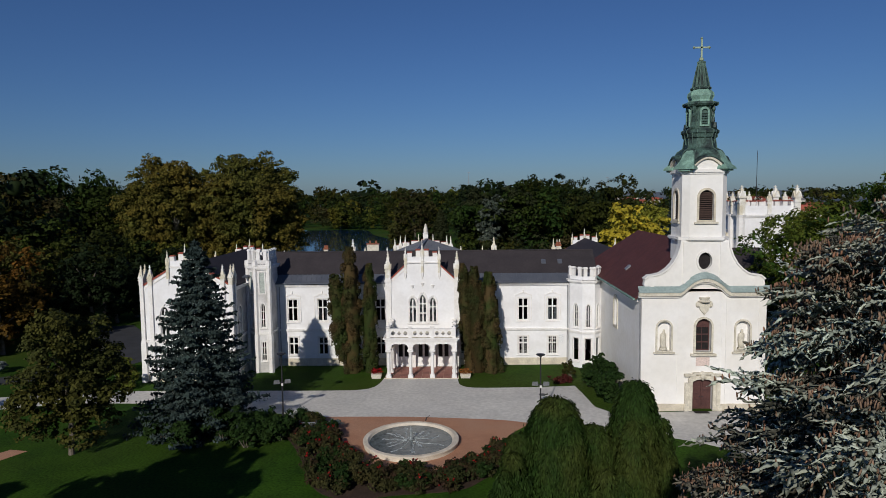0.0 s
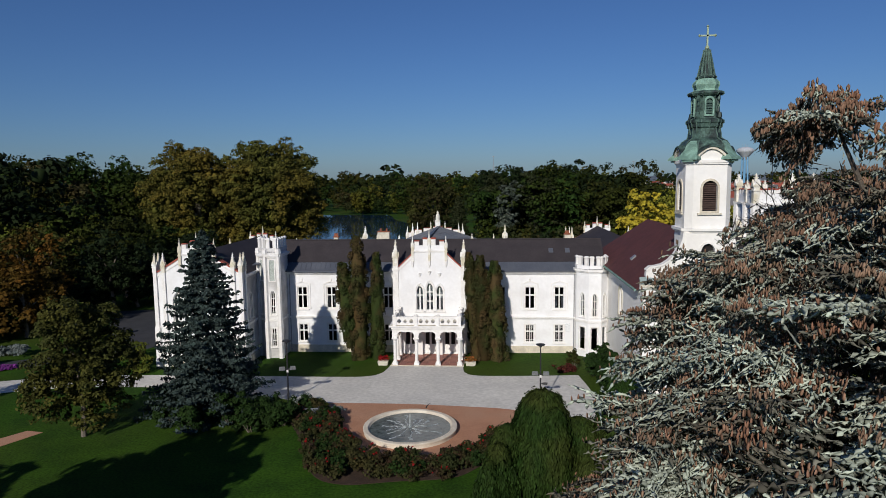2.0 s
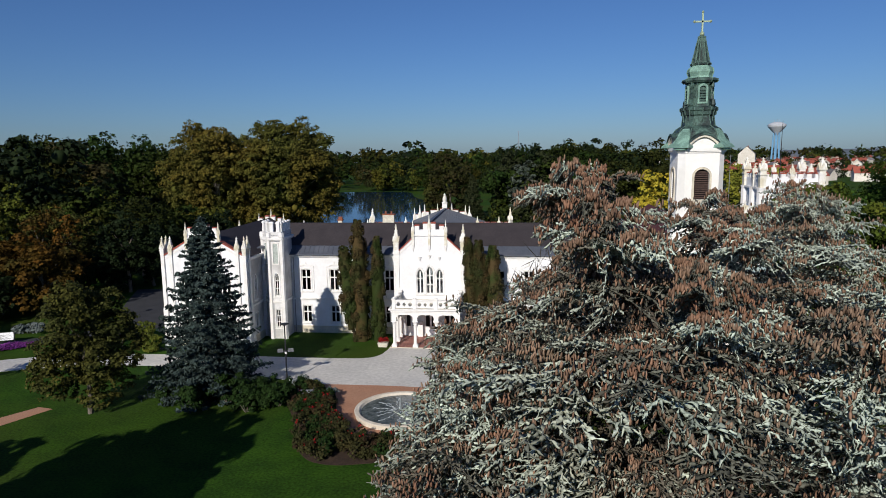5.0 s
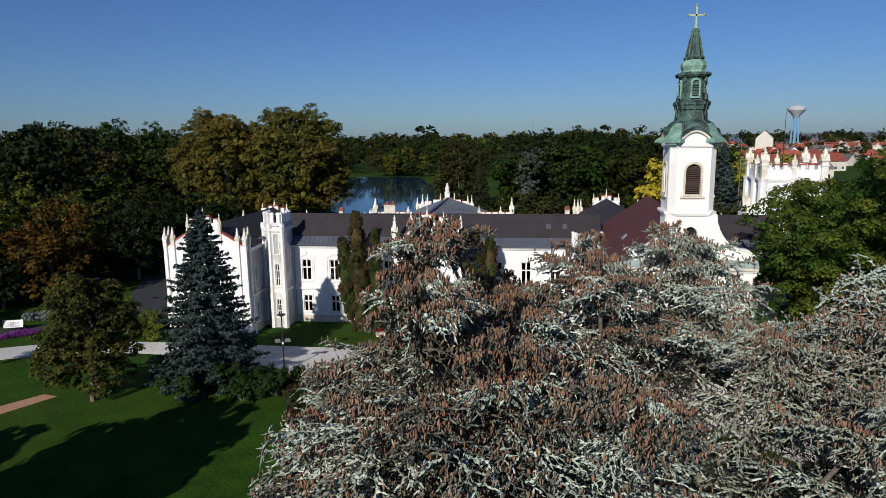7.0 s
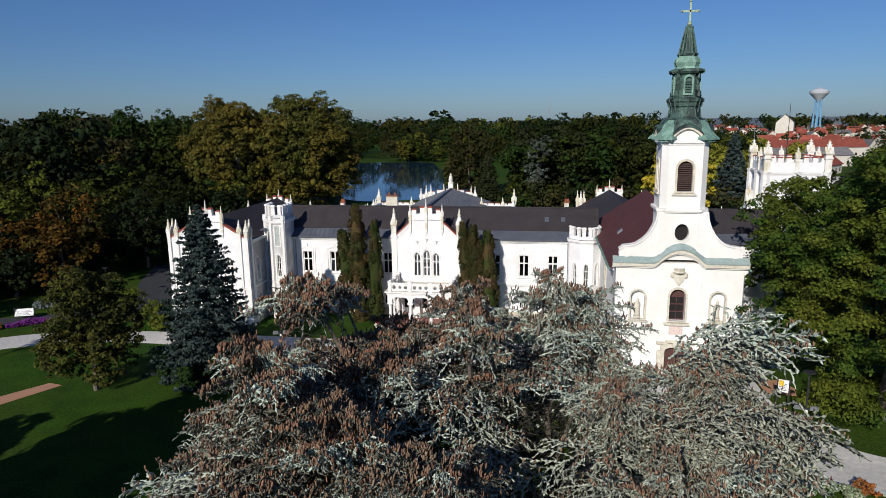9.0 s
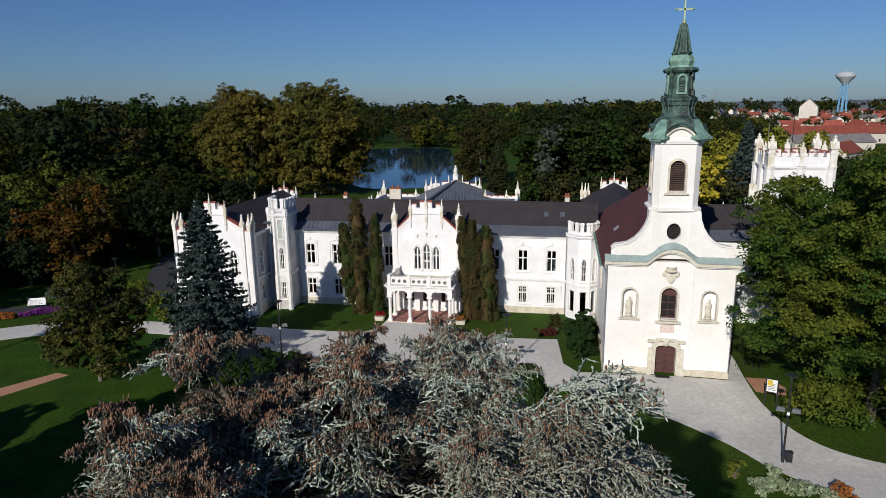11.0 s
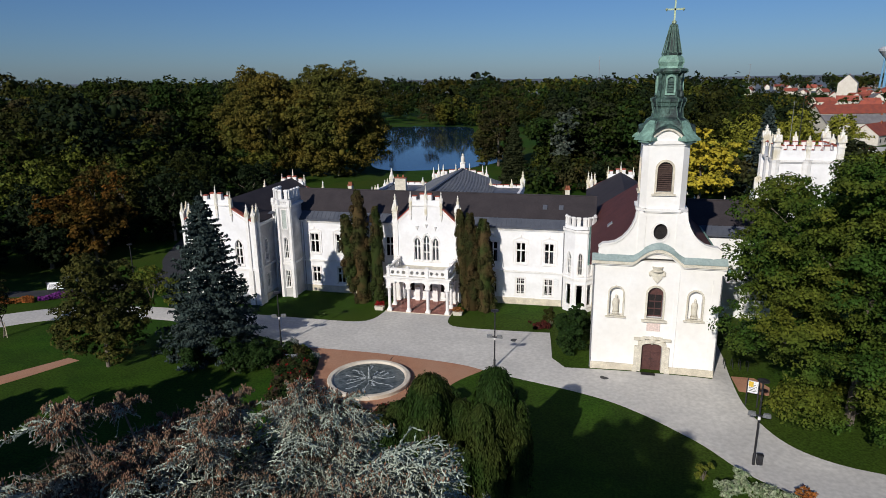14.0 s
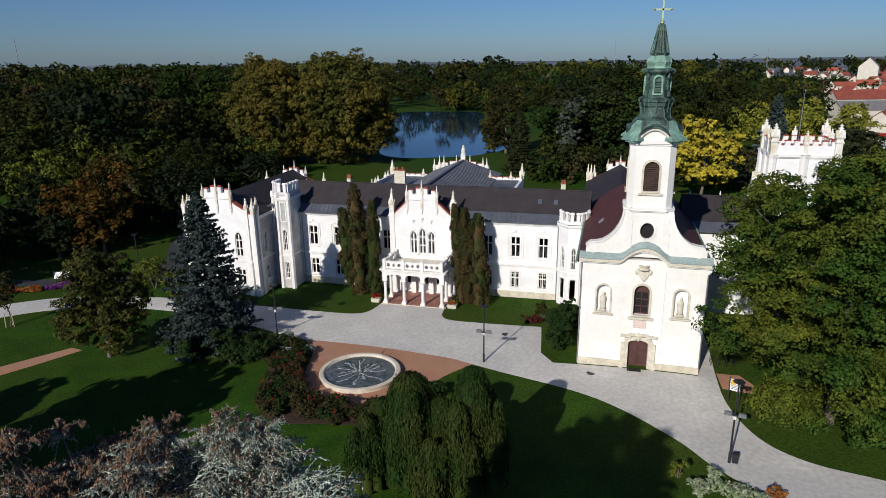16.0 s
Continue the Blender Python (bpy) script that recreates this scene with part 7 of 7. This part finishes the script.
def info_board(x, y, w, h, zc, turn, face, label, legs=True, tilt=0.0):
    t = empty("info_board", x, y, height(x, y), label, "sign")
    t.rotation_euler = (0, 0, turn)
    if legs:
        for s in (-1, 1):
            bm = bmesh.new()
            box(bm, s * (w / 2 + 0.05) - 0.05, s * (w / 2 + 0.05) + 0.05, -0.05, 0.05, 0, zc + h / 2 + 0.15)
            part("post", bm, M_IRON, t)
    bm = bmesh.new()
    box(bm, -w / 2, w / 2, -0.03, 0.03, -h / 2, h / 2)
    p = part("panel", bm, face, t)
    p.matrix_local = Matrix.Translation((0, 0, zc)) @ Matrix.Rotation(tilt, 4, "X")
    for k in range(5):
        bm = bmesh.new()
        box(bm, -w * 0.4, w * (0.38 - 0.1 * (k % 3)), -0.036, -0.03, -h * 0.36 + k * h * 0.13, -h * 0.36 + k * h * 0.13 + h * 0.04)
        part("text_bar", bm, M_IRON, p)
    return t


M_SIGNW = mat("white_sign_face", (0.75, 0.76, 0.76), (0.7, 0.71, 0.72), rough=0.5)
b1 = info_board(34.6, -22.9, 0.8, 1.1, 1.85, -0.35, M_SIGNW, "white framed information board on dark posts beside the drive")
bm = bmesh.new()
box(bm, -0.36, 0.02, -0.037, -0.03, 1.85, 2.35)
part("yellow_panel", bm, mat("yellow_print", (0.65, 0.45, 0.05), (0.6, 0.4, 0.05), rough=0.5), b1, "yellow printed panel")
info_board(-52.1, -7.6, 2.2, 1.0, 0.9, 0.35, M_SIGNW, "low white information board beside a flower bed", tilt=-0.6)
info_board(-9.0, -22.9, 1.3, 0.8, 0.8, 0.15, M_GREYMETAL, "low slanted grey information panel among shrubs", tilt=-0.9)
wall_sign = (lambda b: (box(b, 16.05, 16.6, -0.12, -0.03, 2.75, 3.75), b)[1])(bmesh.new())
tagged(part("wall_sign", wall_sign, M_SIGNW), "small white panel on the castle wall beside a window", "sign")
# bin by the lamp
t = empty("litter_bin", 33.35, -31.9, height(33.35, -31.9), "dark grey litter bin beside the lamp post", "bin")
bm = bmesh.new()
box(bm, -0.2, 0.2, -0.16, 0.16, 0.12, 0.85)
part("body", bm, M_IRON, t)
bm = bmesh.new()
box(bm, -0.23, 0.23, -0.19, 0.19, 0.85, 0.91)
part("lid", bm, M_IRON, t)
bm = bmesh.new()
box(bm, -0.17, 0.17, -0.13, 0.13, 0, 0.12)
part("foot", bm, M_GREYMETAL, t)
# bicycle stands
for i in range(4):
    t = empty("bicycle_stand", 33.6 + i * 0.7, -15.6, height(33.6 + i * 0.7, -15.6) + 0.02, "dark metal hoop stand for bicycles", "bicycle stand", group="bicycle stands")
    bm = bmesh.new()
    limb(bm, [(0, -0.4, 0), (0, -0.4, 0.7), (0, -0.25, 0.85), (0, 0.25, 0.85), (0, 0.4, 0.7), (0, 0.4, 0)], 0.03, 0.03, 6)
    part("hoop", bm, M_IRON, t)
# manhole and gully covers
for x, y in ((22.2, -20.2), (12.6, -12.4)):
    bm = bmesh.new()
    z = height(x, y) + 0.03
    lathe(bm, x, y, [(0.42, z), (0.42, z + 0.008)], 20)
    tagged(part("manhole_cover", bm, M_IRON), "dark round iron cover set in the paving", "manhole")
# planters
for x in (-5.35, 4.75):
    t = empty("planter", x, -5.4, 0.0, "pale stone trough planted with red flowers beside the portico", "planter", group="planters")
    bm = bmesh.new()
    loft(bm, [[(-0.5, -0.35, 0), (0.5, -0.35, 0), (0.5, 0.35, 0), (-0.5, 0.35, 0)], [(-0.6, -0.42, 0.5), (0.6, -0.42, 0.5), (0.6, 0.42, 0.5), (-0.6, 0.42, 0.5)]])
    part("trough", bm, M_STONE, t)
    v, f = crown_mesh([(np.array((dx, 0, 0.75)), 0.4) for dx in (-0.3, 0.0, 0.3)], 500, 0.09)
    link("planting", mesh_of("planting", v, f, F_ORANGE if x > 0 else F_RED), None, t)

# ---- shrubs and beds ----
for x, y, h, r, ry in ((18.7, -15.5, 3.3, 1.45, 2.1), (18.8, -12.0, 3.5, 1.5, 2.2), (17.8, -10.2, 2.4, 1.3, 1.4), (19.4, -8.2, 3.0, 1.3, 1.7)):
    shrub("shrub", x, y, h, r, 5200, 0.17, F_SHRUB, "dense dark green evergreen shrub beside the church wall", ry=ry, lobes=16)
shrub("shrub", 14.9, -8.3, 0.9, 1.9, 1500, 0.13, F_REDLEAF, "low purple-red shrub at the edge of the paving", ry=0.8)
shrub("shrub", 16.2, -7.4, 2.4, 0.8, 1500, 0.13, F_AUTUMN, "brown-orange shrub beside dark evergreens")


def weeping(x, y, h, r, label, hem=0.05):
    """Overlapping mounds of hanging, leafy twigs that end hem metres above the ground."""
    t = empty("weeping_tree", x, y, height(x, y), label, "weeping tree")
    mounds = [(0.0, 0.0, h, r * 0.62)]
    for k in range(8):
        a = k * 0.79 + rng.uniform(0, 0.6)
        q = r * rng.uniform(0.4, 0.68)
        mounds.append((q * math.cos(a), q * math.sin(a), h * rng.uniform(0.5, 0.95), r * rng.uniform(0.3, 0.46)))
    V, F, off = [], [], 0
    for mx, my, mh, mr in mounds:
        n = int(300 * mr * mr * (0.6 + 0.07 * h))
        m = 9
        a = rng.uniform(0, 6.28, n)
        u = np.sqrt(rng.uniform(0.0, 1, n))
        fall = mh * rng.uniform(0.25, 0.85, n)
        s = rng.uniform(0, 1, (n, m)) * np.linspace(0.3, 1, m)[None]
        q = mr * (u[:, None] + (1 - u[:, None]) * 0.35 * s) * (1 + 0.07 * np.sin(7 * a))[:, None]
        z = mh * (1 - 0.42 * u[:, None] ** 2.4) - fall[:, None] * s * u[:, None] ** 2 * 0.9
        P = np.stack([mx + q * np.cos(a)[:, None], my + q * np.sin(a)[:, None], np.where(z < hem, hem + 0.15 * (z - hem) * (hem > 0.1), z)], 2).reshape(-1, 3)
        P += rng.normal(0, 0.07, P.shape)
        out = np.repeat(np.stack([np.cos(a) * u, np.sin(a) * u, 1.1 - u], 1), m, 0)
        way = np.repeat(np.stack([np.cos(a) * (1 - u), np.sin(a) * (1 - u), -0.35 - u], 1), m, 0)
        out, way = unit(out + rng.normal(0, 0.3, out.shape)), unit(way + rng.normal(0, 0.22, way.shape))
        side = unit(np.cross(out, way))
        k = rng.uniform(0.7, 1.3, (len(P), 1))
        v = np.stack([P - way * 0.15 * k, P - side * 0.05 * k, P + way * 0.15 * k, P + side * 0.05 * k], 1).reshape(-1, 3)
        V.append(v)
        F.append(np.arange(len(v)).reshape(-1, 4) + off)
        off += len(v)
        nu, nv = 12, 6
        ring_ = []
        for j in range(nv):
            uu = (j + 0.02) / (nv - 1)
            for i in range(nu):
                b_ = 2 * math.pi * i / nu
                ring_.append((mx + mr * 0.76 * min(1, uu * 1.1) * math.cos(b_), my + mr * 0.76 * min(1, uu * 1.1) * math.sin(b_), max(hem + 0.1, mh * (0.86 - 0.42 * min(1, uu * 1.1) ** 2.4) - (mh * 0.35 if j == nv - 1 else 0))))
        V.append(np.array(ring_))
        F.append(np.array([(off + j * nu + i, off + j * nu + (i + 1) % nu, off + (j + 1) * nu + (i + 1) % nu, off + (j + 1) * nu + i) for j in range(nv - 1) for i in range(nu)]))
        off += nu * nv
    bm = bmesh.new()
    limb(bm, [(0, 0, -0.1), (0.1, 0, h * 0.5), (0, 0.1, h * 0.75)], 0.16, 0.06, 7)
    part("trunk", bm, M_BARK, t)
    link("crown", mesh_of("crown", np.concatenate(V), np.concatenate(F), F_WEEP), None, t)
    return t


weeping(10.0, -39.4, 8.5, 3.7, "broad weeping green tree whose hanging twigs reach the lawn")
weeping(14.6, -39.6, 9.6, 2.9, "tall weeping green tree beside the drive", hem=0.9)
weeping(7.3, -41.2, 5.9, 1.8, "small weeping green tree beside roses")
weeping(12.3, -42.2, 5.4, 1.7, "small weeping green tree between taller ones")
shrub("shrub", 8.3, -27.6, 1.5, 1.6, 2200, 0.14, F_SHRUB, "low dark shrub at the edge of the gravel circle")
for x, y, h, r in ((-16.0, -24.0, 2.6, 2.2), (-13.4, -22.4, 2.4, 1.9), (-11.2, -24.0, 2.0, 1.9), (-13.6, -25.6, 1.8, 1.9), (-9.4, -21.2, 1.4, 1.3), (-18.4, -25.6, 2.0, 1.8), (-21.5, -23.5, 1.6, 1.6)):
    shrub("shrub", x, y, h, r, 2600, 0.16, F_SHRUB, "dark mixed shrub in the bed below the spruce")
for x, y, h, r, m in ((-7.0, -21.6, 0.9, 0.9, F_SILVER), (-8.6, -20.6, 1.0, 0.9, F_GOLDSHRUB), (-10.4, -19.8, 1.3, 1.0, F_SILVER)):
    shrub("shrub", x, y, h, r, 1200, 0.1, m, "low silvery shrub at the edge of the gravel" if m == F_SILVER else "low yellow-green shrub in the bed")
for x, y, h, r in ((-37.0, -7.4, 4.2, 2.4), (-34.0, -7.4, 3.4, 2.0), (-32.2, -8.8, 1.6, 1.5), (-39.4, -6.4, 3.0, 2.0)):
    shrub("shrub", x, y, h, r, 2000, 0.16, F_GOLDSHRUB, "yellow-green shrub beside the castle wing")
shrub("shrub", 29.0, -34.6, 1.7, 0.6, 900, 0.12, F_GOLDSHRUB, "small yellow-green bush alone on the lawn")
for x, y, r in ((31.3, -35.2, 1.0), (32.8, -35.8, 1.0), (30.2, -36.4, 0.9), (34.2, -36.6, 0.9)):
    shrub("shrub", x, y, 1.1, r, 1500, 0.1, F_PALE, "pale variegated shrub beside the drive")
shrub("shrub", 35.4, -36.0, 0.8, 0.8, 900, 0.1, F_ORANGE, "low orange-yellow shrub beside the drive")

# rose bed round the gravel
BED = smooth_line([(-9.0, -20.0), (-7.2, -22.0), (-6.3, -24.0), (-5.6, -26.6), (-3.8, -29.3), (-0.5, -30.7), (3.4, -30.6), (5.9, -28.4), (7.2, -26.4)]) + smooth_line([(8.6, -28.4), (6.2, -31.2), (4.2, -33.2), (0.0, -34.0), (-3.6, -34.6), (-6.2, -33.0), (-8.8, -27.0), (-11.2, -22.6)])
sheet("flower_bed_soil", BED, M_SOIL, 0.02, "brown soil of the rose bed round the gravel circle", "flower bed", depth=0.05)
r2 = np.random.default_rng(11)
count = 0
while count < 190:
    k = r2.uniform(0, 1)
    i = int(k * 48)
    inner, outer = BED[i], BED[-1 - min(i, 41)]
    u = r2.uniform(0.04, 0.98)
    x, y = inner[0] + (outer[0] - inner[0]) * u, inner[1] + (outer[1] - inner[1]) * u
    h = r2.uniform(0.7, 1.5)
    m = F_ROSE if r2.random() < 0.33 else F_BROWN if r2.random() < 0.6 else F_SHRUB
    t = empty("rose_bush", x, y, height(x, y) + 0.02, "bushy rose with red blooms in the bed" if m == F_ROSE else "low green and brown perennial in the rose bed", "rose bush" if m == F_ROSE else "perennial", group="bushes in the rose bed")
    ls = lobes_in(0.6, 0.6, h * 0.4, 6, 0.4, h * 0.5, low=-0.3)
    v, f = crown_mesh(ls, 380, 0.13, core=True)
    v[:, 2] = np.maximum(v[:, 2], 0)
    link("leaves", mesh_of("leaves", v, f, m), None, t)
    if m == F_ROSE:
        n = int(r2.integers(2, 5))
        d = ball_dirs(n)
        d[:, 2] = np.abs(d[:, 2])
        c = np.array((0, 0, h * 0.55)) + d * np.array((0.7, 0.7, h * 0.5))
        v, f = leaf_quads(np.repeat(c, 5, 0) + rng.normal(0, 0.04, (n * 5, 3)), np.repeat(d, 5, 0), 0.12, long=1.1)
        link("bloom", mesh_of("bloom", v, f, F_RED), None, t, "red blooms")["kind"] = "stuff"
    count += 1
# flower beds by the asphalt path
for pts, m, lab in ((((-51.0, -11.8), (-47.5, -8.4), (-48.6, -7.4), (-52.2, -10.6)), F_PURPLE, "bed of purple flowers along the asphalt path"), (((-57, -14.6), (-51.4, -12.2), (-52.6, -10.9), (-58, -13.2)), F_ORANGE, "bed of orange and rust flowers along the asphalt path")):
    n = 2600
    a, b, c_, d_ = (np.array(p) for p in pts)
    u, w = rng.uniform(0, 1, (n, 1)), rng.uniform(0, 1, (n, 1))
    p = (a * (1 - u) + b * u) * (1 - w) + (d_ * (1 - u) + c_ * u) * w
    z = 0.15 + rng.uniform(0, 0.5, (n, 1)) * (0.6 + 0.4 * np.sin(p[:, :1] * 2.1))
    v, f = leaf_quads(np.concatenate([p, z], 1), np.tile((0, -0.4, 1.0), (n, 1)), 0.2)
    tagged(link("flower_bed", mesh_of("flower_bed", v, f, m), None), lab, "flower bed", kind="stuff")
shrub("shrub", -52.5, -3.0, 1.5, 3.2, 2400, 0.2, F_SILVER, "grey-green shrub beyond the asphalt path", ry=1.4)
# staked young tree
t = broadleaf("tree", -45.0, -22.8, 6.8, 1.6, 2.4, 1800, 0.17, F_OAK, "young staked tree on the lawn", lobes=14, lobe_r=0.7, trunk_r=0.06, limbs=3)
for k in range(3):
    a = k * 2.1
    bm = bmesh.new()
    limb(bm, [(0.5 * math.cos(a), 0.5 * math.sin(a), 0), (0.42 * math.cos(a), 0.42 * math.sin(a), 1.9)], 0.05, 0.05, 6)
    part("stake", bm, mat("pale_stake_wood", (0.5, 0.43, 0.32), (0.42, 0.36, 0.27), rough=0.8) if k == 0 else bpy.data.materials["pale_stake_wood"], t)

# ---- town ----
M_HROOF = mat("red_roof_tiles", (0.30, 0.075, 0.045), (0.22, 0.06, 0.045), scale=0.4, rough=0.85, fine=0.15, obj=0.35)
M_HGREY = mat("grey_roof", (0.16, 0.15, 0.15), (0.12, 0.115, 0.12), scale=0.4, rough=0.8, obj=0.3)
M_HWALL = mat("house_plaster", (0.66, 0.62, 0.55), (0.6, 0.55, 0.47), scale=0.3, rough=0.9, obj=0.15)


def house(x, y, w, d, h, rh, turn, roof_m, label, nw=4):
    t = empty("house", x, y, 0, label, "house", group="houses of the town")
    t.rotation_euler = (0, 0, turn)
    bm = bmesh.new()
    loft(bm, [[(-w / 2, -d / 2, 0), (-w / 2, d / 2, 0), (-w / 2, d / 2, h), (-w / 2, 0, h + rh), (-w / 2, -d / 2, h)], [(w / 2, -d / 2, 0), (w / 2, d / 2, 0), (w / 2, d / 2, h), (w / 2, 0, h + rh), (w / 2, -d / 2, h)]])
    part("wall", bm, M_HWALL, t)
    for s in (-1, 1):
        bm = bmesh.new()
        loft(bm, [[(-w / 2 - 0.4, s * (d / 2 + 0.5), h - 0.2), (w / 2 + 0.4, s * (d / 2 + 0.5), h - 0.2), (w / 2 + 0.4, 0, h + rh + 0.12), (-w / 2 - 0.4, 0, h + rh + 0.12)],
                  [(-w / 2 - 0.4, s * (d / 2 + 0.5), h + 0.05), (w / 2 + 0.4, s * (d / 2 + 0.5), h + 0.05), (w / 2 + 0.4, 0, h + rh + 0.36), (-w / 2 - 0.4, 0, h + rh + 0.36)]])
        part("roof", bm, roof_m, t)
    bm = bmesh.new()
    box(bm, w * 0.2, w * 0.2 + 0.7, -0.9, -0.3, h + rh * 0.4, h + rh + 1.0)
    part("chimney", bm, M_TERRA, t)
    for i in range(nw):
        bm = bmesh.new()
        u = -w / 2 + w * (i + 0.5) / nw
        box(bm, u - 0.55, u + 0.55, -d / 2 - 0.05, -d / 2 + 0.1, 1.0, min(2.6, h - 0.3))
        part("window", bm, M_DARK, t)
    return t


house(172, 345, 62, 12, 6, 4.2, 0.22, M_HROOF, "long low building with a red tiled roof at the town's edge", 14)
house(142, 268, 40, 11, 5.5, 3.4, 0.25, M_HGREY, "low building with a grey roof and pale walls", 8)
house(131, 222, 20, 10, 4, 4.0, 0.9, M_HROOF, "single-storey house with a brown-red roof", 4)
house(282, 720, 26, 18, 17, 9, 1.2, M_HGREY, "tall white house with a steep grey roof", 4)
rt = np.random.default_rng(5)
for k in range(130):
    y = rt.uniform(380, 1300)
    x = 22.8 + (y + 78) * rt.uniform(0.2, 0.5)
    if y < 900 and x < 22.8 + 0.262 * (y + 78):
        continue
    red = rt.random() < 0.7
    house(x, y, rt.uniform(9, 17), rt.uniform(8, 10), rt.uniform(3.5, 6), rt.uniform(3.2, 4.5), rt.uniform(0, 3.1), M_HROOF if red else M_HGREY, "town house with a red tiled roof and pale walls" if red else "town house with a grey roof and pale walls", 3)
# square with a parked car
sheet("car_park", [(96, 140), (130, 150), (134, 208), (106, 206)], M_PAVE, 0.03, "pale paved square at the town's edge", "car park", depth=0.1, step=20)
t = empty("car", 120.5, 197, 0.04, "red car parked on the paved square", "car")
t.rotation_euler = (0, 0, 0.2)
bm = bmesh.new()
loft(bm, [[(-2.1, y_, 0.35), (2.1, y_, 0.35), (2.1, y_, 0.85), (1.2, y_, 0.95), (0.7, y_, 1.45), (-1.0, y_, 1.45), (-1.7, y_, 0.95), (-2.1, y_, 0.9)] for y_ in (-0.85, 0.85)])
part("body", bm, mat("red_car_paint", (0.45, 0.02, 0.02), (0.4, 0.02, 0.02), rough=0.25), t)
for sx in (-1.3, 1.3):
    for sy in (-0.8, 0.8):
        bm = bmesh.new()
        lathe(bm, 0, 0, [(0.33, -0.1), (0.33, 0.1)], 14)
        bmesh.ops.rotate(bm, verts=bm.verts, cent=(0, 0, 0), matrix=Matrix.Rotation(radians(90), 3, "X"))
        part("wheel", bm, M_IRON, t).location = (sx, sy, 0.33)
bm = bmesh.new()
box(bm, -0.9, 0.62, -0.86, 0.86, 1.0, 1.36)
part("side_windows", bm, M_DARK, t)
# water tower
t = empty("water_tower", 420, 1000, 10, "pale water tower with a cone-shaped tank on blue legs", "water tower")
bm = bmesh.new()
lathe(bm, 0, 0, [(1.5, 34), (13, 47), (13.5, 50), (9, 53), (3, 54.5)], 24)
part("tank", bm, mat("pale_tank", (0.5, 0.52, 0.55), (0.42, 0.44, 0.48), rough=0.5), t)
blue = mat("blue_steel", (0.12, 0.3, 0.5), (0.16, 0.34, 0.52), rough=0.5)
for k in range(6):
    a = k * math.pi / 3
    bm = bmesh.new()
    limb(bm, [(6.5 * math.cos(a), 6.5 * math.sin(a), -10), (4.5 * math.cos(a), 4.5 * math.sin(a), 38)], 0.8, 0.8, 6)
    part("leg", bm, blue, t)
bm = bmesh.new()
lathe(bm, 0, 0, [(1.8, -10), (1.8, 36)], 10)
part("shaft", bm, blue, t)
for x_ in (-4, 0, 3.5):
    bm = bmesh.new()
    lathe(bm, x_, 0, [(0.25, 53), (0.15, 59)], 5)
    part("aerial", bm, M_GREYMETAL, t)


# far masts and a pole behind the castle
def mast(name, x, y, z0, h, r, arms, label):
    t = empty(name, x, y, z0, label, "mast")
    bm = bmesh.new()
    lathe(bm, 0, 0, [(r * 1.6, -z0), (r, h * 0.6), (r * 0.5, h)], 6)
    part("pole", bm, M_GREYMETAL, t)
    for k in range(arms):
        z = h * (0.6 + 0.38 * k / max(1, arms - 1))
        bm = bmesh.new()
        box(bm, -r * 5, r * 5, -r * 0.5, r * 0.5, z, z + r)
        part("crossarm", bm, M_GREYMETAL, t)


mast("radio_mast", -1020, 900, 8, 72, 0.6, 3, "slender grey radio mast above distant woods")
mast("radio_mast", 19, 1200, 10, 52, 0.5, 2, "slender grey radio mast on the horizon")
mast("radio_mast", 178, 700, 4, 34, 0.35, 3, "thin grey lattice mast at the town's edge")
mast("utility_pole", 72.8, 120, 0.5, 20.5, 0.09, 2, "thin pale pole between trees behind the castle")


def bench(x, y, turn):
    t = empty("park_bench", x, y, height(x, y), "white wooden bench on the far park lawn", "bench", group="park benches")
    t.rotation_euler = (0, 0, turn)
    for name, a in (("seat", (-0.9, 0.9, -0.22, 0.22, 0.42, 0.47)), ("backrest", (-0.9, 0.9, 0.2, 0.25, 0.55, 0.9)), ("leg", (-0.75, -0.68, -0.2, 0.25, 0.0, 0.42)), ("leg", (0.68, 0.75, -0.2, 0.25, 0.0, 0.42))):
        bm = bmesh.new()
        box(bm, *a)
        part(name, bm, M_TRIM, t)


bench(-102, 98.7, 0.3)
bench(-98.9, 97.9, 0.3)
